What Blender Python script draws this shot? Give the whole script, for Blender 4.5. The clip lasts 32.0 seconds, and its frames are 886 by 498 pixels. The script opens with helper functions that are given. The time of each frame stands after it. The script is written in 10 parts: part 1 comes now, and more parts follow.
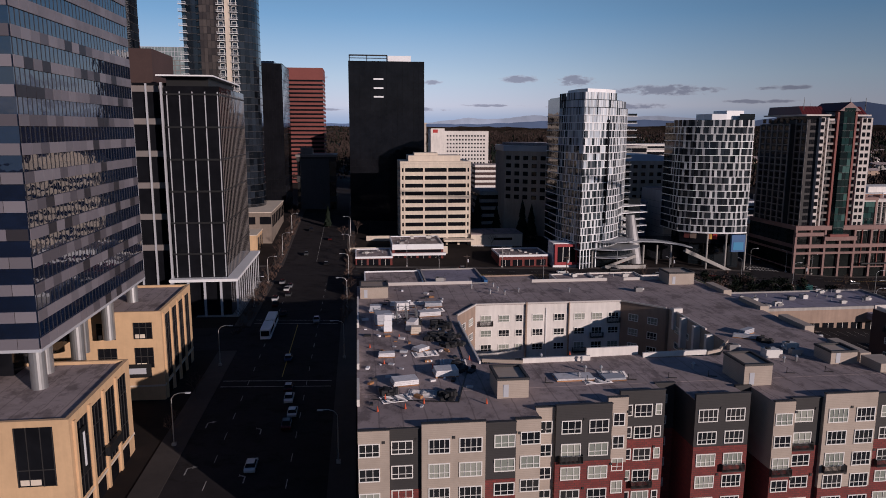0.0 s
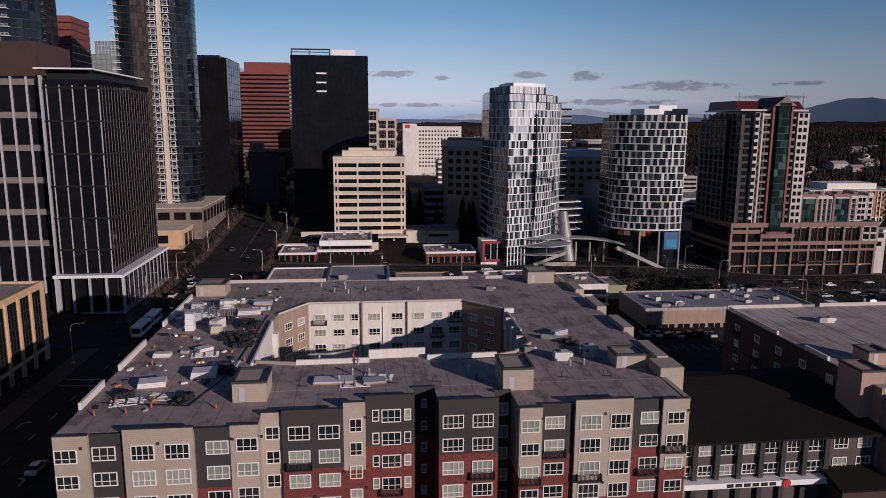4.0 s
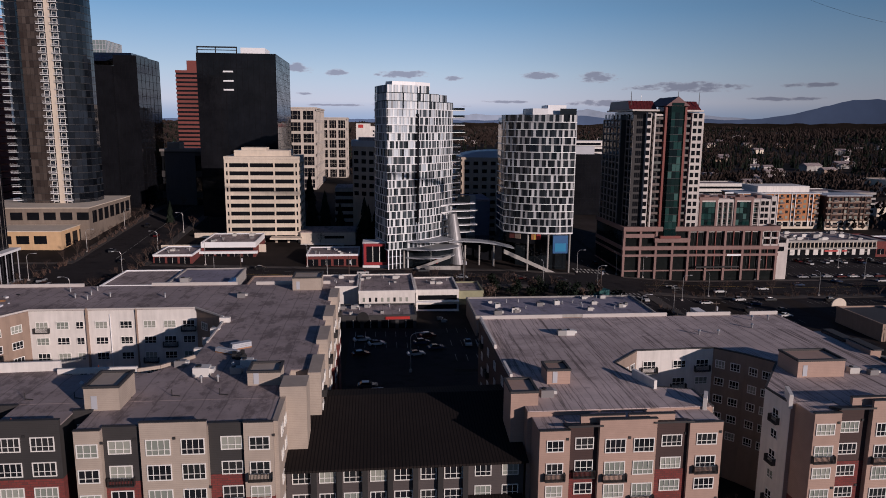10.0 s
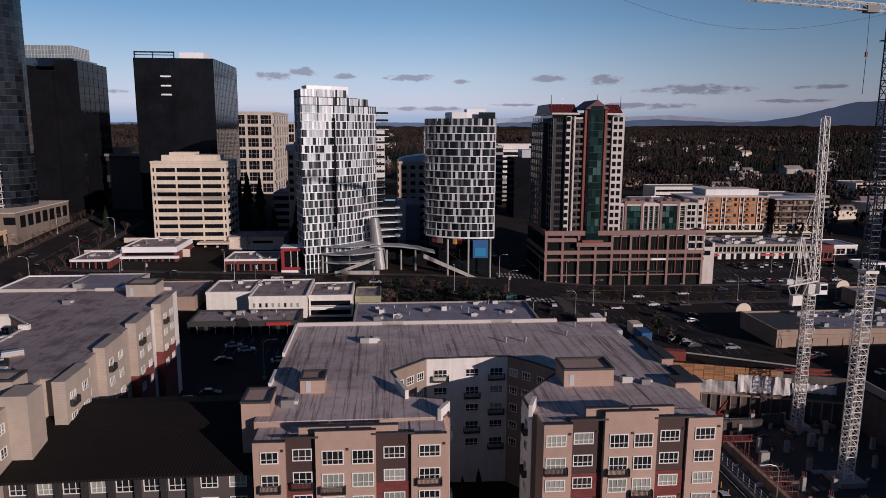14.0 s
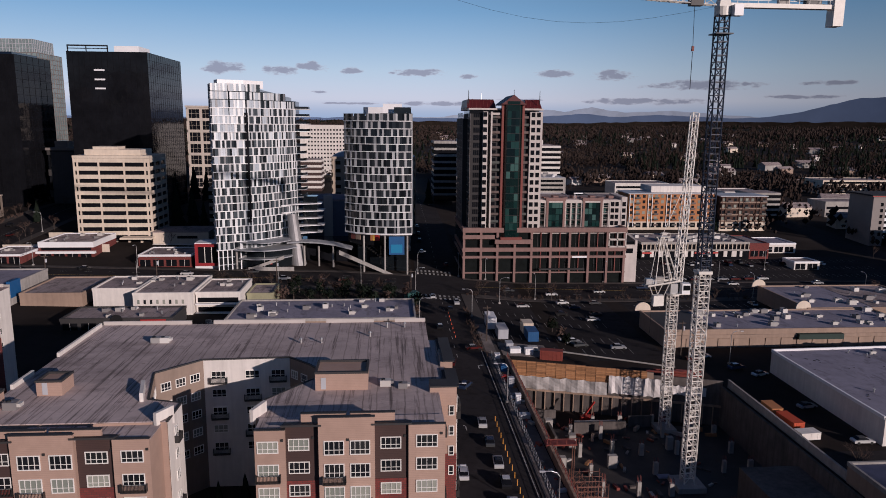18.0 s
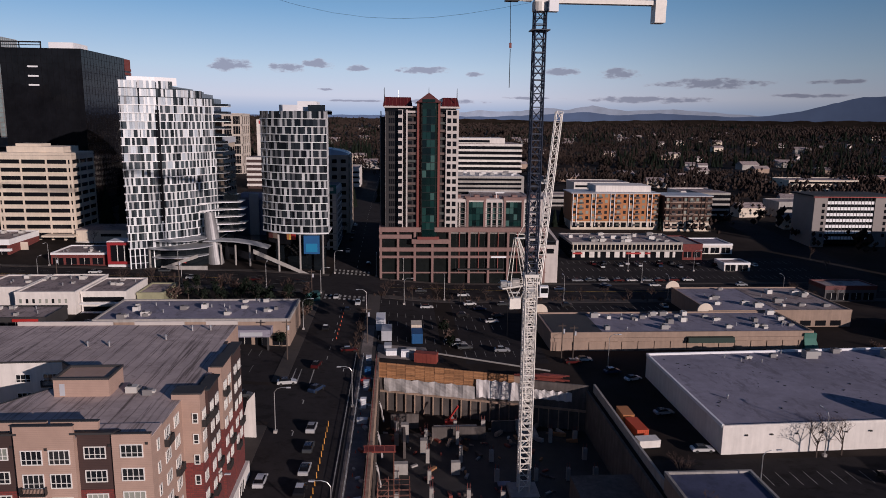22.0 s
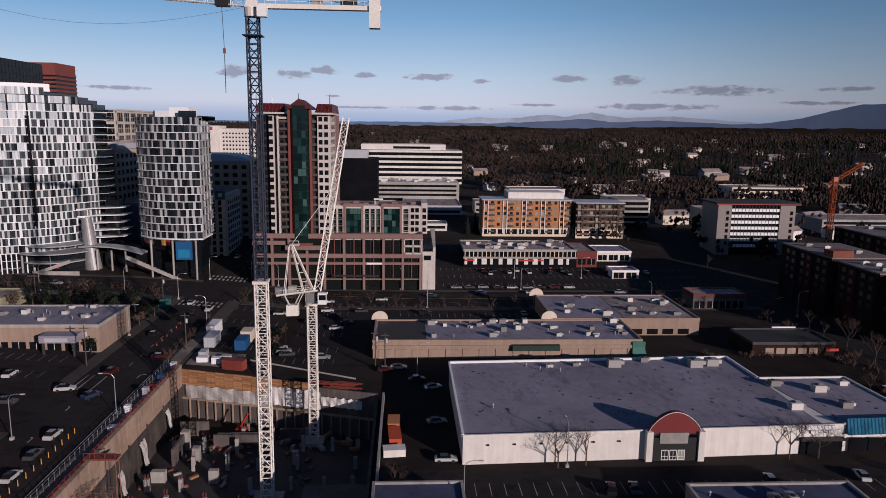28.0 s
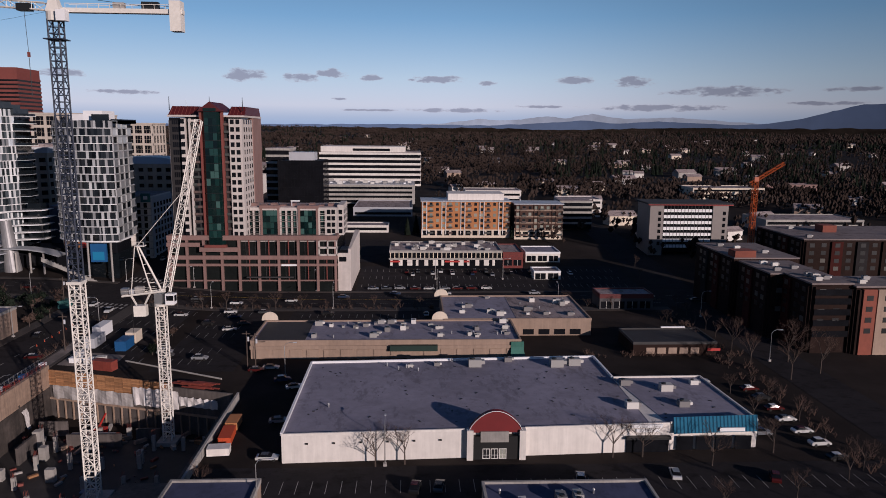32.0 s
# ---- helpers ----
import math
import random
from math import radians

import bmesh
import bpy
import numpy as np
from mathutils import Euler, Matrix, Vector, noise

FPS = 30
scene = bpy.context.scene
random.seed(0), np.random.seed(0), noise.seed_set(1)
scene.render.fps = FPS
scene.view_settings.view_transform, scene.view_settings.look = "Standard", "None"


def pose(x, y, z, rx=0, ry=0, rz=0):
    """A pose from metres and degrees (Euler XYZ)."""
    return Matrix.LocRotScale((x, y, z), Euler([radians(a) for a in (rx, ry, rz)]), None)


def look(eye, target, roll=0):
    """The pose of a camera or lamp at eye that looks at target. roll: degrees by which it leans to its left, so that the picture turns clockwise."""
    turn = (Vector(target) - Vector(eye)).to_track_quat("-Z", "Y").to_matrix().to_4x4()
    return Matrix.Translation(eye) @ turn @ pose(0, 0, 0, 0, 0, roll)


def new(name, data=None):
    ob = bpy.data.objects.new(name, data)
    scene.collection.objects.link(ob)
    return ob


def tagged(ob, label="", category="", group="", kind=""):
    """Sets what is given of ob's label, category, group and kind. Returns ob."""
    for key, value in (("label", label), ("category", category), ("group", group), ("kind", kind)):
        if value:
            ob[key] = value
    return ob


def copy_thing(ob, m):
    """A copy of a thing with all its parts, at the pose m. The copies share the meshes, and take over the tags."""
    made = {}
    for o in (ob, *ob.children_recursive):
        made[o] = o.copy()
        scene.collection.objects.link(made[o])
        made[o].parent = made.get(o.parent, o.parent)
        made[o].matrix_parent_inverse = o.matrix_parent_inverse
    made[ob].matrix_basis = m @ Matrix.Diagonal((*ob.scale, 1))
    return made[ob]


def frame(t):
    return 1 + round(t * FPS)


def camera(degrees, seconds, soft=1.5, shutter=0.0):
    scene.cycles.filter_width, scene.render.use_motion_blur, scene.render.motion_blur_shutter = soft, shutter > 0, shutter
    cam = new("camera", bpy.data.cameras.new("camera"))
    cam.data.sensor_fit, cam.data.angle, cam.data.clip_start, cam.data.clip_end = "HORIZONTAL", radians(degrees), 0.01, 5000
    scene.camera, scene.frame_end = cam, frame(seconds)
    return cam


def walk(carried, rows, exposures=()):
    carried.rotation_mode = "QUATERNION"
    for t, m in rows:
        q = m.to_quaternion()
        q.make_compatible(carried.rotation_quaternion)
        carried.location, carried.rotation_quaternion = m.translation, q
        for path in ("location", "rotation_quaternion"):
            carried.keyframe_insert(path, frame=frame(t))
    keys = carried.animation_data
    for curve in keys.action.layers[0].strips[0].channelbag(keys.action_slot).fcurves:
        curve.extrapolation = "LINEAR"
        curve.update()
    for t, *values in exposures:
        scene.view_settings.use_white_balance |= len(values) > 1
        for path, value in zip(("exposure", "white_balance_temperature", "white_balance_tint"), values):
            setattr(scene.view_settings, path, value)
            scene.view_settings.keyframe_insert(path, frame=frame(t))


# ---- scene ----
cam = camera(64.7, 32.0, soft=0.9)
PATH = [
    (0, (0.55, -1.026, 53.389), (0.788, 0.931, 53.051), 0.2),
    (0.5, (4.872, -1.1, 53.296), (5.108, 0.858, 52.959), 0.2),
    (1, (9.237, -1.232, 53.249), (9.469, 0.726, 52.911), 0.2),
    (1.5, (13.645, -1.337, 53.205), (13.873, 0.621, 52.867), 0.3),
    (2, (18.062, -1.383, 53.175), (18.287, 0.575, 52.835), 0.2),
    (2.5, (22.483, -1.44, 53.152), (22.704, 0.518, 52.81), 0.2),
    (3, (26.788, -1.365, 53.097), (27.006, 0.593, 52.753), 0.3),
    (3.5, (31.124, -1.275, 53.16), (31.339, 0.683, 52.813), 0.3),
    (5.5, (48.696, -0.19, 53.145), (48.9, 1.767, 52.789), 0.4),
    (6, (53.19, 0.14, 53.087), (53.391, 2.097, 52.73), 0.5),
    (6.5, (57.611, 0.397, 53.084), (57.811, 2.355, 52.726), 0.5),
    (7, (62.093, 0.672, 53.173), (62.29, 2.629, 52.814), 0.5),
    (7.5, (66.385, 0.811, 53.257), (66.581, 2.768, 52.898), 0.5),
    (8, (70.808, 1.017, 53.264), (71.001, 2.975, 52.907), 0.5),
    (8.5, (75.339, 1.188, 53.378), (75.53, 3.146, 53.021), 0.5),
    (9, (79.732, 1.337, 53.288), (79.921, 3.296, 52.933), 0.5),
    (9.5, (84.114, 1.361, 53.276), (84.301, 3.32, 52.923), 0.5),
    (10, (88.586, 1.339, 53.182), (88.77, 3.3, 52.833), 0.5),
    (10.5, (92.999, 1.054, 53.319), (93.18, 3.015, 52.972), 0.5),
    (11, (97.41, 0.814, 53.492), (97.589, 2.776, 53.147), 0.5),
    (11.5, (101.988, 0.633, 53.546), (102.164, 2.596, 53.202), 0.5),
    (12, (106.56, 0.574, 53.554), (106.733, 2.537, 53.212), 0.5),
    (12.5, (111.061, 0.485, 53.581), (111.231, 2.448, 53.24), 0.4),
    (13, (115.637, 0.378, 53.524), (115.805, 2.341, 53.185), 0.4),
    (13.5, (120.243, 0.111, 53.634), (120.407, 2.075, 53.294), 0.4),
    (14, (124.942, -0.142, 53.724), (125.103, 1.822, 53.384), 0.3),
    (14.5, (129.492, -0.231, 53.882), (129.651, 1.733, 53.54), 0.4),
    (16.5, (147.796, -0.097, 54.019), (147.947, 1.867, 53.67), 0.4),
    (17, (152.508, -0.172, 54.064), (152.656, 1.791, 53.712), 0.4),
    (17.5, (157.06, -0.043, 54.079), (157.206, 1.92, 53.726), 0.4),
    (18, (161.608, 0.196, 54.067), (161.752, 2.16, 53.713), 0.5),
    (18.5, (166.222, 0.379, 54.06), (166.363, 2.342, 53.704), 0.5),
    (19, (170.743, 0.589, 54.169), (170.882, 2.551, 53.811), 0.5),
    (19.5, (175.299, 0.664, 54.155), (175.436, 2.627, 53.797), 0.5),
    (20, (179.853, 0.82, 54.339), (179.989, 2.783, 53.98), 0.6),
    (20.5, (184.387, 0.967, 54.251), (184.52, 2.93, 53.893), 0.7),
    (21, (188.881, 1.114, 54.36), (189.013, 3.077, 54.0), 0.7),
    (21.5, (193.337, 1.177, 54.579), (193.467, 3.14, 54.218), 0.7),
    (22, (197.767, 1.226, 54.557), (197.896, 3.189, 54.197), 0.7),
    (22.5, (202.16, 1.237, 54.596), (202.287, 3.201, 54.237), 0.8),
    (23, (206.672, 1.28, 54.65), (206.798, 3.244, 54.292), 0.8),
    (23.5, (211.142, 1.311, 54.619), (211.268, 3.275, 54.263), 0.8),
    (24, (215.683, 1.247, 54.704), (215.807, 3.211, 54.349), 0.8),
    (24.5, (220.148, 1.057, 54.751), (220.271, 3.022, 54.397), 0.8),
    (25, (224.646, 0.986, 54.692), (224.767, 2.951, 54.34), 0.8),
    (25.5, (229.156, 0.959, 54.823), (229.275, 2.925, 54.471), 0.9),
    (27.5, (246.961, -0.196, 54.964), (247.073, 1.771, 54.62), 0.8),
    (28, (251.42, -0.723, 55.079), (251.53, 1.244, 54.737), 0.8),
    (28.5, (256.035, -0.992, 54.982), (256.142, 0.977, 54.644), 0.8),
    (29, (260.77, -1.208, 54.946), (260.875, 0.761, 54.609), 0.7),
    (29.5, (265.407, -1.492, 54.971), (265.51, 0.477, 54.634), 0.7),
    (30, (270.26, -1.937, 54.896), (270.359, 0.032, 54.561), 0.6),
    (30.5, (275.054, -2.252, 54.862), (275.151, -0.283, 54.528), 0.5),
    (31, (279.724, -2.69, 54.995), (279.819, -0.72, 54.661), 0.5),
    (31.5, (284.528, -3.094, 55.027), (284.621, -1.124, 54.692), 0.4),
    (32, (289.196, -3.716, 55.266), (289.287, -1.747, 54.93), 0.5),
]
walk(cam, [(t, look(eye, target, roll)) for t, eye, target, roll in PATH], [(0, -0.48, 6180, 20), (6, -0.54, 6180, 20), (12, -0.5, 6180, 20), (20, -0.45, 6180, 20), (26, -0.43, 6180, 20), (32, -0.46, 6180, 20)])

# ---- light: low winter sun behind the camera, clear sky with a few clouds ----
SUN_WAY = Vector((-0.62, 0.78, -0.23)).normalized()
sun = new("sun", bpy.data.lights.new("sun", "SUN"))
sun.data.energy, sun.data.angle, sun.data.color = 5.0, radians(0.5), (1.0, 0.86, 0.74)
sun.matrix_world = look((0, -200, 300), Vector((0, -200, 300)) + SUN_WAY)

CLOUDS = ((-12.8, 4.02, 1.86, 0.58), (-8.7, 3.96, 1.66, 0.47), (-6.2, 4.27, 1.39, 0.43), (-3.2, 3.99, 1.06, 0.38), (-0.1, 3.87, 0.53, 0.18), (2.2, 3.94, 2.55, 0.36), (-5.8, 2.35, 0.81, 0.13), (6.1, 3.67, 0.87, 0.23), (13.0, 3.9, 1.78, 0.38), (17.4, 3.79, 1.89, 0.47), (24.2, 2.98, 4.55, 0.45), (32.6, 3.02, 2.23, 0.22), (19.4, 1.78, 5.62, 0.29), (30.8, 2.07, 3.24, 0.18), (-21.4, 2.53, 2.62, 0.23), (-25.5, 3.73, 1.89, 0.35), (3.6, 1.55, 4.6, 0.22), (-3.2, 1.5, 2.6, 0.12), (10.6, 1.88, 2.6, 0.14))
world = bpy.data.worlds.new("sky")
world.use_nodes = True
scene.world = world
wn, wl = world.node_tree.nodes, world.node_tree.links


def wnode(kind, **kw):
    n = wn.new(kind)
    for k, v in kw.items():
        setattr(n, k, v)
    return n


sky = wnode("ShaderNodeTexSky", sky_type="NISHITA", sun_disc=False)
sky.sun_elevation = math.asin(-SUN_WAY.z)
sky.sun_rotation = math.atan2(-SUN_WAY.x, -SUN_WAY.y)
sky.altitude, sky.air_density, sky.dust_density, sky.ozone_density = 50, 1.0, 0.15, 5.0
coord = wnode("ShaderNodeTexCoord")
split = wnode("ShaderNodeSeparateXYZ")
wl.new(coord.outputs["Generated"], split.inputs[0])


def wmath(op, a, b=0.0, c=None):
    n = wnode("ShaderNodeMath", operation=op)
    for k, v in enumerate((a, b) if c is None else (a, b, c)):
        if isinstance(v, (int, float)):
            n.inputs[k].default_value = v
        else:
            wl.new(v, n.inputs[k])
    return n.outputs[0]


bearing = wmath("MULTIPLY", wmath("ARCTAN2", split.outputs["X"], split.outputs["Y"]), math.degrees(1))
height = wmath("MULTIPLY", split.outputs["Z"], math.degrees(1))
sheet_ = wnode("ShaderNodeCombineXYZ")
wl.new(bearing, sheet_.inputs[0])
wl.new(wmath("MULTIPLY", height, 2.6), sheet_.inputs[1])
puff = wnode("ShaderNodeTexNoise")
puff.inputs["Scale"].default_value, puff.inputs["Detail"].default_value, puff.inputs["Roughness"].default_value = 0.85, 7.0, 0.6
wl.new(sheet_.outputs[0], puff.inputs["Vector"])
# single low clouds: bearing, height, half width, half height in degrees
cover = None
for a0, h0, w0, t0 in CLOUDS:
    p = wmath("DIVIDE", wmath("SUBTRACT", bearing, a0), w0)
    q = wmath("DIVIDE", wmath("SUBTRACT", height, h0), t0)
    one = wmath("SUBTRACT", 1.0, wmath("ADD", wmath("MULTIPLY", p, p), wmath("MULTIPLY", q, q)))
    cover = one if cover is None else wmath("MAXIMUM", cover, one)
cover = wmath("MAXIMUM", cover, -1.5)
cover = wmath("ADD", cover, wmath("MULTIPLY_ADD", puff.outputs["Fac"], 3.2, -1.6))
edge = wnode("ShaderNodeMapRange", interpolation_type="SMOOTHSTEP")
edge.inputs["From Min"].default_value, edge.inputs["From Max"].default_value = 0.12, 0.85
edge.inputs["To Max"].default_value = 0.85
wl.new(cover, edge.inputs["Value"])
haze = wnode("ShaderNodeValToRGB")
for k, (p, v) in enumerate(((0.0, 0.95), (0.05, 0.85), (0.1, 0.66), (0.17, 0.4), (0.24, 0.0))):
    e = haze.color_ramp.elements[k] if k < 2 else haze.color_ramp.elements.new(p)
    e.position, e.color = p, (v, v, v, 1)
wl.new(split.outputs["Z"], haze.inputs[0])
hue = wnode("ShaderNodeValToRGB")
for k, (p, c) in enumerate(((0.0, (0.27, 0.40, 0.58)), (0.016, (0.40, 0.49, 0.62)), (0.032, (0.61, 0.65, 0.72)), (0.07, (0.54, 0.69, 0.79)), (0.15, (0.30, 0.59, 0.86)))):
    e = hue.color_ramp.elements[k] if k < 2 else hue.color_ramp.elements.new(p)
    e.position, e.color = p, (*c, 1)
wl.new(split.outputs["Z"], hue.inputs[0])
glow = wnode("ShaderNodeVectorMath", operation="SCALE")
wl.new(hue.outputs[0], glow.inputs[0])
side = wnode("ShaderNodeMapRange", interpolation_type="SMOOTHSTEP")
side.inputs["From Min"].default_value, side.inputs["From Max"].default_value = 0.02, 0.7
side.inputs["To Min"].default_value, side.inputs["To Max"].default_value = 22.0, 9.2
wl.new(split.outputs["X"], side.inputs["Value"])
away = wnode("ShaderNodeMapRange", interpolation_type="SMOOTHSTEP")
away.inputs["From Min"].default_value, away.inputs["From Max"].default_value = -0.1, 0.8
away.inputs["To Min"].default_value, away.inputs["To Max"].default_value = 0.35, 1.0
wl.new(split.outputs["Y"], away.inputs["Value"])
both = wnode("ShaderNodeMath", operation="MULTIPLY")
wl.new(side.outputs[0], both.inputs[0])
wl.new(away.outputs[0], both.inputs[1])
wl.new(both.outputs[0], glow.inputs["Scale"])
pale = wnode("ShaderNodeMix", data_type="RGBA")
wl.new(haze.outputs[0], pale.inputs["Factor"])
wl.new(sky.outputs[0], pale.inputs["A"])
wl.new(glow.outputs[0], pale.inputs["B"])
tone = wnode("ShaderNodeMix", data_type="RGBA")
body = wnode("ShaderNodeValToRGB")
for k, (p, c) in enumerate(((0.1, (0.86, 0.84, 0.9)), (0.75, (0.42, 0.45, 0.56)))):
    body.color_ramp.elements[k].position, body.color_ramp.elements[k].color = p, (*c, 1)
wl.new(cover, body.inputs[0])
dim = wnode("ShaderNodeVectorMath", operation="SCALE")
wl.new(body.outputs[0], dim.inputs[0])
wl.new(wmath("MULTIPLY", both.outputs[0], 0.62), dim.inputs["Scale"])
wl.new(dim.outputs[0], tone.inputs["B"])
wl.new(edge.outputs[0], tone.inputs["Factor"])
wl.new(pale.outputs["Result"], tone.inputs["A"])
wl.new(tone.outputs["Result"], wn["Background"].inputs[0])
wn["Background"].inputs[1].default_value = 0.064

# ---- small mesh tools ----


class G:
    """A growing list of faces for one mesh."""

    def __init__(self):
        self.v, self.f = [], []

    def add(self, vs, fs):
        n = len(self.v)
        self.v += [tuple(p) for p in vs]
        self.f += [tuple(i + n for i in f) for f in fs]
        return self

    def box(self, x0, y0, z0, x1, y1, z1, m=None):
        vs = [Vector((x, y, z)) for x in (x0, x1) for y in (y0, y1) for z in (z0, z1)]
        if m is not None:
            vs = [m @ p for p in vs]
        return self.add(vs, [(0, 1, 3, 2), (4, 6, 7, 5), (0, 4, 5, 1), (2, 3, 7, 6), (0, 2, 6, 4), (1, 5, 7, 3)])

    def prism(self, poly, z0, z1, top=None):
        top = top or poly
        n = len(poly)
        vs = [(x, y, z0) for x, y in poly] + [(x, y, z1) for x, y in top]
        fs = [(i, (i + 1) % n, n + (i + 1) % n, n + i) for i in range(n)]
        return self.add(vs, fs + [tuple(range(n - 1, -1, -1)), tuple(range(n, 2 * n))])

    def tube(self, a, b, r0, r1=None, n=6):
        a, b = Vector(a), Vector(b)
        r1 = r0 if r1 is None else r1
        q = (b - a).to_track_quat("Z", "Y")
        vs = []
        for p, r in ((a, r0), (b, r1)):
            vs += [p + q @ Vector((r * math.cos(math.tau * i / n), r * math.sin(math.tau * i / n), 0)) for i in range(n)]
        fs = [(i, (i + 1) % n, n + (i + 1) % n, n + i) for i in range(n)]
        return self.add(vs, fs + [tuple(range(n - 1, -1, -1)), tuple(range(n, 2 * n))])

    def bar(self, a, b, w):
        """A square bar between two points."""
        return self.tube(a, b, w * 0.71, w * 0.71, 4)

    def quad(self, a, b, c, d):
        return self.add([a, b, c, d], [(0, 1, 2, 3)])


def mesh(name, g, mat):
    me = bpy.data.meshes.new(name)
    me.from_pydata(g.v, [], g.f)
    me.materials.append(mat)
    me.update()
    return me


def thing(name, x, y, z, label, category, group=""):
    ob = new(name)
    ob.location = (x, y, z)
    ob.empty_display_size = 0.5
    return tagged(ob, label, category, group)


def world_of(ob):
    m = ob.matrix_parent_inverse @ ob.matrix_basis if ob.parent else ob.matrix_basis
    return world_of(ob.parent) @ m if ob.parent else m


def hang(ob, parent):
    """Make ob, whose matrix_basis is its place in the world, a part of parent."""
    ob.parent = parent
    ob.matrix_parent_inverse = world_of(parent).inverted()
    return ob


def part(name, g, mat, parent, label="", at=None):
    me = g if isinstance(g, bpy.types.Mesh) else mesh(name, g, mat)
    ob = new(name, me)
    if at is not None:
        ob.matrix_basis = at
    hang(ob, parent)
    return tagged(ob, label) if label else ob


def whole(name, g, mat, label="", category="", kind="", group=""):
    """A thing or piece of the setting of one mesh."""
    return tagged(new(name, mesh(name, g, mat)), label, category, group, kind)


def turn(x, y, z, deg):
    return pose(x, y, z, 0, 0, deg)


def lerp(table, x):
    if x <= table[0][0]:
        return table[0][1]
    for (a, p), (b, q) in zip(table, table[1:]):
        if x <= b:
            return p + (q - p) * (x - a) / (b - a)
    return table[-1][1]


def land(x, y):
    """Height of the ground: it falls to the east and rises again to the north."""
    z = lerp(((-260, 1.5), (-30, -1.2), (0, -2.2), (80, -4.4), (140, -5.6), (175, -7.8), (215, -11.2), (260, -11.4), (900, -11.4), (1500, -4)), x)
    z += lerp(((285, 0), (330, 3.2), (400, 7.5), (700, 11), (1500, 16)), y)
    return z


# ---- materials ----
def material(name, color, rough=0.8, metal=0.0, vary=0.25, grain=0.6, coarse=0.05, bump=0.0, spread=0.0, streak=0.0, spec=0.5):
    """Base colour broken up by a fine and a coarse noise; spread: difference from object to object; streak: vertical weather marks."""
    m = bpy.data.materials.new(name)
    m.use_nodes = True
    n, l = m.node_tree.nodes, m.node_tree.links
    b = n["Principled BSDF"]
    b.inputs["Roughness"].default_value, b.inputs["Metallic"].default_value = rough, metal
    b.inputs["Specular IOR Level"].default_value = spec
    tc = n.new("ShaderNodeTexCoord")
    fac = None
    for scale, amount, zs in ((grain, vary * 0.5, 1.0), (coarse, vary, 1.0), (0.9, streak, 0.08)):
        if amount <= 0:
            continue
        mp = n.new("ShaderNodeMapping")
        mp.inputs["Scale"].default_value = (scale, scale, scale * zs)
        l.new(tc.outputs["Object"], mp.inputs["Vector"])
        t = n.new("ShaderNodeTexNoise")
        t.inputs["Scale"].default_value, t.inputs["Detail"].default_value, t.inputs["Roughness"].default_value = 1.0, 5, 0.65
        l.new(mp.outputs[0], t.inputs["Vector"])
        r = n.new("ShaderNodeMapRange")
        r.inputs["From Min"].default_value, r.inputs["From Max"].default_value = 0.3, 0.7
        r.inputs["To Min"].default_value, r.inputs["To Max"].default_value = 1 - amount, 1 + amount
        l.new(t.outputs["Fac"], r.inputs["Value"])
        if fac is None:
            fac = r.outputs[0]
        else:
            mu = n.new("ShaderNodeMath")
            mu.operation = "MULTIPLY"
            l.new(fac, mu.inputs[0])
            l.new(r.outputs[0], mu.inputs[1])
            fac = mu.outputs[0]
        if bump and zs == 1.0 and scale == grain:
            bn = n.new("ShaderNodeBump")
            bn.inputs["Strength"].default_value, bn.inputs["Distance"].default_value = bump, 0.05
            l.new(t.outputs["Fac"], bn.inputs["Height"])
            l.new(bn.outputs[0], b.inputs["Normal"])
    if spread:
        oi = n.new("ShaderNodeObjectInfo")
        r = n.new("ShaderNodeMapRange")
        r.inputs["To Min"].default_value, r.inputs["To Max"].default_value = 1 - spread, 1 + spread
        l.new(oi.outputs["Random"], r.inputs["Value"])
        if fac is None:
            fac = r.outputs[0]
        else:
            mu = n.new("ShaderNodeMath")
            mu.operation = "MULTIPLY"
            l.new(fac, mu.inputs[0])
            l.new(r.outputs[0], mu.inputs[1])
            fac = mu.outputs[0]
    if fac is None:
        b.inputs["Base Color"].default_value = (*color, 1)
    else:
        v = n.new("ShaderNodeVectorMath")
        v.operation = "SCALE"
        v.inputs[0].default_value = color
        l.new(fac, v.inputs["Scale"])
        l.new(v.outputs[0], b.inputs["Base Color"])
    return m


def striped(name, a, b_, size, axis="z", rough=0.8, share=0.12):
    """Siding, brick courses or roof seams: fine lines of colour b_ every size metres along an axis."""
    m = material(name, a, rough, vary=0.15)
    n, l = m.node_tree.nodes, m.node_tree.links
    b = n["Principled BSDF"]
    src = b.inputs["Base Color"].links[0].from_socket
    tc = n.new("ShaderNodeTexCoord")
    sp = n.new("ShaderNodeSeparateXYZ")
    l.new(tc.outputs["Object"], sp.inputs[0])
    mo = n.new("ShaderNodeMath")
    mo.operation = "FRACT"
    di = n.new("ShaderNodeMath")
    di.operation = "DIVIDE"
    di.inputs[1].default_value = size
    l.new(sp.outputs[axis.upper()], di.inputs[0])
    l.new(di.outputs[0], mo.inputs[0])
    lt = n.new("ShaderNodeMath")
    lt.operation = "LESS_THAN"
    lt.inputs[1].default_value = share
    l.new(mo.outputs[0], lt.inputs[0])
    mx = n.new("ShaderNodeMix")
    mx.data_type = "RGBA"
    mx.inputs["B"].default_value = (*b_, 1)
    l.new(lt.outputs[0], mx.inputs["Factor"])
    l.new(src, mx.inputs["A"])
    l.new(mx.outputs["Result"], b.inputs["Base Color"])
    return m


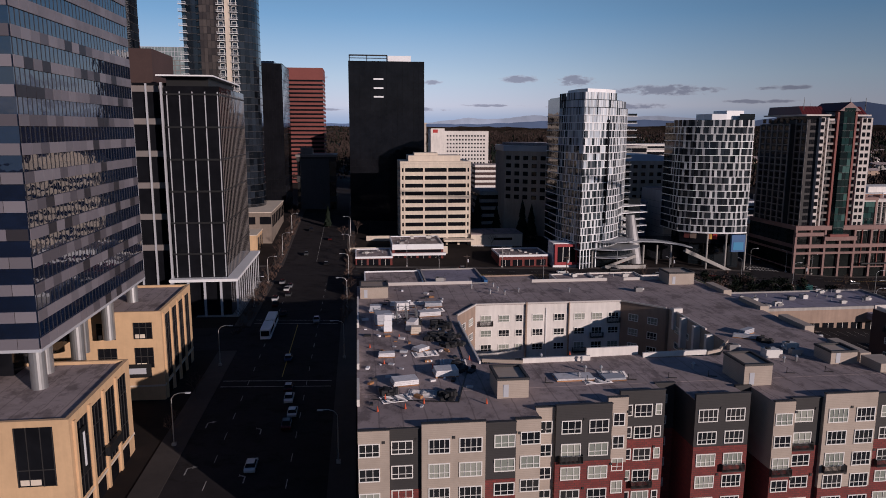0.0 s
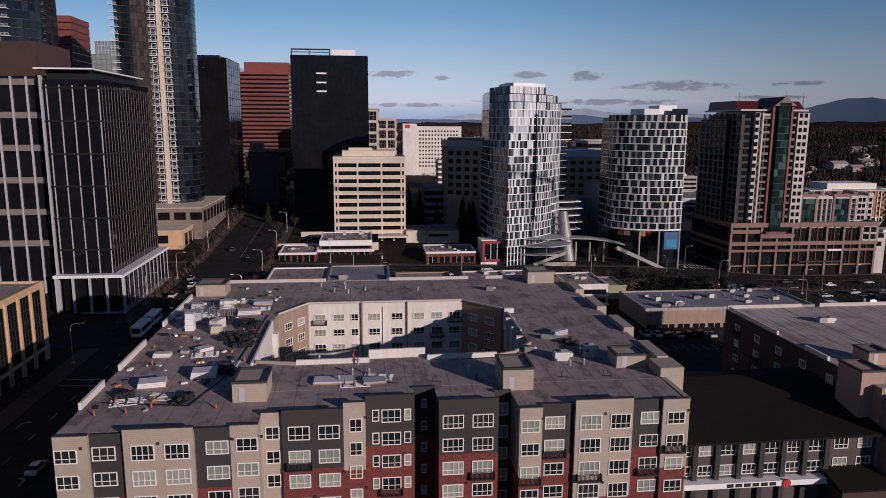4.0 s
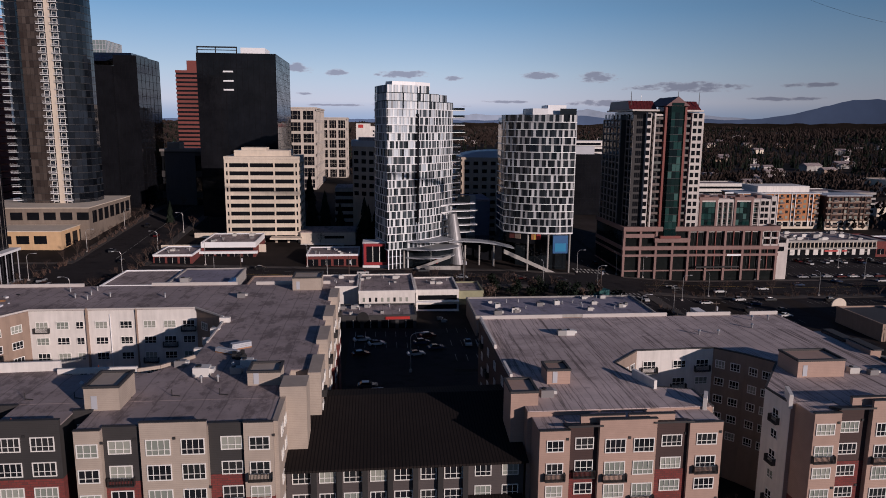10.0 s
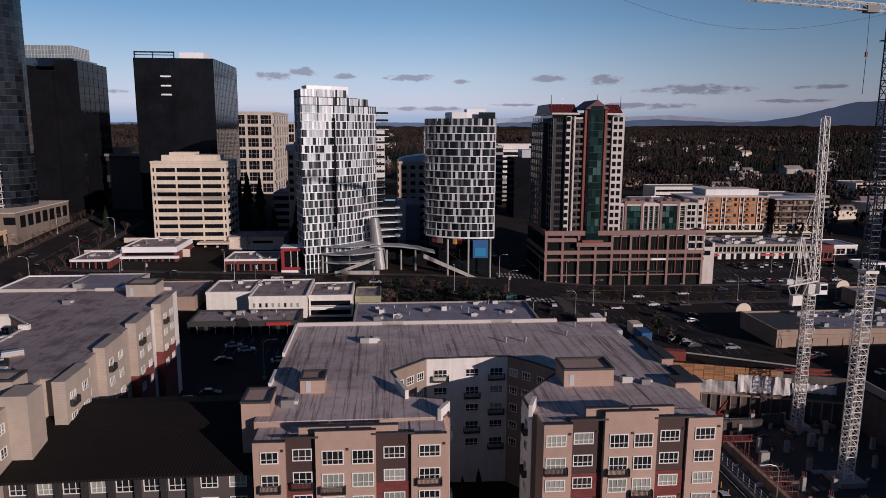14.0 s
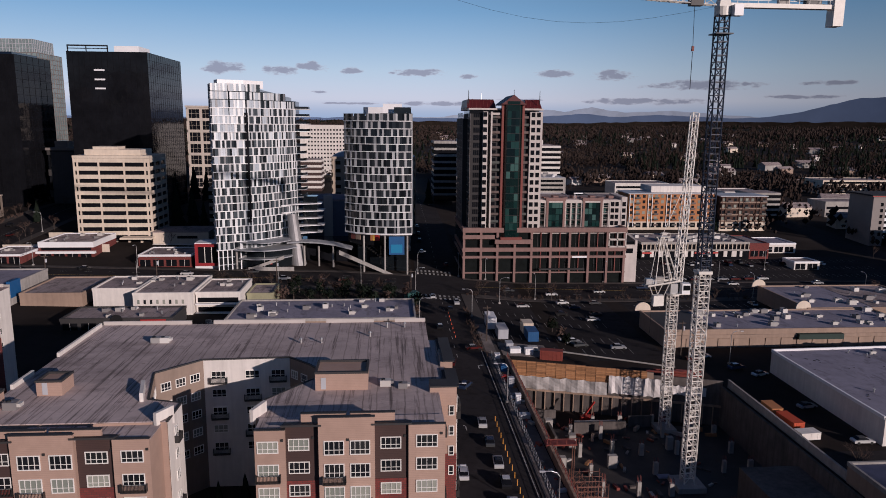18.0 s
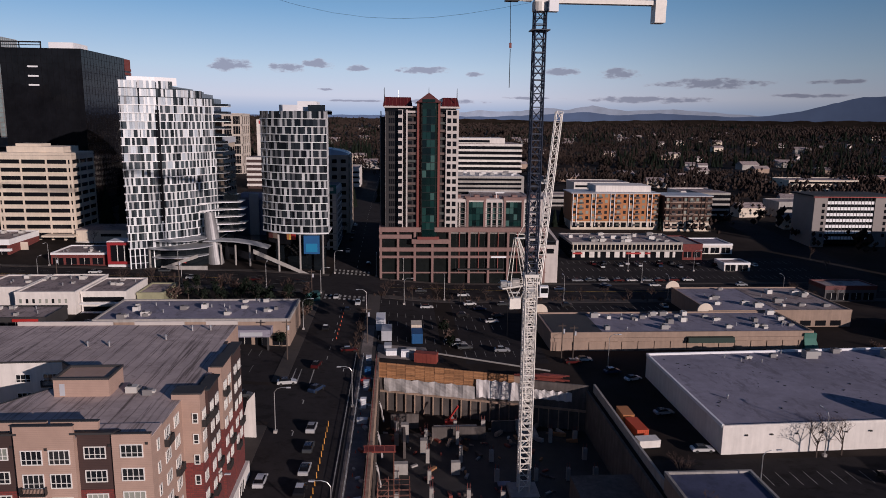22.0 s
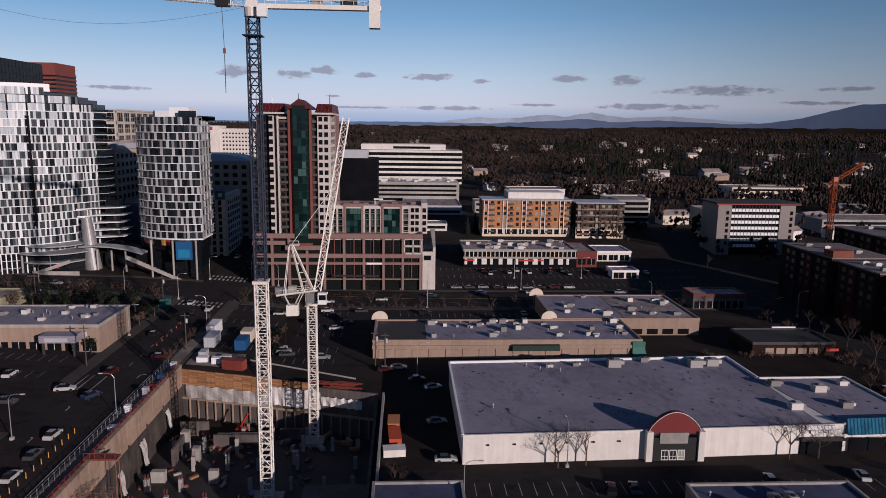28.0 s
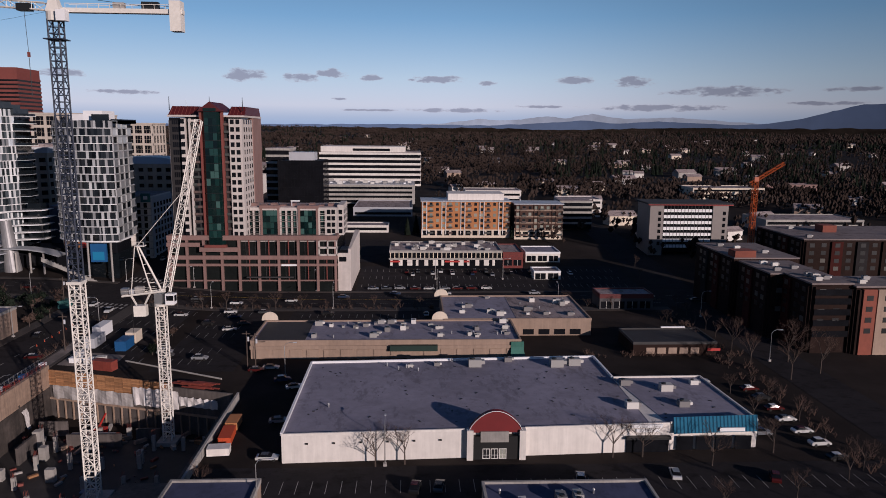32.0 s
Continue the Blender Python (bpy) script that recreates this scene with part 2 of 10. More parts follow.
def brickwork(name, a, b_, mortar):
    m = bpy.data.materials.new(name)
    m.use_nodes = True
    n, l = m.node_tree.nodes, m.node_tree.links
    b = n["Principled BSDF"]
    b.inputs["Roughness"].default_value = 0.9
    tc = n.new("ShaderNodeTexCoord")
    sp = n.new("ShaderNodeSeparateXYZ")
    l.new(tc.outputs["Object"], sp.inputs[0])
    ad = n.new("ShaderNodeMath")
    l.new(sp.outputs["X"], ad.inputs[0])
    l.new(sp.outputs["Y"], ad.inputs[1])
    cb = n.new("ShaderNodeCombineXYZ")
    l.new(ad.outputs[0], cb.inputs[0])
    l.new(sp.outputs["Z"], cb.inputs[1])
    t = n.new("ShaderNodeTexBrick")
    t.inputs["Scale"].default_value = 1.0
    t.inputs["Brick Width"].default_value, t.inputs["Row Height"].default_value, t.inputs["Mortar Size"].default_value = 0.6, 0.3, 0.03
    t.inputs["Color1"].default_value, t.inputs["Color2"].default_value, t.inputs["Mortar"].default_value = (*a, 1), (*b_, 1), (*mortar, 1)
    l.new(cb.outputs[0], t.inputs["Vector"])
    l.new(t.outputs["Color"], b.inputs["Base Color"])
    return m


def picked(name, colors, rough, metal=0.0, spec=0.5):
    """One of several colours by the object's own random number."""
    m = bpy.data.materials.new(name)
    m.use_nodes = True
    n, l = m.node_tree.nodes, m.node_tree.links
    b = n["Principled BSDF"]
    b.inputs["Roughness"].default_value, b.inputs["Metallic"].default_value = rough, metal
    b.inputs["Specular IOR Level"].default_value = spec
    oi = n.new("ShaderNodeObjectInfo")
    ramp = n.new("ShaderNodeValToRGB")
    ramp.color_ramp.interpolation = "CONSTANT"
    for k, c in enumerate(colors):
        p = k / len(colors)
        e = ramp.color_ramp.elements[k] if k < 2 else ramp.color_ramp.elements.new(p)
        e.position, e.color = p, (*c, 1)
    l.new(oi.outputs["Random"], ramp.inputs[0])
    l.new(ramp.outputs[0], b.inputs["Base Color"])
    return m


def facade_glass(name, color, rough=0.06, wave=0.02, spread=0.0, ior=1.5, spec=0.4):
    """Dark reflective glazing with slightly uneven panes."""
    m = material(name, color, rough, vary=0.3, grain=0.5, coarse=0.12, spread=spread, spec=spec)
    n, l = m.node_tree.nodes, m.node_tree.links
    b = n["Principled BSDF"]
    b.inputs["IOR"].default_value = ior
    t = n.new("ShaderNodeTexNoise")
    t.inputs["Scale"].default_value = 0.35
    tc = n.new("ShaderNodeTexCoord")
    l.new(tc.outputs["Object"], t.inputs["Vector"])
    bn = n.new("ShaderNodeBump")
    bn.inputs["Strength"].default_value, bn.inputs["Distance"].default_value = wave * 5, 0.3
    l.new(t.outputs["Fac"], bn.inputs["Height"])
    l.new(bn.outputs[0], b.inputs["Normal"])
    return m


def weathered(name, color, dark, scale=(0.9, 0.10), amount=0.75, low=0.53, seam=0.0):
    """Roof membrane with dirt streaks along one way, ponding stains and patches."""
    m = material(name, color, 0.88, vary=0.2, grain=0.5, coarse=0.05, bump=0.12, spec=0.25)
    n, l = m.node_tree.nodes, m.node_tree.links
    b = n["Principled BSDF"]
    src = b.inputs["Base Color"].links[0].from_socket
    tc = n.new("ShaderNodeTexCoord")
    for sc, lo, hi, amt in (((scale[0], scale[1], 1), low, low + 0.1, amount), ((0.07, 0.10, 1), 0.52, 0.68, amount * 0.6), ((0.45, 0.5, 1), 0.60, 0.66, amount * 0.5)):
        mp = n.new("ShaderNodeMapping")
        mp.inputs["Scale"].default_value = sc
        l.new(tc.outputs["Object"], mp.inputs["Vector"])
        t = n.new("ShaderNodeTexNoise")
        t.inputs["Scale"].default_value, t.inputs["Detail"].default_value, t.inputs["Roughness"].default_value = 1.0, 6, 0.7
        l.new(mp.outputs[0], t.inputs["Vector"])
        r = n.new("ShaderNodeMapRange")
        r.inputs["From Min"].default_value, r.inputs["From Max"].default_value, r.inputs["To Max"].default_value = lo, hi, amt
        l.new(t.outputs["Fac"], r.inputs["Value"])
        mx = n.new("ShaderNodeMix")
        mx.data_type = "RGBA"
        mx.inputs["B"].default_value = (*dark, 1)
        l.new(r.outputs[0], mx.inputs["Factor"])
        l.new(src, mx.inputs["A"])
        src = mx.outputs["Result"]
    if seam:
        sp = n.new("ShaderNodeSeparateXYZ")
        l.new(tc.outputs["Object"], sp.inputs[0])
        wob = n.new("ShaderNodeTexNoise")
        wob.inputs["Scale"].default_value = 0.25
        l.new(tc.outputs["Object"], wob.inputs["Vector"])
        shift = n.new("ShaderNodeMath")
        shift.operation = "MULTIPLY_ADD"
        shift.inputs[1].default_value = 0.5
        l.new(wob.outputs["Fac"], shift.inputs[0])
        l.new(sp.outputs["X"], shift.inputs[2])
        step = n.new("ShaderNodeMath")
        step.operation = "PINGPONG"
        step.inputs[1].default_value = seam / 2
        l.new(shift.outputs[0], step.inputs[0])
        line = n.new("ShaderNodeMapRange")
        line.inputs["From Min"].default_value, line.inputs["From Max"].default_value = 0.14, 0.02
        line.inputs["To Max"].default_value = 0.45
        l.new(step.outputs[0], line.inputs["Value"])
        mx = n.new("ShaderNodeMix")
        mx.data_type = "RGBA"
        mx.inputs["B"].default_value = (*dark, 1)
        l.new(line.outputs[0], mx.inputs["Factor"])
        l.new(src, mx.inputs["A"])
        src = mx.outputs["Result"]
    l.new(src, b.inputs["Base Color"])
    return m


M_ASPHALT = weathered("asphalt", (0.028, 0.025, 0.0265), (0.013, 0.0115, 0.012), (0.22, 0.3), 0.7)
M_ASPHALT.node_tree.nodes["Principled BSDF"].inputs["Specular IOR Level"].default_value = 0.08
M_EARTH = material("town_ground", (0.025, 0.0195, 0.0175), 0.95, vary=0.5, grain=0.08, coarse=0.012, spec=0.1)
M_PAVE = material("pavement", (0.042, 0.034, 0.031), 0.9, vary=0.3, grain=0.5, coarse=0.05)
M_PAINT = material("road_paint", (0.3, 0.29, 0.275), 0.85, vary=0.6, grain=1.1, coarse=0.15)
M_YELLOW = material("yellow_paint", (0.55, 0.36, 0.06), 0.8, vary=0.4)
M_ROOF = weathered("roof_membrane", (0.335, 0.275, 0.268), (0.09, 0.07, 0.068), (0.3, 0.16), 0.6, 0.51, 2.9)
M_ROOF_E = weathered("roof_seams", (0.5, 0.41, 0.39), (0.09, 0.068, 0.064), (1.3, 0.045), 0.75, 0.525, 1.9)
M_ROOF_BLUE = weathered("blue_grey_roof", (0.25, 0.235, 0.29), (0.12, 0.11, 0.135), (0.3, 0.12), 0.6)
M_PARAPET = material("parapet_metal", (0.5, 0.46, 0.43), 0.6, vary=0.1)
M_DARKTRIM = material("dark_roof_trim", (0.035, 0.033, 0.034), 0.7)
M_TAN = striped("grey_tan_siding", (0.385, 0.32, 0.265), (0.31, 0.255, 0.21), 0.24, "z")
M_PINK = striped("pink_tan_siding", (0.39, 0.265, 0.21), (0.325, 0.22, 0.175), 0.24, "z")
M_GREYSID = striped("dark_grey_siding", (0.036, 0.033, 0.033), (0.024, 0.022, 0.022), 0.22, "z")
M_BROWNSID = striped("dark_brown_siding", (0.055, 0.03, 0.027), (0.037, 0.02, 0.018), 0.22, "z")
M_BRICK = brickwork("red_brick", (0.2, 0.038, 0.032), (0.14, 0.027, 0.025), (0.085, 0.036, 0.032))
M_WHITEWALL = material("white_stucco", (0.66, 0.62, 0.58), 0.85, vary=0.1, streak=0.1)
M_FRAME = material("white_window_frame", (0.75, 0.73, 0.69), 0.5, vary=0.0)
M_PANE = picked("window_glass", ((0.012, 0.014, 0.017), (0.02, 0.022, 0.024), (0.30, 0.31, 0.27), (0.015, 0.016, 0.02), (0.22, 0.24, 0.21), (0.03, 0.03, 0.032)), 0.12, 0, 0.5)
M_RAIL = material("dark_rail", (0.03, 0.028, 0.028), 0.5)
M_GLASS_DARK = facade_glass("dark_glass", (0.0085, 0.009, 0.0115), spec=0.2)
M_MULL = material("black_mullion", (0.007, 0.007, 0.009), 0.7, vary=0.1, spec=0.1)
M_GLASS_BLUE = facade_glass("blue_glass", (0.006, 0.013, 0.034), 0.03, ior=2.7, spec=0.5)
M_GLASS_GREY = facade_glass("grey_glass", (0.008, 0.009, 0.011), 0.07, wave=0.04, ior=1.6, spec=0.5)
M_GLASS_TEAL = facade_glass("teal_glass", (0.004, 0.015, 0.0145), 0.08)
M_CREAM = material("cream_concrete", (0.62, 0.53, 0.43), 0.8, vary=0.1, streak=0.08)
M_CONC = material("concrete", (0.33, 0.31, 0.29), 0.9, vary=0.25, streak=0.15)
M_WHITE = material("white_panel", (0.78, 0.78, 0.79), 0.45, vary=0.06)
M_GREYPAN = material("light_grey_panel", (0.42, 0.43, 0.46), 0.45, vary=0.08)
M_REDBROWN = material("red_brown_stone", (0.19, 0.05, 0.04), 0.7, vary=0.12)
M_ROSE = material("rose_concrete", (0.22, 0.132, 0.117), 0.8, vary=0.12, streak=0.1)
M_REDROOF = material("red_metal_roof", (0.085, 0.01, 0.011), 0.5, vary=0.15)
M_STEEL = material("galvanised_steel", (0.5, 0.5, 0.5), 0.4, 0.8, vary=0.12)
M_CRANEW = material("white_crane_paint", (0.72, 0.68, 0.62), 0.5, vary=0.15, grain=2)
M_CRANEB = material("dark_blue_crane_paint", (0.02, 0.028, 0.05), 0.5, vary=0.15)
M_SAND = material("sandstone", (0.56, 0.37, 0.21), 0.85, vary=0.12, streak=0.06)
M_BROWNWALL = material("brown_render", (0.30, 0.215, 0.165), 0.85, vary=0.15, streak=0.12)
M_ORANGE = material("orange_render", (0.42, 0.17, 0.065), 0.8, vary=0.1)
M_WOOD = material("timber_lagging", (0.32, 0.155, 0.07), 0.85, vary=0.35, grain=1.5, spread=0.3)
M_REDPAINT = material("red_paint", (0.42, 0.03, 0.025), 0.5, vary=0.1)
M_BLUEPAINT = material("blue_paint", (0.012, 0.09, 0.24), 0.5, vary=0.1)
M_BLACK = material("black_metal", (0.012, 0.012, 0.013), 0.5, vary=0.1)
M_UNIT = picked("roof_unit_metal", ((0.5, 0.48, 0.45), (0.32, 0.31, 0.3), (0.62, 0.6, 0.57), (0.2, 0.19, 0.19)), 0.5)
M_CAR = picked("car_paint", ((0.7, 0.7, 0.7), (0.02, 0.02, 0.022), (0.3, 0.31, 0.33), (0.65, 0.65, 0.64), (0.08, 0.085, 0.09), (0.03, 0.05, 0.1), (0.09, 0.014, 0.014), (0.6, 0.6, 0.6)), 0.25, 0.3)
M_TYRE = material("tyre", (0.012, 0.012, 0.012), 0.9, vary=0)
M_BARK = material("bark", (0.075, 0.055, 0.045), 0.9, vary=0.3)
M_TWIG = material("bare_twigs", (0.075, 0.045, 0.034), 0.9, vary=0.3, spread=0.25)
M_FIR = material("evergreen", (0.012, 0.0165, 0.012), 1.0, vary=0.5, grain=0.3, coarse=0.02, spread=0.15, spec=0.0)
M_WOODS = material("far_woods", (0.022, 0.017, 0.014), 1.0, spec=0.0, vary=0.6, grain=0.03, coarse=0.004)
# The air haze of distance is put into this blue base colour.
M_HAZE = material("haze_blue_mountain", (0.10, 0.15, 0.26), 1.0, vary=0.15, grain=0.004, coarse=0.001)
M_DULL = material("dull_grey_cladding", (0.06, 0.058, 0.062), 0.7, vary=0.15, streak=0.1)
M_FINBAND = material("warm_grey_band", (0.2, 0.175, 0.165), 0.6, vary=0.1)
M_YPOST = material("orange_yellow_plastic", (0.55, 0.26, 0.04), 0.6, vary=0)
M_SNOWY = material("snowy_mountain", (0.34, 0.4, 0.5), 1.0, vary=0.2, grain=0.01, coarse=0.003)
M_CONE = material("orange_plastic", (0.5, 0.07, 0.02), 0.6, vary=0)

# ---- ground, roads, pavements ----
PX0, PX1, PY0, PIT = 192.5, 245.0, 84.0, -21.5


def pit_north(x):
    return lerp(((150, 178), (PX0, 179.5), (PX1, 163.5), (285, 178)), x)


def ground_sheet():
    xs = [-2600, -1800, -1200, -800, -500, -350, -250] + [-200 + 8 * i for i in range(49)] + [PX0, PX0 + 0.05]
    xs += [200 + 9 * i for i in range(1, 5)] + [PX1 - 0.05, PX1] + [252 + 8 * i for i in range(36)] + [600, 720, 900, 1200, 1600, 2200, 3000]
    ys = [-700, -450, -300, -200] + [-150 + 9 * i for i in range(26)] + [PY0 - 0.05, PY0] + [96, 110, 124, 138, 150] + ["in", "out"]
    ys += [194 + 9 * i for i in range(30)] + [480, 520, 580, 660, 760, 900, 1100, 1400, 1800, 2300, 3000, 3800, 4600]
    xs = sorted(set(xs))
    ys = [y for y in ys if isinstance(y, str) or y < PY0 or y > 95 or y in (PY0 - 0.05, PY0)]
    vs, fs = [], []
    for y in ys:
        for x in xs:
            yy = y if not isinstance(y, str) else pit_north(x) + (0.0 if y == "in" else 0.05)
            deep = PX0 < x < PX1 and PY0 <= yy and (y == "in" or (not isinstance(y, str) and yy < 151))
            z = PIT if deep else land(x, yy)
            far = max(0.0, math.hypot(x - 150, yy) - 700)
            z += far * 0.012 + min(1, far / 600) * 9 * noise.noise((x * 0.002, yy * 0.002, 0.3))
            vs.append((x, yy, z))
    n = len(xs)
    for j in range(len(ys) - 1):
        for i in range(n - 1):
            fs.append((j * n + i, j * n + i + 1, (j + 1) * n + i + 1, (j + 1) * n + i))
    return G().add(vs, fs)


whole("ground", ground_sheet(), M_EARTH, "dark winter ground of town, lots and woods", "ground", "structure")


def patch(x0, y0, x1, y1, dz, step=6.0, skirt=0.0):
    """A sheet laid over the land."""
    g = G()
    nx, ny = max(1, math.ceil((x1 - x0) / step)), max(1, math.ceil((y1 - y0) / step))
    for j in range(ny + 1):
        for i in range(nx + 1):
            x, y = x0 + (x1 - x0) * i / nx, y0 + (y1 - y0) * j / ny
            g.v.append((x, y, land(x, y) + dz))
    for j in range(ny):
        for i in range(nx):
            a = j * (nx + 1) + i
            g.f.append((a, a + 1, a + nx + 2, a + nx + 1))
    if skirt:
        rim = [i for i in range(nx + 1)] + [(j + 1) * (nx + 1) - 1 for j in range(1, ny + 1)]
        rim += [ny * (nx + 1) + i for i in range(nx - 1, -1, -1)] + [j * (nx + 1) for j in range(ny - 1, 0, -1)]
        base = len(g.v)
        g.v += [(g.v[i][0], g.v[i][1], g.v[i][2] - skirt) for i in rim]
        for k in range(len(rim)):
            k2 = (k + 1) % len(rim)
            g.f.append((rim[k], base + k, base + k2, rim[k2]))
    return g


def road(label, *r):
    g = G()
    for a in r:
        p = patch(*a, 0.05)
        g.add(p.v, p.f)
    return whole("road", g, M_ASPHALT, label, "road", "structure")


road("dark asphalt avenue with worn lane marks", (-30, -150, -5, 700))
road("dark asphalt street beside the building pit", (171, -150, 187, 255))
road("asphalt cross street in front of the towers", (-300, 255, -30, 279), (-5, 255, 171, 279), (187, 255, 700, 279))
road("asphalt street running on north between towers", (171, 279, 190, 720), (171, 255, 187, 279))
road("asphalt side street west of the avenue", (-300, 172, -30, 192))
road("asphalt street behind the flats", (106, 140, 171, 160))
road("asphalt street east of the shops", (392, -100, 406, 255), (392, 279, 410, 520))
for name, *r in (("parking lot between the flats", 80.5, 106, 106.5, 196), ("parking lot by the low shops", 106.5, 162, 169, 196), ("parking lot east of the street", 189, 184, 240, 252),
                 ("parking lot in front of the white store", 246, 60, 388, 127.5), ("parking lot behind the brown shops", 246, 222, 298, 252),
                 ("parking lot by the long retail row", 266, 282, 388, 322), ("parking lot on the north side", 192, 330, 290, 380)):
    g = patch(*r, 0.04)
    whole("parking_lot", g, M_ASPHALT, name + ", dark asphalt", "parking lot", "structure")
for x0, y0, x1, y1 in ((-34.5, 40, -30, 171), (-34.5, 193, -30, 254), (-34.5, 280, -30, 520), (-5, 40, -0.6, 254), (-5, 280, -1.5, 520), (167.5, 84, 171, 138), (167.5, 162, 171, 254),
                       (187, 60, 191.5, 254), (80, 249.5, 167, 254.5), (4, 249.5, 78, 254.5), (192, 249.5, 388, 254.5), (-1, 279.5, 170, 282.5), (190.5, 279.5, 390, 281.6), (-80, 279.5, -36, 282.5)):
    whole("pavement", patch(x0, y0, x1, y1, 0.16, 6, 0.2), M_PAVE, "pale concrete pavement with a kerb", "pavement", "structure")


def dashes(name, mat, label, rects):
    g = G()
    for x0, y0, x1, y1 in rects:
        g.quad(*[(x, y, land(x, y) + 0.075) for x, y in ((x0, y0), (x1, y0), (x1, y1), (x0, y1))])
    return whole(name, g, mat, label, "road marking", "stuff")


rects = [(186.3, 80, 186.5, 196)]
for x in (-24, -11.5):
    rects += [(x, y, x + 0.14, y + 3) for y in range(30, 250, 9)]
rects += [(-17.2, y, -17.05, y + 6) for y in range(290, 520, 7)]
for y in (146, 149.5, 196, 199.5):
    rects += [(-29.5, y, -6, y + 0.3)]
for x in (172, 173.4, 176.5):
    rects += [(x, 162, x + 0.25, 172)]
for y in (243, 247, 284, 288):
    rects += [(171.6 + i * 1.7, y, 172.4 + i * 1.7, y + 2.6) for i in range(9)]
rects += [(178.9, y, 179.05, y + 2.8) for y in range(180, 240, 8)] + [(180.4, y, 180.55, y + 3) for y in range(295, 700, 9)]
for y in (261, 267, 273):
    rects += [(x, y, x + 3, y + 0.14) for x in range(-290, 690, 9) if not (-32 < x < -3 or 168 < x < 190)]
for x0, x1, ys_ in ((192, 236, (190, 200, 216, 226, 242)), (250, 296, (226, 240)), (268, 386, (288, 300, 312)), (248, 386, (92, 104, 117)), (82, 104, (120, 140, 178, 188)), (108, 166, (168, 180, 192))):
    for y in ys_:
        rects += [(x0 + i * 2.8, y, x0 + i * 2.8 + 0.11, y + 4.8) for i in range(int((x1 - x0) / 2.8))]
def turn_arrow(x, y, way):
    """A worn left- or right-turn arrow painted on a lane."""
    g = G()
    for shape in (((0, 0), (0.22, 0), (0.22, 2.2), (0, 2.2)), ((0, 2.0), (0.9 * way, 2.5), (0.9 * way, 2.75), (0, 2.4)), ((0.8 * way, 2.1), (1.7 * way, 2.7), (0.8 * way, 3.1))):
        pts = [(x + a, y + b, land(x, y) + 0.08) for a, b in shape]
        n = len(g.v)
        g.v += pts
        g.f.append(tuple(range(n, n + len(pts))) if way > 0 or shape[1][0] == 0.22 else tuple(range(n + len(pts) - 1, n - 1, -1)))
    whole("turn_arrow", g, M_PAINT, "worn white turn arrow painted on the lane", "road marking", "", "turn arrows")


for x, y, way in ((-28.3, 125, 1), (-18.1, 122, -1), (-27.9, 107, 1), (-18.3, 104, -1), (176.5, 150, -1), (176.5, 134, -1), (183.8, 172, 1)):
    turn_arrow(x, y, way)
dashes("road_marking", M_PAINT, "worn white lane and bay lines on the asphalt", rects)
dashes("road_marking", M_YELLOW, "yellow centre lines on the asphalt", [(-17.2, 152, -17.05, 195)]
       + [(x, 266.9, x + 60, 267.1) for x in (-280, -200, -120, 0, 70, 195, 260, 330, 400)])

# ---- windows ----
WINDOWS = {}


def grid_frame(xl, zl, d):
    """A frame with bars as one closed surface: every even strip of the grid is a bar."""
    g, at = G(), {}

    def vert(i, j, y):
        if (i, j, y) not in at:
            at[(i, j, y)] = len(g.v)
            g.v.append((xl[i], y, zl[j]))
        return at[(i, j, y)]

    nx, nz = len(xl) - 1, len(zl) - 1
    solid = {(i, j) for i in range(nx) for j in range(nz) if i % 2 == 0 or j % 2 == 0}
    for i, j in solid:
        g.f.append((vert(i, j, -d), vert(i + 1, j, -d), vert(i + 1, j + 1, -d), vert(i, j + 1, -d)))
        for di, dj, p, q in ((-1, 0, (i, j + 1), (i, j)), (1, 0, (i + 1, j), (i + 1, j + 1)), (0, -1, (i, j), (i + 1, j)), (0, 1, (i + 1, j + 1), (i, j + 1))):
            if (i + di, j + dj) not in solid:
                g.f.append((vert(*p, -d), vert(*p, 0.02), vert(*q, 0.02), vert(*q, -d)))
    return g


def window_meshes(w, h, n, low=0.36):
    key = (w, h, n, low)
    if key not in WINDOWS:
        p, t, d = G(), 0.12, 0.1
        xl = [-w / 2, -w / 2 + t]
        for i in range(1, n):
            x = -w / 2 + w * i / n
            xl += [x - 0.035, x + 0.035]
        zl = [0, t] + ([h * low - 0.032, h * low + 0.032] if low else []) + [h - t, h]
        f = grid_frame(xl + [w / 2 - t, w / 2], zl, d)
        p.box(-w / 2 + t * 0.5, -0.035, t * 0.5, w / 2 - t * 0.5, 0.01, h - t * 0.5)
        WINDOWS[key] = (mesh("window", f, M_FRAME), mesh("pane", p, M_PANE))
    return WINDOWS[key]


def win(parent, w, h, n, x, y, z, deg=0, low=0.36):
    """A window with its sill at z in a wall that faces -y (deg 0), +x (90), +y (180) or -x (270)."""
    f, p = window_meshes(w, h, n, low)
    m = turn(x, y, z, deg)
    ob = part("window", f, None, parent, "", m)
    part("pane", p, None, ob, "", m)
    return ob


RAILS = {}


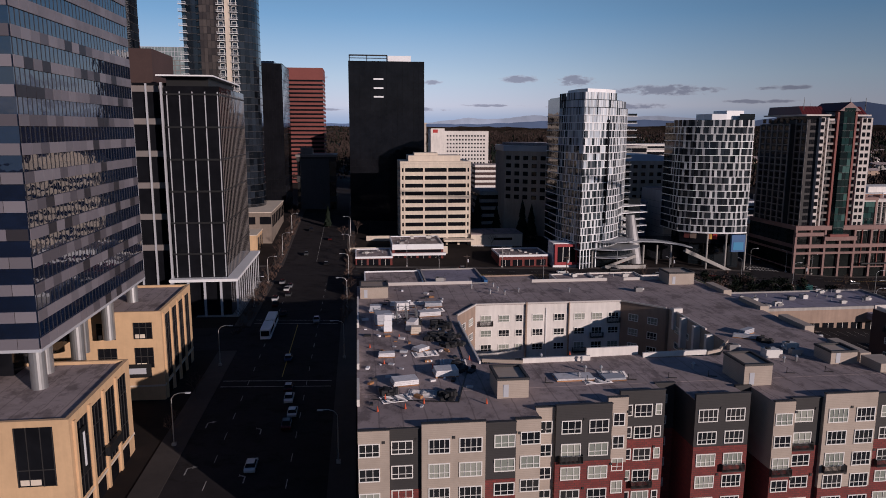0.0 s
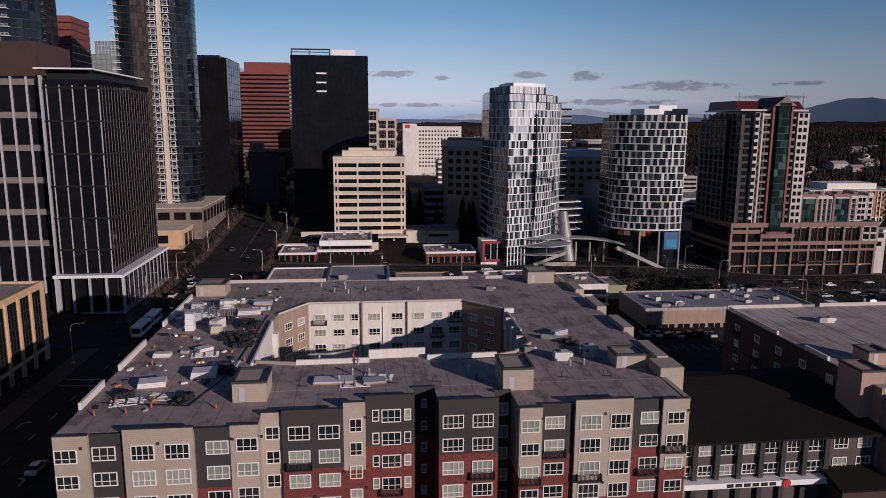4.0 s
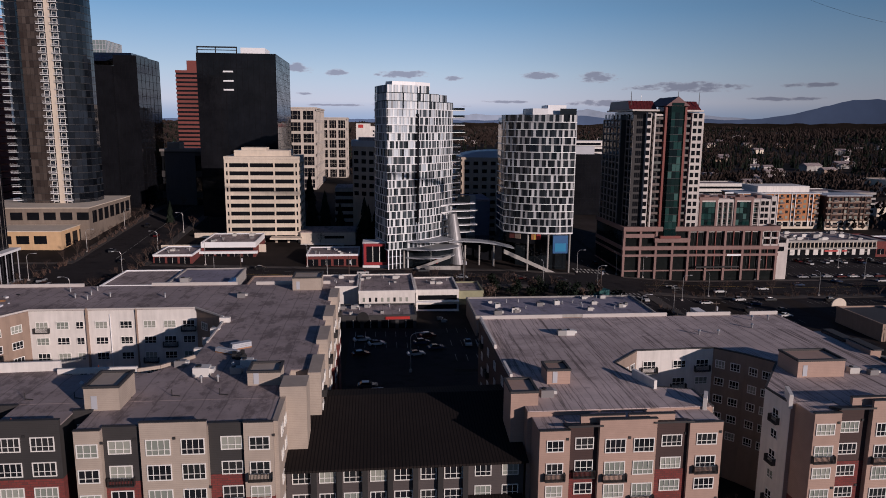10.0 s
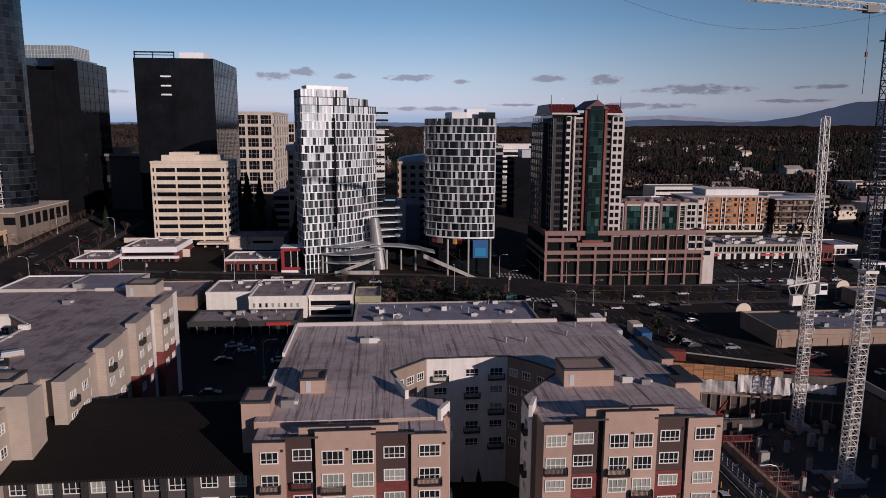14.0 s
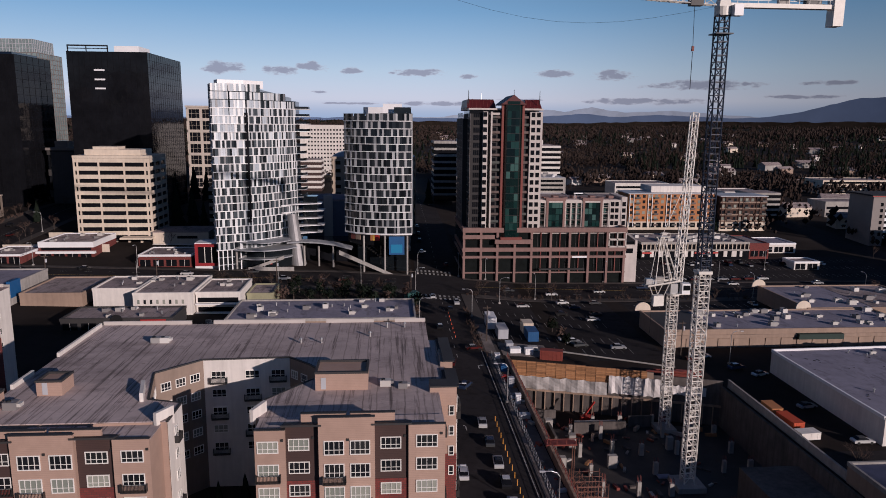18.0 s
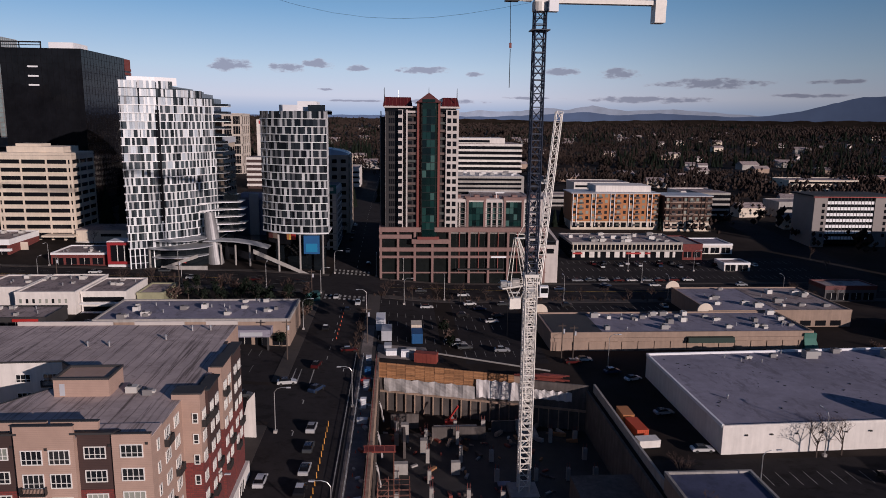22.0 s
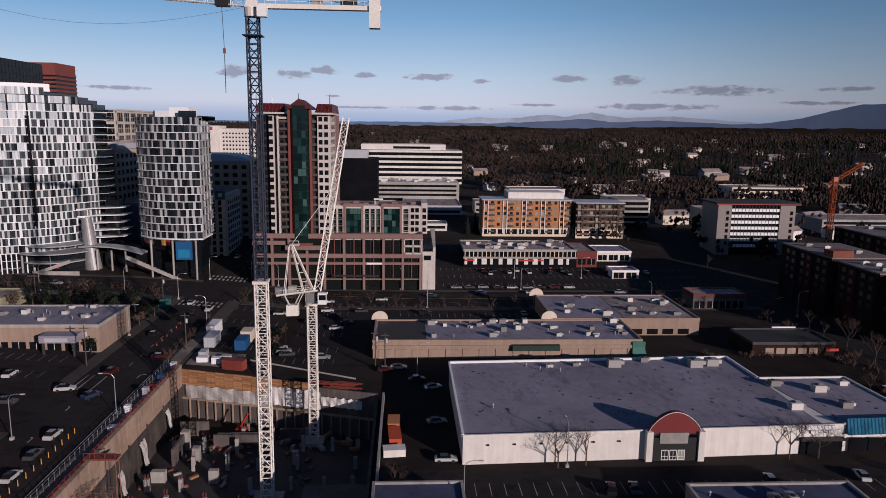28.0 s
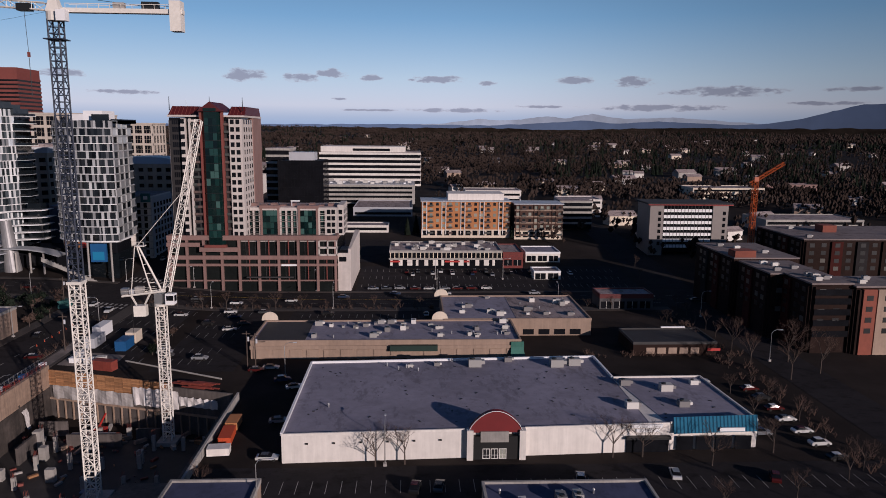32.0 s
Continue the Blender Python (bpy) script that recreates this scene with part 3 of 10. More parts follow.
def balcony(parent, w, x, y, z, deg=0):
    if w not in RAILS:
        g = G().box(-w / 2, -0.6, 0, w / 2, 0, 0.12).box(-w / 2, -0.6, 1.0, w / 2, -0.54, 1.06)
        k = int(w / 0.16)
        for i in range(k + 1):
            a = -w / 2 + w * i / k
            g.box(a - 0.02, -0.59, 0.1, a + 0.02, -0.55, 1.0)
        for s in (-1, 1):
            g.box(s * w / 2 - 0.02, -0.58, 0.1, s * w / 2 + 0.02, 0, 1.04)
        RAILS[w] = mesh("balcony", g, M_RAIL)
    return part("balcony", RAILS[w], None, parent, "dark metal balcony rail", turn(x, y, z, deg))


def bay(parent, x0, x1, yf, yb, z0, ztop, up, low, split, cols, tops, trim=False, flat=18.38, mroof=None):
    """A bay of the south front: wall, lower wall, cap and its windows floor by floor."""
    mroof = mroof or M_ROOF
    lo_ = z0 if split is None else split
    zf = min(flat, ztop)
    part("bay_wall", G().box(x0, yf, lo_, x1, yb, zf), up, parent)
    part("bay_parapet", G().box(x0, yf, zf, x1, yf + 0.4, ztop), up, parent)
    part("roof", G().box(x0, yf + 0.4, zf, x1, yb, zf + 0.14), mroof, parent)
    if split is not None:
        part("brick_wall", G().box(x0 + 0.004, yf - 0.06, z0, x1 - 0.004, yb, split - 0.004), low, parent, "red brick lower wall")
    if trim:
        part("cornice", G().add([(x0 - 0.4, yf - 0.9, ztop + 0.2), (x1 + 0.4, yf - 0.9, ztop + 0.2), (x1 + 0.4, yf + 1.6, ztop - 0.5), (x0 - 0.4, yf + 1.6, ztop - 0.5), (x0 - 0.4, yf - 0.9, ztop + 0.45), (x1 + 0.4, yf - 0.9, ztop + 0.45), (x1 + 0.4, yf + 1.6, ztop - 0.25), (x0 - 0.4, yf + 1.6, ztop - 0.25)],
                                [(3, 2, 1, 0), (4, 5, 6, 7), (0, 1, 5, 4), (1, 2, 6, 5), (2, 3, 7, 6), (3, 0, 4, 7)]), M_DARKTRIM, parent, "dark upswept cornice")
    else:
        part("coping", G().box(x0 - 0.05, yf - 0.1, ztop, x1 + 0.05, yf + 0.45, ztop + 0.1), M_DARKTRIM, parent)
    for k, t in enumerate(tops):
        for j, (xc, w, h, n) in enumerate(cols):
            yy = yf - 0.062 if split is not None and t < split else yf
            win(parent, w, h, n, xc, yy, t - h, 0)
            if w > 2.1 and (k * 3 + j * 2 + int(xc)) % 4 == 1 and k > 0:
                balcony(parent, w + 0.4, xc, yy, t - h - 0.75, 0)
            elif w > 1.5 and (k + j) % 3 == 0:
                part("vent", VENT, None, parent, "", turn(xc + w / 2 + 0.45, yy, t + 0.1, 0))


VENT = mesh("vent", G().box(-0.16, -0.1, -0.16, 0.16, 0, 0.16), M_RAIL)


def box_on_roof(name, x0, y0, x1, y1, z0, z1, mat, label, category, cap=True):
    t = thing(name, (x0 + x1) / 2, (y0 + y1) / 2, z0, label, category)
    part("wall", G().box(x0, y0, z0, x1, y1, z1), mat, t)
    if cap:
        g = G()
        for a in ((x0 - 0.1, y0 - 0.1, x1 + 0.1, y0 + 0.25), (x0 - 0.1, y1 - 0.25, x1 + 0.1, y1 + 0.1), (x0 - 0.1, y0 + 0.25, x0 + 0.25, y1 - 0.25), (x1 - 0.25, y0 + 0.25, x1 + 0.1, y1 - 0.25)):
            g.box(a[0], a[1], z1, a[2], a[3], z1 + 0.3)
        part("cap", g, M_DARKTRIM, t)
    part("hatch", G().box(x0 + 0.8, y0 - 0.05, z0 + 0.2, x0 + 1.5, y0, z0 + 1.9), M_GREYPAN, t)
    return t


def wall_windows(parent, deg, fixed, spots, tops, w=2.1, h=1.4, n=3, rails=0):
    for k, t in enumerate(tops):
        for j, s in enumerate(spots):
            x, y = (s, fixed) if deg in (0, 180) else (fixed, s)
            win(parent, w, h, n, x, y, t - h, deg)
            if rails and (k + j) % rails == 0:
                balcony(parent, w + 0.4, x, y, t - h - 0.7, deg)


def parapet(parent, pts, z, mat=None, w=0.35, h=0.55):
    for (x0, y0), (x1, y1) in pts:
        d = Vector((x1 - x0, y1 - y0, 0))
        m = turn(x0, y0, z, math.degrees(math.atan2(d.y, d.x)))
        part("parapet", G().box(0, -w / 2, 0, d.length, w / 2, h), mat or M_PARAPET, parent, "", m)


# ---- west block of flats, a ring round a courtyard ----
fw = thing("apartment_block", 40, 115, -3.5, "tan, charcoal and brick apartment block round a courtyard", "apartment building")
ZW = 18.4
TW = [16.95 - 3.12 * k for k in range(5)]
for x0, x1, y, zt, up, low, sp, cols in (
        (0, 3.7, 76.3, 18.6, M_TAN, None, None, ((1.3, 2.5, 1.7, 3),)),
        (3.7, 7.5, 76.9, 18.4, M_GREYSID, M_BRICK, 10.7, ((5.2, 2.6, 1.7, 3),)),
        (7.5, 15.2, 76.4, 19.1, M_TAN, None, None, ((9.6, 2.6, 1.9, 4), (13.4, 2.8, 1.9, 4))),
        (15.2, 19.1, 77.2, 18.5, M_GREYSID, M_BRICK, 11.2, ((17.7, 2.6, 1.7, 3),)),
        (19.1, 22.3, 77.6, 18.6, M_TAN, None, None, ((21.0, 2.5, 1.7, 3),)),
        (22.3, 24.8, 80.2, 18.9, M_TAN, None, None, ((23.6, 1.7, 1.7, 2),)),
        (24.8, 32.1, 79.7, 19.2, M_GREYSID, M_BRICK, 11.7, ((26.8, 2.6, 1.8, 3), (30.4, 2.6, 1.8, 3))),
        (32.1, 34.8, 81.2, 19.4, M_TAN, M_BRICK, 10.4, ((33.6, 1.6, 1.8, 2),)),
        (34.8, 41.1, 84.0, 19.0, M_GREYSID, M_BRICK, 12.2, ((36.1, 0.9, 1.6, 1), (38.1, 2.5, 1.8, 3), (40.2, 0.9, 1.6, 1))),
        (41.1, 44.0, 87.4, 18.6, M_GREYSID, M_BRICK, 12.0, ((42.6, 0.7, 1.3, 1),)),
        (44.0, 51.6, 81.2, 19.2, M_GREYSID, M_BRICK, 12.0, ((45.8, 2.7, 1.8, 4), (49.6, 2.7, 1.8, 4))),
        (51.6, 53.9, 85.0, 18.7, M_GREYSID, None, None, ((52.8, 1.6, 1.8, 2),)),
        (53.9, 56.8, 79.3, 18.6, M_TAN, M_BRICK, 9.2, ((55.3, 2.4, 1.7, 3),)),
        (56.8, 61.1, 80.1, 18.6, M_GREYSID, M_BRICK, 11.9, ((58.6, 2.6, 1.7, 3),)),
        (61.1, 68.6, 79.5, 19.3, M_TAN, M_BRICK, 6.0, ((63.1, 2.8, 2.0, 4), (67.0, 2.7, 2.0, 4))),
        (68.6, 72.7, 80.4, 18.6, M_GREYSID, M_BRICK, 12.2, ((71.2, 2.5, 1.7, 3),)),
        (72.7, 76.1, 79.9, 18.8, M_TAN, M_BRICK, 9.4, ((74.5, 2.4, 1.7, 3),))):
    bay(fw, x0, x1, y, 88, -5.2, zt, up, low, sp, cols, [t + (zt - 18.4) * 0.35 for t in TW])
part("wing_wall", G().box(0, 88, -5, 76, 98.4, ZW), M_TAN, fw)
part("wing_wall", G().box(0, 98.4, -5, 18.2, 134, ZW), M_TAN, fw)
part("wing_wall", G().box(0, 134, -5, 79, 153.5, ZW), M_WHITEWALL, fw, "pale courtyard wing wall")
part("wing_wall", G().box(61.2, 98.4, -5, 79, 134, ZW), M_TAN, fw)
part("court_wall", G().box(18.2, 98.6, -4, 18.5, 121.5, ZW + 0.5), M_WHITEWALL, fw, "white courtyard side wall")
part("court_wall", G().box(18.5, 119.6, -4, 19.4, 121.5, ZW - 1.6), M_WHITEWALL, fw)
part("corner_wall", G().prism([(18.2, 121.5), (18.8, 126.2), (23.6, 134), (18.2, 134)], -4, ZW), M_BROWNWALL, fw, "tan splayed courtyard corner")
part("corner_wall", G().prism([(54.0, 134), (60.6, 126.8), (61.2, 126.8), (61.2, 134)], -4, ZW), M_BROWNWALL, fw)
part("corner_wall", G().prism([(61.2, 98.4), (61.2, 104.5), (56.5, 98.4)], -4, ZW), M_TAN, fw)
for r in ((-0.1, 88, 76, 98.4), (-0.1, 98.4, 18.2, 153.6), (18.2, 133.8, 79.1, 153.6), (61.1, 98.4, 79.1, 133.8)):
    part("roof", G().box(r[0], r[1], ZW + 0.02, r[2], r[3], ZW + 0.14), M_ROOF, fw, "grey roof membrane")
part("roof", G().prism([(18.2, 121.5), (18.8, 126.2), (23.6, 133.8), (18.2, 133.8)], ZW, ZW + 0.12), M_ROOF, fw)
part("roof", G().prism([(54.0, 133.8), (60.6, 126.8), (61.1, 126.8), (61.1, 133.8)], ZW, ZW + 0.12), M_ROOF, fw)
part("roof", G().prism([(61.1, 98.4), (61.1, 104.5), (56.5, 98.4)], ZW, ZW + 0.12), M_ROOF, fw)
zr = ZW + 0.14
parapet(fw, (((24.8, 98.2), (35.4, 98.4)), ((44.0, 98.8), (54.6, 99.2))), zr, M_WHITEWALL, 0.4, 0.75)
parapet(fw, (((35.3, 100.0), (43.8, 100.4)),), zr, M_WHITEWALL, 0.4, 1.4)
part("roof", G().box(35.1, 98.4, ZW + 0.02, 44.0, 100.2, ZW + 0.13), M_ROOF, fw)
parapet(fw, (((54.6, 99.0), (57.4, 100.2)), ((57.4, 100.2), (61.1, 104.6)), ((18.8, 99.4), (24.8, 98.0))), zr, M_TAN, 0.35, 0.5)
parapet(fw, (((18.8, 126.2), (23.6, 133.7)), ((23.6, 133.8), (54.0, 133.8)), ((54.0, 133.8), (60.6, 126.9)), ((61.2, 126.5), (61.2, 112))), zr, M_PARAPET, 0.3, 0.3)
# stepped white fins on the east side of the court
for x0, x1, y, z0, z1 in ((60.6, 62.4, 123.6, 15.2, 19.4), (60.0, 61.6, 119.0, 13.0, 18.8), (60.0, 61.3, 114.0, 10.0, 18.6), (59.8, 61.2, 109.0, 9.0, 18.5)):
    part("court_fin", G().box(x0, y, z0, x1, y + 0.8, z1), M_WHITEWALL, fw, "white stepped wall end")
parapet(fw, (((0.1, 98), (0.1, 110)), ((0.1, 84), (0.1, 92)), ((0.1, 120), (0.1, 140))), zr, M_WHITEWALL, 0.35, 0.9)
parapet(fw, (((2, 153.4), (26, 153.4)), ((40, 153.4), (58, 153.4)), ((62, 153.4), (78, 153.4))), zr, M_PARAPET, 0.35, 0.7)
for y, dz in ((96, 0.5), (110, 0.9), (124, 0.9), (138, 0.9)):
    part("side_bay", G().box(78.6, y, 9.5, 80.4, y + 8, ZW + dz), M_TAN, fw)
    part("brick_wall", G().box(78.6, y - 0.05, -5, 80.46, y + 8.05, 9.496), M_BRICK, fw, "red brick lower wall")
    wall_windows(fw, 90, 80.47, (y + 2, y + 6), TW[:4], 1.7, 1.4, 3, 5)
    wall_windows(fw, 90, 79.0, (y + 10.5,), TW[:4], 1.5, 1.4, 2)
part("side_panel", G().box(75.8, 88.2, -5, 79.2, 92.4, 19.9), M_TAN, fw)
part("side_panel", G().box(75.9, 80.6, -5, 76.6, 88.2, 18.6), M_TAN, fw)
wall_windows(fw, 90, 76.62, (83.5, 86.5), TW[:4], 1.5, 1.4, 2)
wall_windows(fw, 0, 133.98, (25.8, 29.5, 36.5, 41.0, 45.3, 49.0, 52.5), [16.3 - 3.05 * k for k in range(5)], 2.3, 1.5, 3, 6)
wall_windows(fw, 0, 133.98, (32.6,), [16.3 - 3.05 * k for k in range(5)], 1.5, 1.5, 2)
wall_windows(fw, 270, 61.18, (115, 119, 123), [15.9 - 3.1 * k for k in range(3)], 1.6, 1.3, 3)
wall_windows(fw, 90, 18.52, (102, 106.5, 111, 115.5), [14.4 - 3.1 * k for k in range(3)], 1.8, 1.5, 3, 3)
for k in range(4):
    for f in (0.3, 0.72):
        win(fw, 2.1, 1.5, 3, 18.8 + 4.8 * f + 0.03, 126.2 + 7.8 * f - 0.02, 14.8 - 3.05 * k, 58.4)
        win(fw, 2.1, 1.5, 3, 54.0 + 6.6 * f - 0.02, 134 - 7.2 * f - 0.03, 14.8 - 3.05 * k, 312.5)
part("court_rib", G().box(33.9, 133.5, -4, 34.2, 133.98, ZW + 0.5), M_BROWNWALL, fw)
part("court_rib", G().box(42.9, 133.6, -4, 43.1, 133.98, ZW + 0.3), M_BROWNWALL, fw)
part("downpipe", G().tube((38.2, 133.8, 4), (38.2, 133.8, 17.6), 0.08, 0.08, 6), M_WHITE, fw)
box_on_roof("stair_head", 18.2, 84.6, 22.4, 90, zr, 21.0, M_TAN, "square tan stair head with a dark capping on the roof", "stair head")
box_on_roof("stair_head", 52.9, 85.3, 57.0, 91, zr, 21.4, M_TAN, "square tan stair head with a dark capping on the roof", "stair head")
box_on_roof("stair_head", 0.6, 141.5, 6.4, 147, zr, 20.9, M_TAN, "low tan roof hut with a door at the roof edge", "roof hut")
box_on_roof("stair_head", 70.5, 147.5, 76.5, 153, zr, 21.1, M_TAN, "low tan roof hut at the roof edge", "roof hut")
box_on_roof("stair_head", 71.0, 92.5, 75.3, 96.5, zr, 20.3, M_TAN, "small tan roof enclosure", "roof hut")

# ---- dark-roofed link with the shop entrance ----
lk = thing("shop_link", 92, 95, -5, "charcoal link building with a steep dark ribbed metal roof", "link building")
M_LINK = striped("grey_brown_siding", (0.078, 0.064, 0.062), (0.055, 0.045, 0.044), 0.22, "z")
part("wall", G().box(76.7, 85.5, -5, 107.4, 104, 10.6), M_LINK, lk)
M_RIB = striped("dark_ribbed_roof", (0.02, 0.0155, 0.0145), (0.008, 0.007, 0.007), 0.45, "x", 0.85, 0.3)
M_RIB.node_tree.nodes["Principled BSDF"].inputs["Specular IOR Level"].default_value = 0.1
g = G()
g.add([(76.7, 83.6, 10.5), (107.6, 83.6, 10.8), (107.6, 101, 13.6), (76.7, 101, 13.4), (107.6, 106, 12.6), (76.7, 106, 12.4),
       (76.7, 83.6, 10.2), (107.6, 83.6, 10.5), (107.6, 106, 12.2), (76.7, 106, 12.0)],
      [(0, 1, 2, 3), (3, 2, 4, 5), (6, 7, 1, 0), (8, 9, 5, 4), (7, 8, 4, 2, 1), (9, 6, 0, 3, 5), (9, 8, 7, 6)])
part("roof", g, M_RIB, lk, "steep dark ribbed metal roof")
for i in range(7):
    x = 78.6 + i * 3.25
    part("pier", G().box(x + 1.2, 84.9, -5, x + 1.9, 85.5, 10.3), M_RAIL, lk)
    for t in (9.6, 6.6):
        win(lk, 2.1 if i % 2 else 2.4, 2.0 if t > 9 else 1.6, 3, x, 85.5, t - 1.8, 0)
for x in (102.0, 105.6):
    for t in (9.6, 6.6):
        win(lk, 2.2, 1.7, 3, x, 85.5, t - 1.6, 0)
part("fascia", G().box(77, 83.9, 3.6, 99.5, 85.5, 4.4), M_WHITE, lk, "white shop fascia with lettering bars")
for i in range(6):
    part("sign_bar", G().box(84.5 + i * 1.25, 83.82, 3.75, 85.4 + i * 1.25, 83.895, 4.25), M_BLACK, lk)
part("porch_wall", G().box(99.8, 81.2, -5, 106.6, 85.5, 4.2), M_BROWNSID, lk)
part("porch_roof", G().add([(99.2, 80.6, 4.2), (107.2, 80.6, 4.2), (107.2, 85.6, 5.4), (99.2, 85.6, 5.4), (99.2, 80.6, 3.9), (107.2, 80.6, 3.9), (107.2, 85.6, 3.9), (99.2, 85.6, 3.9)], [(0, 1, 2, 3), (4, 5, 1, 0), (5, 6, 2, 1), (7, 4, 0, 3), (6, 5, 4, 7)]), M_RIB, lk, "dark porch roof")
part("sign_disc", G().tube((93.2, 83.75, 4.0), (93.2, 83.895, 4.0), 0.62, 0.62, 20), M_REDPAINT, lk, "round red sign")

# ---- east block of flats ----
fe = thing("apartment_block", 138, 105, -6.5, "pink-tan, brown and brick apartment block round an open court", "apartment building")
ZE = 16.4
TE = [14.6 - 3.05 * k for k in range(5)]
TR = [15.5 - 3.05 * k for k in range(5)]
for x0, x1, y, zt, up, low, sp, cols, tr, tops, flat in (
        (108.4, 112.3, 81.4, 15.8, M_PINK, M_BRICK, 3.5, ((110.4, 2.2, 1.6, 3),), False, TE, 15.6),
        (112.3, 116.0, 82.0, 16.1, M_BROWNSID, M_BRICK, 9.9, ((114.3, 2.4, 1.6, 3),), True, TE, 15.7),
        (116.0, 123.4, 81.3, 17.1, M_PINK, M_BRICK, 3.5, ((118.1, 2.7, 1.9, 4), (121.8, 2.7, 1.9, 4)), False, TE, 16.0),
        (123.4, 127.8, 82.0, 16.3, M_BROWNSID, M_BRICK, 9.9, ((125.7, 2.7, 1.6, 4),), True, TE, 15.9),
        (127.8, 132.2, 81.5, 16.3, M_PINK, M_BRICK, 3.5, ((130.1, 2.7, 1.6, 4),), False, [t + 0.3 for t in TE], 16.0),
        (144.6, 148.3, 81.7, 16.9, M_PINK, M_BRICK, 3.5, ((146.2, 2.6, 1.6, 4),), False, TR, 16.6),
        (148.3, 152.4, 82.3, 17.2, M_BROWNSID, M_BRICK, 9.9, ((149.9, 2.6, 1.6, 4),), True, TR, 16.6),
        (152.4, 159.3, 81.5, 18.5, M_PINK, M_BRICK, 3.5, ((154.3, 2.5, 1.9, 4), (157.5, 2.5, 1.9, 4)), False, TR, 16.6),
        (159.3, 163.5, 82.3, 17.2, M_BROWNSID, M_BRICK, 9.9, ((161.3, 2.6, 1.6, 4),), True, TR, 16.6),
        (163.5, 168.1, 81.9, 17.2, M_PINK, M_BRICK, 3.5, ((165.8, 2.7, 1.7, 4),), False, [t + 0.4 for t in TR], 16.6)):
    bay(fe, x0, x1, y, 86, -8.6, zt, up, low, sp, cols, tops, tr, flat, M_ROOF_E)
# stepped pink parapets with a notch over the tall bays
for xa, xn, xb, z0, z1, y in ((113.9, 119.9, 126.2, 16.25, 17.15, 82.5), (150.2, 156.0, 161.8, 17.5, 18.55, 82.6)):
    for p, q in ((xa, xn - 0.25), (xn + 0.25, xb)):
        part("parapet_screen", G().box(p, y, z0, q, y + 0.5, z1), M_PINK, fe, "pink-tan stepped parapet")
        part("coping", G().box(p - 0.05, y - 0.05, z1, q + 0.05, y + 0.55, z1 + 0.1), M_DARKTRIM, fe)
# white corner fins beside the open court
for p, q, z0, z1 in (((131.6, 85.6), (133.0, 88.2), 15.4, 17.8), ((143.6, 85.5), (144.8, 88.6), 16.0, 18.0), ((126.2, 97.5), (127.6, 92.5), 15.6, 17.8)):
    parapet(fe, ((p, q),), z0, M_WHITEWALL, 0.5, z1 - z0)
COURT = [(133, 86), (133, 92), (128.2, 93.4), (125.6, 103.8), (131.3, 109.6), (144.9, 110.2), (148.6, 106.4), (151.4, 102.3), (143.8, 92.1), (144, 86)]
west_ring = [(107.8, 130), (107.8, 86)] + COURT[:5] + [(131.3, 130)]
north_ring = [(131.3, 130), (131.3, 109.6), (144.9, 110.2), (144.9, 130)]
east_ring = [(144.9, 130)] + COURT[5:] + [(168.1, 86), (168.1, 94), (169.6, 94), (169.6, 118), (167.8, 118.1), (167.8, 130)]
M_COURTBR = material("grey_brown_render", (0.24, 0.18, 0.145), 0.85, vary=0.15, streak=0.1)
for ring, m in ((west_ring, M_PINK), (north_ring, M_WHITEWALL), (east_ring, M_PINK)):
    part("wing_wall", G().prism(ring, -8, ZE), m, fe)
    part("roof", G().prism(ring, ZE + 0.02, ZE + 0.14), M_ROOF_E, fe, "grey roof membrane with dark dirt streaks")


def court_side(p, q, m, spots, tops, w, n, rails, trim):
    """One wall of the court between p and q, with its windows and coping."""
    d = Vector((q[0] - p[0], q[1] - p[1], 0))
    deg = math.degrees(math.atan2(d.y, d.x))
    at = turn(p[0], p[1], 0, deg)
    part("court_wall", G().box(0, -0.06, -8, d.length, 0.05, ZE), m, fe, "", at)
    part("coping", G().box(0, -0.1, ZE, d.length, 0.2, ZE + 0.22), trim, fe, "", at)
    for k, t in enumerate(tops):
        for j, f in enumerate(spots):
            c = at @ Vector((d.length * f, -0.062, 0))
            win(fe, w, 1.4, n, c.x, c.y, t - 1.4, deg)
            if rails and (k + j) % rails == 0:
                c = at @ Vector((d.length * f, -0.062, 0))
                balcony(fe, w + 0.4, c.x, c.y, t - 2.1, deg)


CT = [14.6 - 3.05 * k for k in range(5)]
court_side(COURT[4], COURT[5], M_WHITEWALL, (0.17, 0.56, 0.86), CT, 2.3, 3, 2, M_DARKTRIM)
court_side(COURT[3], COURT[4], M_COURTBR, (0.2, 0.5, 0.8), CT, 1.7, 3, 0, M_DARKTRIM)
court_side(COURT[2], COURT[3], M_BROWNWALL, (0.14, 0.38, 0.62, 0.86), CT, 1.6, 3, 0, M_DARKTRIM)
court_side(COURT[1], COURT[2], M_BROWNWALL, (), CT, 1.5, 2, 0, M_DARKTRIM)
court_side(COURT[0], COURT[1], M_WHITEWALL, (0.5,), CT, 1.3, 2, 3, M_DARKTRIM)
court_side(COURT[5], COURT[6], M_COURTBR, (0.25, 0.72), CT, 1.6, 3, 0, M_DARKTRIM)
court_side(COURT[6], COURT[7], M_COURTBR, (0.3, 0.75), CT, 1.5, 3, 0, M_DARKTRIM)
court_side(COURT[7], COURT[8], M_BROWNWALL, (0.25, 0.6), CT, 1.5, 3, 0, M_DARKTRIM)
court_side(COURT[8], COURT[9], M_WHITEWALL, (0.5,), CT, 1.5, 2, 2, M_DARKTRIM)
ze = ZE + 0.14
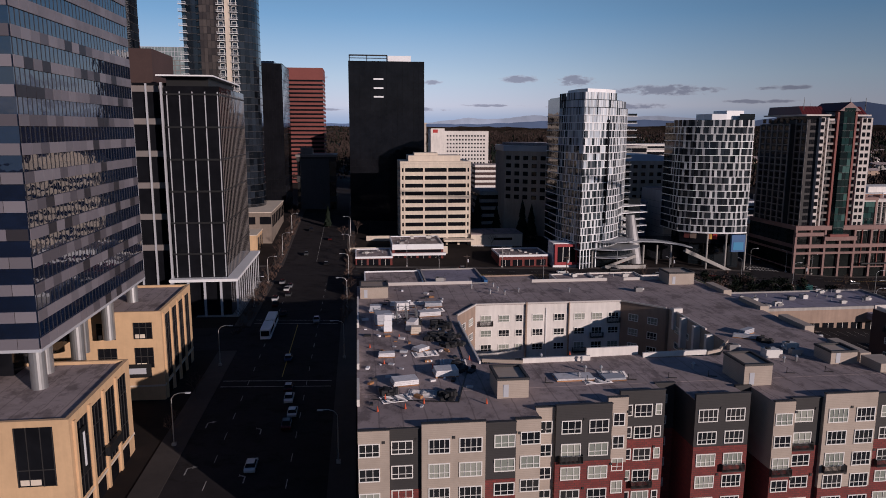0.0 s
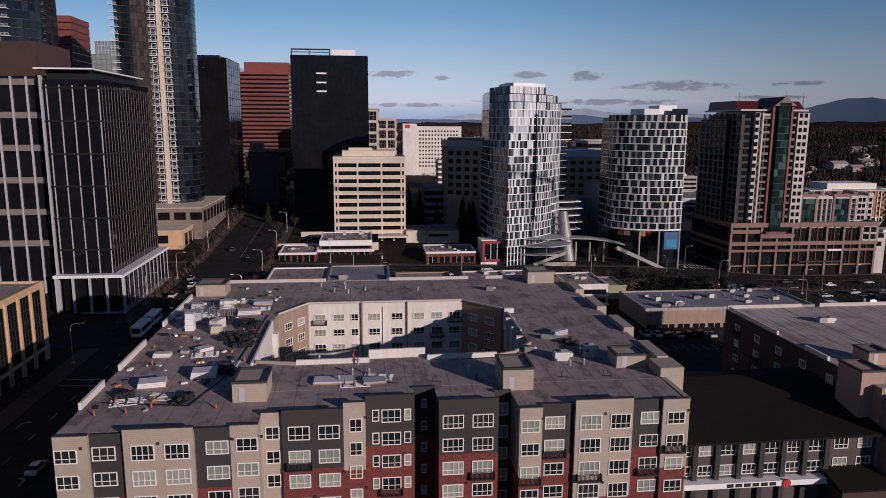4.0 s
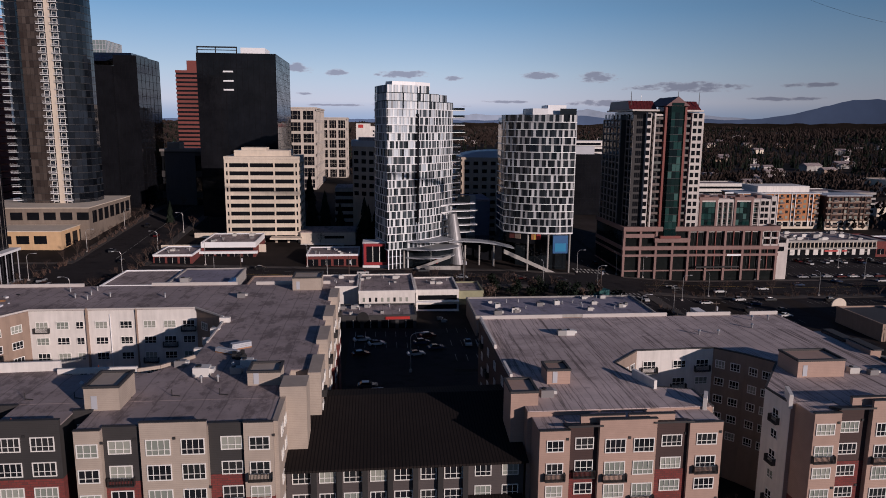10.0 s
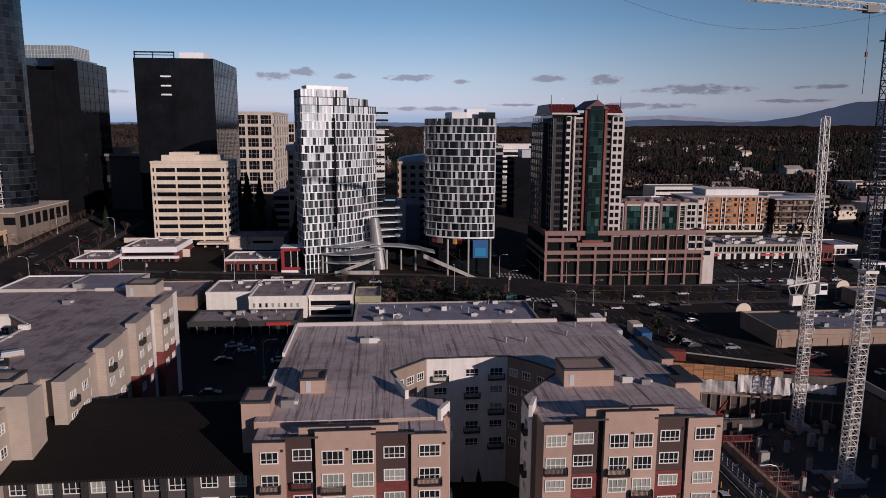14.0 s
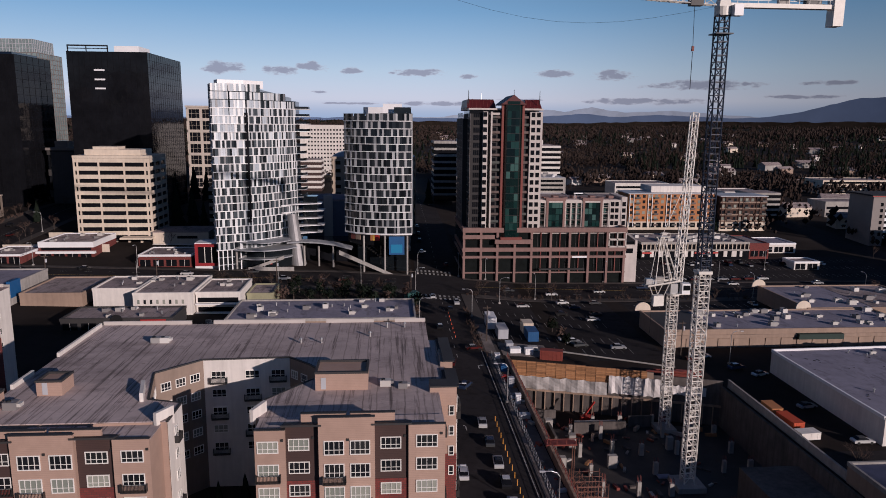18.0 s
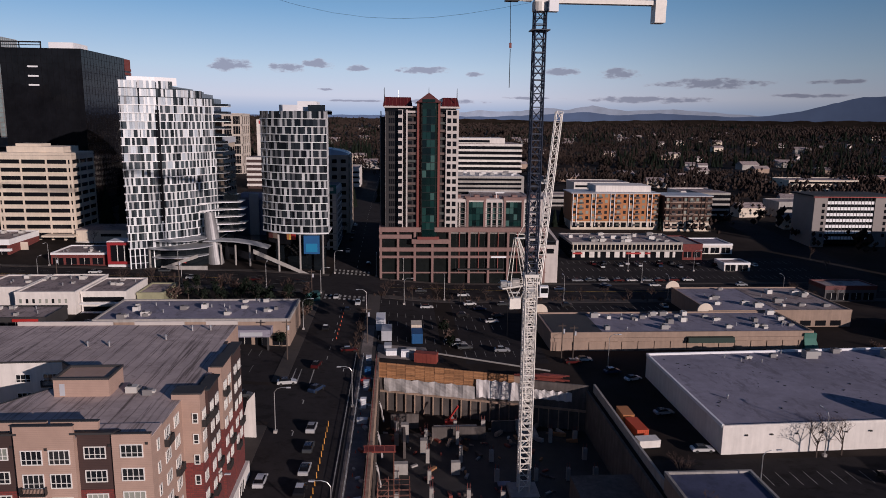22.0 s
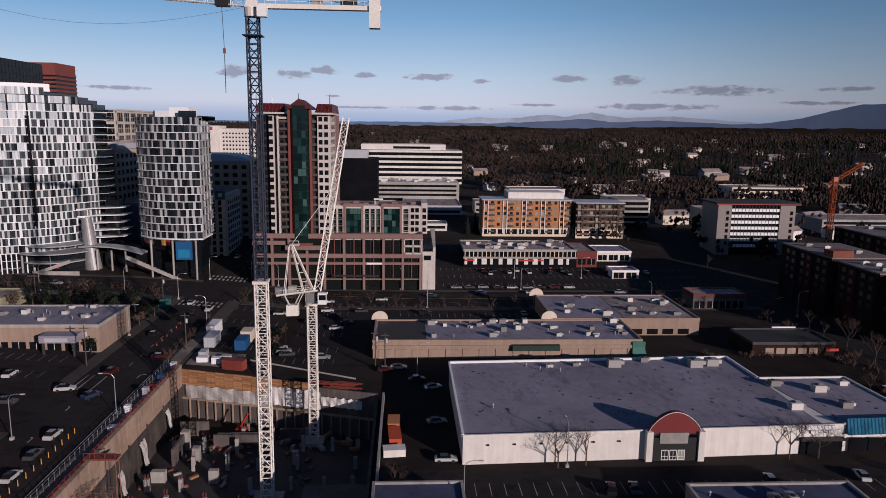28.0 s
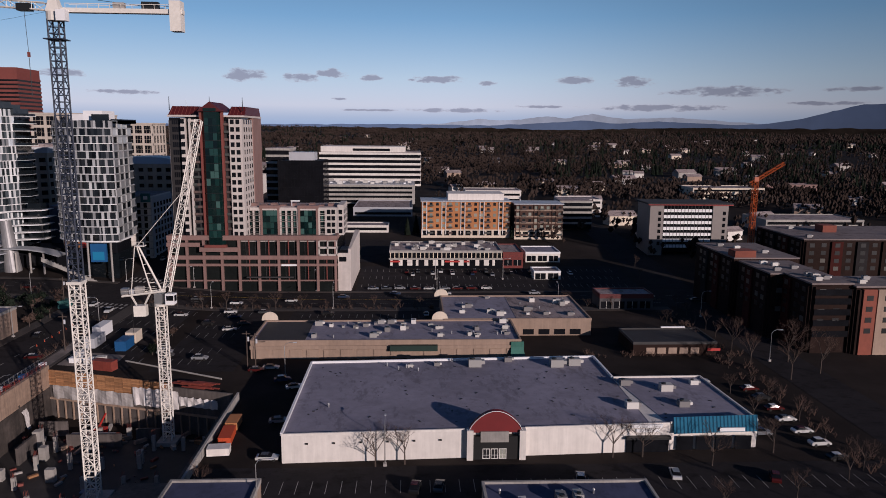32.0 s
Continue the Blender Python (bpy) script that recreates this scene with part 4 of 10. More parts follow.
parapet(fe, (((108, 130), (124, 130)), ((128, 130.1), (145, 130.1)), ((149, 130), (158, 130)), ((162, 130), (167.8, 130))), ze, M_PARAPET, 0.35, 0.7)
parapet(fe, (((107.9, 98), (107.9, 104)), ((107.9, 112), (107.9, 129))), ze, M_WHITEWALL, 0.4, 0.7)
part("side_wall", G().box(107.7, 93.4, -2, 107.8, 130, ZE), M_BROWNSID, fe, "dark brown side wall")
wall_windows(fe, 270, 107.69, (90, 97, 104, 111, 118, 125), TE[:5], 1.7, 1.4, 3, 5)
for k, (y, l, up, dz) in enumerate(((93.9, 2.7, M_PINK, 0.9), (96.7, 6.0, M_BROWNSID, 0.3), (104.6, 6.2, M_PINK, 0.9), (111.4, 6.3, M_BROWNSID, 0.5))):
    x1 = 170.6 if k == 0 else 170.9
    part("side_bay", G().box(166.8 if k == 0 else 169.0, y, 7.2, x1, y + l, ZE + dz), up, fe)
    part("brick_wall", G().box(168.0, y - 0.05, -5.0, x1 + 0.06, y + l + 0.05, 7.196), M_BRICK, fe, "red brick lower wall")
    part("cornice", G().box(166.8 if k == 0 else 169.4, y - 0.15, ZE + dz, x1 + 0.3, y + l + 0.15, ZE + dz + 0.2), M_DARKTRIM, fe)
    spots_ = (y + 1.4,) if k == 0 else (y + 1.6, y + 4.4)
    wall_windows(fe, 90, x1 + 0.07, spots_, TE[:5], 1.6, 1.6, 3, 4)
    wall_windows(fe, 90, 169.62, (y + l + 0.45,) if 0 < k < 3 else (), TE[:5], 1.2, 1.5, 2)
    if k == 0:
        wall_windows(fe, 0, y - 0.06, (169.9,), TE[:4], 0.8, 1.5, 1)
wall_windows(fe, 90, 168.12, (84.2,), TR[:5], 0.8, 1.5, 1)
wall_windows(fe, 90, 168.12, (87.6, 91.4), TR[:5], 1.9, 1.6, 3, 3)
part("yard_wall", G().add([(166.8, 132.3, -8.6), (169.9, 132.3, -8.6), (169.9, 132.3, 2.0), (168.4, 132.3, 0.2), (166.8, 132.3, -6.6), (166.8, 132.7, -8.6), (169.9, 132.7, -8.6), (169.9, 132.7, 2.0), (168.4, 132.7, 0.2), (166.8, 132.7, -6.6)], [(0, 1, 2, 3, 4), (9, 8, 7, 6, 5), (1, 6, 7, 2), (2, 7, 8, 3), (3, 8, 9, 4), (4, 9, 5, 0)]), M_WHITEWALL, fe, "white sloping wall of the yard behind")
part("shop_front", G().box(169.6, 97, -8.5, 171.6, 118, -4.9), M_WHITEWALL, fe, "white shop front base")
for y in range(98, 115, 6):
    win(fe, 3.6, 2.6, 3, 171.61, y + 1.5, -8.0, 90, 0)
box_on_roof("stair_head", 112.6, 95.3, 116.0, 99, ze, 18.5, M_PINK, "small pink-tan stair head on the roof", "stair head")
box_on_roof("stair_head", 105.9, 87.8, 109.6, 93, 5.0, 18.3, M_PINK, "pink-tan tower block at the roof corner", "stair tower")
box_on_roof("stair_head", 150.6, 95.4, 158.0, 100.6, ze, 19.0, M_PINK, "large pink-tan stair head with a flat dark cap", "stair head")

# ---- towers ----


def banded(name, x0, y0, x1, y1, z0, z1, floors, band, glass, share, label, category="office building", piers=(), inset=0.35, roof=None, pier_w=0.6, side_piers=()):
    """An office block: a glazed core with a projecting band for every floor."""
    t = thing(name, (x0 + x1) / 2, (y0 + y1) / 2, z0, label, category)
    part("core", G().box(x0 + inset, y0 + inset, z0 - 1, x1 - inset, y1 - inset, z1 - 0.4), glass, t, "dark glazing")
    step = (z1 - z0) / floors
    for k in range(1, floors + 1):
        zt = z0 + k * step
        part("floor_band", G().box(x0, y0, zt - step * share, x1, y1, zt), band, t)
    for x in piers:
        for y in (y0 - 0.06, y1 - 0.3):
            part("pier", G().box(x - pier_w / 2, y, z0, x + pier_w / 2, y + 0.36, z1 - 0.1), band, t)
    for y in side_piers:
        for x in (x0 - 0.06, x1 - 0.3):
            part("pier", G().box(x, y - pier_w / 2, z0, x + 0.36, y + pier_w / 2, z1 - 0.1), band, t)
    part("roof", G().box(x0 + 0.2, y0 + 0.2, z1, x1 - 0.2, y1 - 0.2, z1 + 0.1), roof or M_ROOF, t)
    return t


def lines(parent, name, mat, x0, y0, x1, y1, z0, z1, nx, ny, nz, d=0.08, w=0.12):
    """Fine mullion lines on the south, east and west faces of a far glass block, joined."""
    g = G()
    for i in range(nx + 1):
        x = x0 + (x1 - x0) * i / nx
        g.box(x - w / 2, y0 - d, z0, x + w / 2, y0, z1)
    for i in range(1, ny + 1):
        y = y0 + (y1 - y0) * i / ny
        g.box(x1, y - w / 2, z0, x1 + d, y + w / 2, z1)
    for k in range(nz + 1):
        z = z0 + (z1 - z0) * k / nz
        g.box(x0 - d, y0 - d * 0.9, z - w / 2, x1 + d * 0.9, y1, z + w / 2)
    return tagged(part(name + "_field", g, mat, parent), kind="stuff")


def small_windows(parent, deg, fixed, spots, zs, w, h, group=None):
    key = ("plain", w, h)
    if key not in WINDOWS:
        f = G().box(-w / 2 - 0.12, -0.12, -0.14, w / 2 + 0.12, 0, 0)
        f.box(-0.04, -0.08, 0, 0.04, 0, h)
        WINDOWS[key] = (mesh("window", f.box(-w / 2 - 0.1, -0.1, h, w / 2 + 0.1, 0, h + 0.1), M_CONC), mesh("pane", G().box(-w / 2, -0.05, 0, w / 2, 0.01, h), M_PANE))
    f, p = WINDOWS[key]
    for z in zs:
        for s in spots:
            x, y = (s, fixed) if deg in (0, 180) else (fixed, s)
            m = turn(x, y, z, deg)
            ob = part("window", p, None, parent, "", m)


# cream office with dark ribbon windows
of = banded("office_block", 20, 323.7, 53, 347, 1.0, 37.4, 10, M_CREAM, M_GLASS_DARK, 0.5, "cream concrete office block with dark ribbon windows", piers=(20.4, 21.9, 31, 42, 51.1, 52.6), pier_w=0.7, side_piers=(324.2, 332, 339.5, 346.6))
part("parapet", G().box(19.9, 323.6, 37.5, 53.1, 347.1, 38.6), M_CREAM, of)
part("penthouse", G().box(24, 327, 38.6, 48.5, 342, 41.2), M_CREAM, of, "cream roof plant room")
part("penthouse", G().box(27, 329, 41.2, 38, 338, 42.4), M_CREAM, of)
part("ground_floor", G().box(21, 325, -3, 52, 346, 1.0), M_GLASS_DARK, of)
for x in (20.6, 26, 31, 36.5, 42, 47.5, 52.4):
    part("column", G().box(x - 0.5, 323.9, -3, x + 0.5, 324.9, 1.0), M_CREAM, of)
part("canopy", G().box(40, 318, 1.6, 54, 324, 2.4), M_CREAM, of)
wing = thing("low_wing", 66, 330, 0, "low cream wing wall beside the office block", "low building")
part("wall", G().box(53.2, 322, -3, 78, 340, 4.2), M_CREAM, wing)
part("roof", G().box(53.2, 321.8, 4.2, 78.2, 340, 4.6), M_ROOF, wing)
part("window_strip", G().box(64, 321.9, 1.4, 73, 322.02, 2.6), M_GLASS_DARK, wing)
part("wall", G().box(53.2, 321, -3.5, 73, 321.6, -0.8), M_WHITEWALL, wing)

# black glass tower
bt = thing("black_tower", 16.5, 413, 0, "black glass office tower with a roof rail", "office tower")
part("core", G().box(-3.5, 380.7, -4, 36.5, 438, 88.6), M_GLASS_DARK, bt)
lines(bt, "mullion", M_MULL, -3.5, 380.7, 36.5, 438, 4, 88.4, 14, 16, 23, 0.08, 0.1)
part("roof_rail", G().box(-3.2, 381, 91.2, 17, 381.5, 91.9).box(-3.2, 381, 89.9, 17, 381.3, 90.3).box(16.5, 381, 88.6, 17, 381.5, 91.9).box(-3.2, 381, 88.6, -2.7, 381.5, 91.9).box(6, 381, 88.6, 6.4, 381.4, 91.9), M_BLACK, bt)
part("plant_room", G().box(17.5, 388, 88.6, 30, 405, 92.2), M_WHITE, bt, "white rooftop plant room")
for z in (69.8, 74.3, 79.0):
    part("lit_strip", G().box(9.6, 380.5, z, 14.8, 380.6, z + 0.8), M_WHITE, bt, "pale window strip")

# red-brown banded towers
rd = banded("red_tower", -70, 586, -26, 622, 8, 94, 26, M_REDBROWN, M_GLASS_DARK, 0.55, "red-brown banded stone office tower", "office tower")
part("crown", G().box(-61, 586.1, 94, -26.1, 621, 101.5), M_REDBROWN, rd, "plain red-brown crown")
part("roof", G().box(-60, 587, 101.5, -27, 620, 101.7), M_ROOF, rd)
banded("brown_tower", -152, 425, -128, 452, 0, 112, 28, M_REDBROWN, M_GLASS_DARK, 0.84, "tall dark red-brown tower between the glass towers", "office tower")
# dark glass tower with stepped bays
dg = thing("dark_glass_tower", -61, 420, 0, "dark reflective glass office tower with stepped bays", "office tower")
for x0, y0, x1, y1, z1 in ((-86, 404, -66, 442, 86), (-66, 399, -52, 442, 83), (-52, 402, -40, 442, 88.5)):
    part("glass_bay", G().box(x0, y0, 0, x1, y1, z1), M_GLASS_DARK, dg)
    lines(dg, "mullion", M_MULL, x0, y0, x1, y1, 4, z1, 6, 6, 20, 0.1, 0.14)
part("crown", G().box(-80, 410, 86, -45, 438, 90.5), M_GLASS_BLUE, dg)
# pale green glass tower behind
tg = thing("green_glass_tower", -158, 640, 0, "tall pale green glass tower with a lit crown", "office tower")
M_PALEGREEN = facade_glass("pale_green_glass", (0.2, 0.25, 0.25), 0.12, ior=1.6, spec=0.5)
part("core", G().box(-190, 612, 0, -127, 655, 108), M_PALEGREEN, tg)
part("crown", G().box(-184, 616, 108, -132, 652, 119), M_PALEGREEN, tg, "pale glazed crown")
lines(tg, "mullion", M_FINBAND, -190, 612, -127, 655, 6, 108, 16, 10, 26, 0.25, 0.5)
lines(tg, "mullion", M_GREYPAN, -184, 616, -132, 652, 108, 119, 20, 12, 3, 0.25, 0.4)

# cream grid offices and the white hotel behind


def gridded(name, x0, y0, x1, y1, z0, z1, nx, ny, nz, mat, label, glass=None, w=1.3, cat="office building"):
    t = thing(name, (x0 + x1) / 2, (y0 + y1) / 2, z0, label, cat)
    part("core", G().box(x0 + 0.5, y0 + 0.5, z0 - 2, x1 - 0.5, y1 - 0.5, z1 - 0.3), glass or M_GLASS_DARK, t)
    for i in range(nx + 1):
        x = x0 + w / 2 + (x1 - x0 - w) * i / nx
        part("pier", G().box(x - w / 2, y0 + 0.04, z0 - 2, x + w / 2, y0 + 0.6, z1), mat, t)
    for i in range(ny + 1):
        y = y0 + w / 2 + (y1 - y0 - w) * i / ny
        for xx in (x0 + 0.04, x1 - 0.64):
            part("pier", G().box(xx, y - w / 2, z0 - 2, xx + 0.6, y + w / 2, z1), mat, t)
    for k in range(nz + 1):
        z = z0 + (z1 - z0) * k / nz
        part("floor_band", G().box(x0, y0, z - w * 0.55, x1, y1, z + w * 0.5), mat, t)
    part("roof", G().box(x0 + 0.3, y0 + 0.3, z1 + w * 0.5, x1 - 0.3, y1 - 0.3, z1 + w * 0.5 + 0.1), M_ROOF, t)
    return t


M_TANGRID = material("tan_concrete", (0.5, 0.44, 0.385), 0.85, vary=0.12, streak=0.1)
for x0, y0, x1, y1, z1, nx, ny, nz, w, label in ((14.5, 522, 44.5, 600, 63.5, 3, 6, 7, 1.9, "cream concrete grid office block with large dark window bays"), (37, 631, 62, 664, 57.5, 3, 4, 6, 1.8, "cream concrete grid office block, lower wing with dark window bays")):
    t = gridded("grid_office", x0, y0, x1, y1, 6, z1, nx, ny, nz, M_TANGRID, label, w=w)
    lines(t, "mullion", M_TANGRID, x0 + 0.5, y0 + 0.5, x1 - 0.5, y1 - 0.5, 6, z1, nx * 3, ny * 3, nz * 2, 0.1, 0.13)
    part("roof_edge", G().box(x0 - 0.5, y0 - 0.5, z1 + 0.4, x1 + 0.5, y1, z1 + 1.5), M_TANGRID, t)
ho = thing("hotel", 96, 670, 8, "white hotel slab with rows of small windows", "hotel")
part("wall", G().box(69.5, 660, 0, 124, 682, 51.5), M_WHITEWALL, ho)
part("stair_tower", G().box(69, 659, 0, 82, 683, 54), M_WHITEWALL, ho)
part("sign_bar", G().box(71, 658.9, 50, 75.5, 659.02, 53), M_REDPAINT, ho, "small red sign shape")
g = G()
for k in range(10):
    for i in range(13):
        g.box(84.2 + 2.9 * i, 659.9, 14 + 3.6 * k, 85.7 + 2.9 * i, 660, 15.5 + 3.6 * k)
tagged(part("window_field", g, M_PANE, ho), kind="stuff")
part("roof", G().box(69.5, 660, 51.5, 124, 682, 51.8), M_ROOF, ho)
M_TANWALL = material("tan_stone_facing", (0.42, 0.34, 0.27), 0.85, vary=0.15, streak=0.12)
to = thing("tan_office", 95, 355, 0, "tan stone office block with a pale curved roof edge", "office building")
TAN = [(76, 357), (95, 343), (111, 350), (112, 380), (76, 380)]
part("wall", G().prism(TAN, -4, 42.4), M_TANWALL, to)
part("roof_edge", G().prism([(75.4, 356.8), (95, 342.3), (111.6, 349.6), (112.6, 380), (75.4, 380)], 42.4, 45.2), M_GREYPAN, to, "pale curved metal roof edge")
part("roof", G().prism([(79, 359), (95, 347), (109, 352), (110, 378), (79, 378)], 45.2, 46.6), M_ROOF, to)
for (p, q), n in ((((76, 357), (95, 343)), 5), (((95, 343), (111, 350)), 4), (((111, 350), (112, 380)), 6)):
    d = Vector((q[0] - p[0], q[1] - p[1], 0))
    m0 = turn(p[0], p[1], 0, math.degrees(math.atan2(d.y, d.x)))
    g = G()
    for k in range(4, 10):
        for c in range(n):
            u = d.length * (c + 0.5) / n
            g.box(u - 1.35, -0.06, 2 + 4 * k, u + 1.35, 0.05, 4.1 + 4 * k, m0)
    tagged(part("window_field", g, M_GLASS_DARK, to), kind="stuff")
co = gridded("tan_office", 131, 359, 173.5, 384, -4, 36, 9, 6, 10, M_TANWALL, "tan office block with a rounded grey metal roof", w=2.0)
g, n = G(), 12
for i in range(n + 1):
    q = math.pi * i / n
    g.v += [(152 - 21 * math.cos(q), y, 36.8 + z) for y, z in ((359, 0), (362, 3.6 * math.sin(q)), (383, 3.6 * math.sin(q)), (383.5, 0))]
g.f = [(4 * i + k, 4 * i + k + 4, 4 * i + k + 5, 4 * i + k + 1) for i in range(n) for k in range(3)]
part("curved_roof", g, M_GREYPAN, co, "rounded grey metal roof")
ac = thing("white_hotel", 158, 335, -9, "narrow white hotel with dark windows and a teal roof sign", "hotel")
part("wall", G().box(148, 322, -10, 169.5, 350, 24), M_WHITEWALL, ac)
part("sign", G().box(165.4, 321.6, 21.4, 169.7, 321.98, 25.4), material("teal_sign", (0.01, 0.13, 0.14), 0.5, vary=0.1), ac, "teal sign panel")
part("sign_mark", G().box(166.6, 321.5, 22.6, 168.5, 321.58, 24.2), M_WHITE, ac, "pale bar on the sign")
for k in range(9):
    for x in (164.2, 167.2):
        part("window", G().box(x - 0.75, 321.9, -6 + 3.1 * k, x + 0.75, 322.05, -3.8 + 3.1 * k), M_GLASS_DARK, ac)
    part("floor_band", G().box(148, 321.8, -6.5 + 3.1 * k, 169.6, 350, -6.3 + 3.1 * k), M_CONC, ac)
part("side_panel", G().box(169.5, 322.6, -9, 170, 350, 23.4), M_GREYPAN, ac, "blue-grey clad side wall")
for k in range(9):
    for i in range(6):
        part("window", G().box(169.98, 325 + 4.2 * i, -6 + 3.1 * k, 170.06, 327.2 + 4.2 * i, -4 + 3.1 * k), M_GLASS_DARK, ac)
part("roof", G().box(148.3, 322.3, 24, 169.2, 349.7, 24.15), M_ROOF, ac)
bb = thing("blue_hall", 132, 335, -3, "blue-grey clad hall between the glass towers", "hall")
part("wall", G().box(122, 326, -5, 141, 352, 18), material("blue_grey_cladding", (0.09, 0.12, 0.2), 0.6, vary=0.15), bb)
part("roof", G().box(121.8, 325.8, 18, 141.2, 352, 19), M_ROOF_BLUE, bb)
part("lift_tower", G().box(130, 324.5, -5, 134, 326, 21), M_GREYPAN, bb)
gw = banded("striped_office", 216, 560, 297, 610, 8, 37, 7, M_WHITEWALL, M_GLASS_DARK, 0.42, "long low white-striped office building", inset=0.7)
part("penthouse", G().box(216.2, 570, 37, 284.4, 604, 41.4), M_WHITEWALL, gw, "white rooftop storey")
part("window_strip", G().box(242, 569.8, 37.9, 272, 569.98, 39.8), M_GLASS_DARK, gw)
part("podium", G().box(206, 520, 0, 292, 559, 14.5), M_CONC, gw, "long parking deck below")
for i in range(4):
    part("window_strip", G().box(208, 519.8, 1.4 + 3.3 * i, 290, 519.98, 3.0 + 3.3 * i), M_GLASS_DARK, gw)
part("roof", G().box(206.4, 520.4, 14.5, 291.6, 558.6, 14.65), M_GREYPAN, gw, "pale deck surface")
for i in range(26):
    x, y = 209 + 3.1 * i, 524 + (i * 11) % 29
    part("roof_box", G().box(x, y, 14.65, x + 1.8 + i % 3, y + 1.6 + i % 2, 15.6 + 0.5 * (i % 3)), M_UNIT if i % 3 else M_WHITE, gw)
db = thing("dark_glass_block", 218, 452, 0, "low dark glass office block", "office building")
part("core", G().box(206, 438.8, -3, 234.2, 466, 35.4), M_GLASS_DARK, db)
lines(db, "mullion", M_MULL, 206, 438.8, 234.2, 466, 2, 35.4, 14, 10, 12, 0.08, 0.12)
part("roof_plant", G().box(212, 446, 35.4, 228, 460, 40.5), M_GREYPAN, db)
banded("dark_office", 190, 482, 206, 512, 2, 42, 9, M_CONC, M_GLASS_DARK, 0.35, "dark stepped concrete office beside the street")
banded("grey_office", 66, 372, 100, 398, 0, 20, 5, M_CONC, M_GLASS_DARK, 0.45, "low grey office block with light strips")
gb = banded("grey_office", -35, 418, -12, 440, 2, 38, 3, M_GREYSID, M_GLASS_GREY, 0.3, "grey concrete block with blank walls")
part("blank_wall", G().box(-33, 417.8, 6, -16, 418.3, 36), M_DULL, gb, "blank dull grey wall")
part("roof_edge", G().box(-35.5, 417.4, 37, -11.5, 440.4, 38.4), M_FINBAND, gb)
part("penthouse", G().box(-33, 424, 38.4, -26, 434, 42), M_FINBAND, gb)
banded("white_flats", 88, 520, 110, 540, 4, 27, 6, M_WHITEWALL, M_BROWNSID, 0.45, "small white block of flats with balconies", "apartment building")

# ---- slender balcony towers ----


def by_piece(name, a, b, rough):
    """Colour between a and b by the random number of each joined piece."""
    m = picked(name, (a, b), rough)
    n, l = m.node_tree.nodes, m.node_tree.links
    geo = n.new("ShaderNodeNewGeometry")
    ramp = [x for x in n if x.type == "VALTORGB"][0]
    ramp.color_ramp.interpolation = "LINEAR"
    ramp.color_ramp.elements[1].position = 1.0
    l.new(geo.outputs["Random Per Island"], ramp.inputs[0])
    return m


# Bay pane tints: patchy brown-grey reflections are put into the colour.
M_BAYPANE = by_piece("grey_brown_reflection_panes", (0.035, 0.027, 0.025), (0.085, 0.068, 0.06), 0.08)
M_TOWERPANE = by_piece("blue_black_panes", (0.003, 0.004, 0.006), (0.02, 0.026, 0.036), 0.04)
M_TOWERPANE.node_tree.nodes["Principled BSDF"].inputs["IOR"].default_value = 1.7
M_SLAB = material("grey_slab_edge", (0.05, 0.048, 0.05), 0.7)


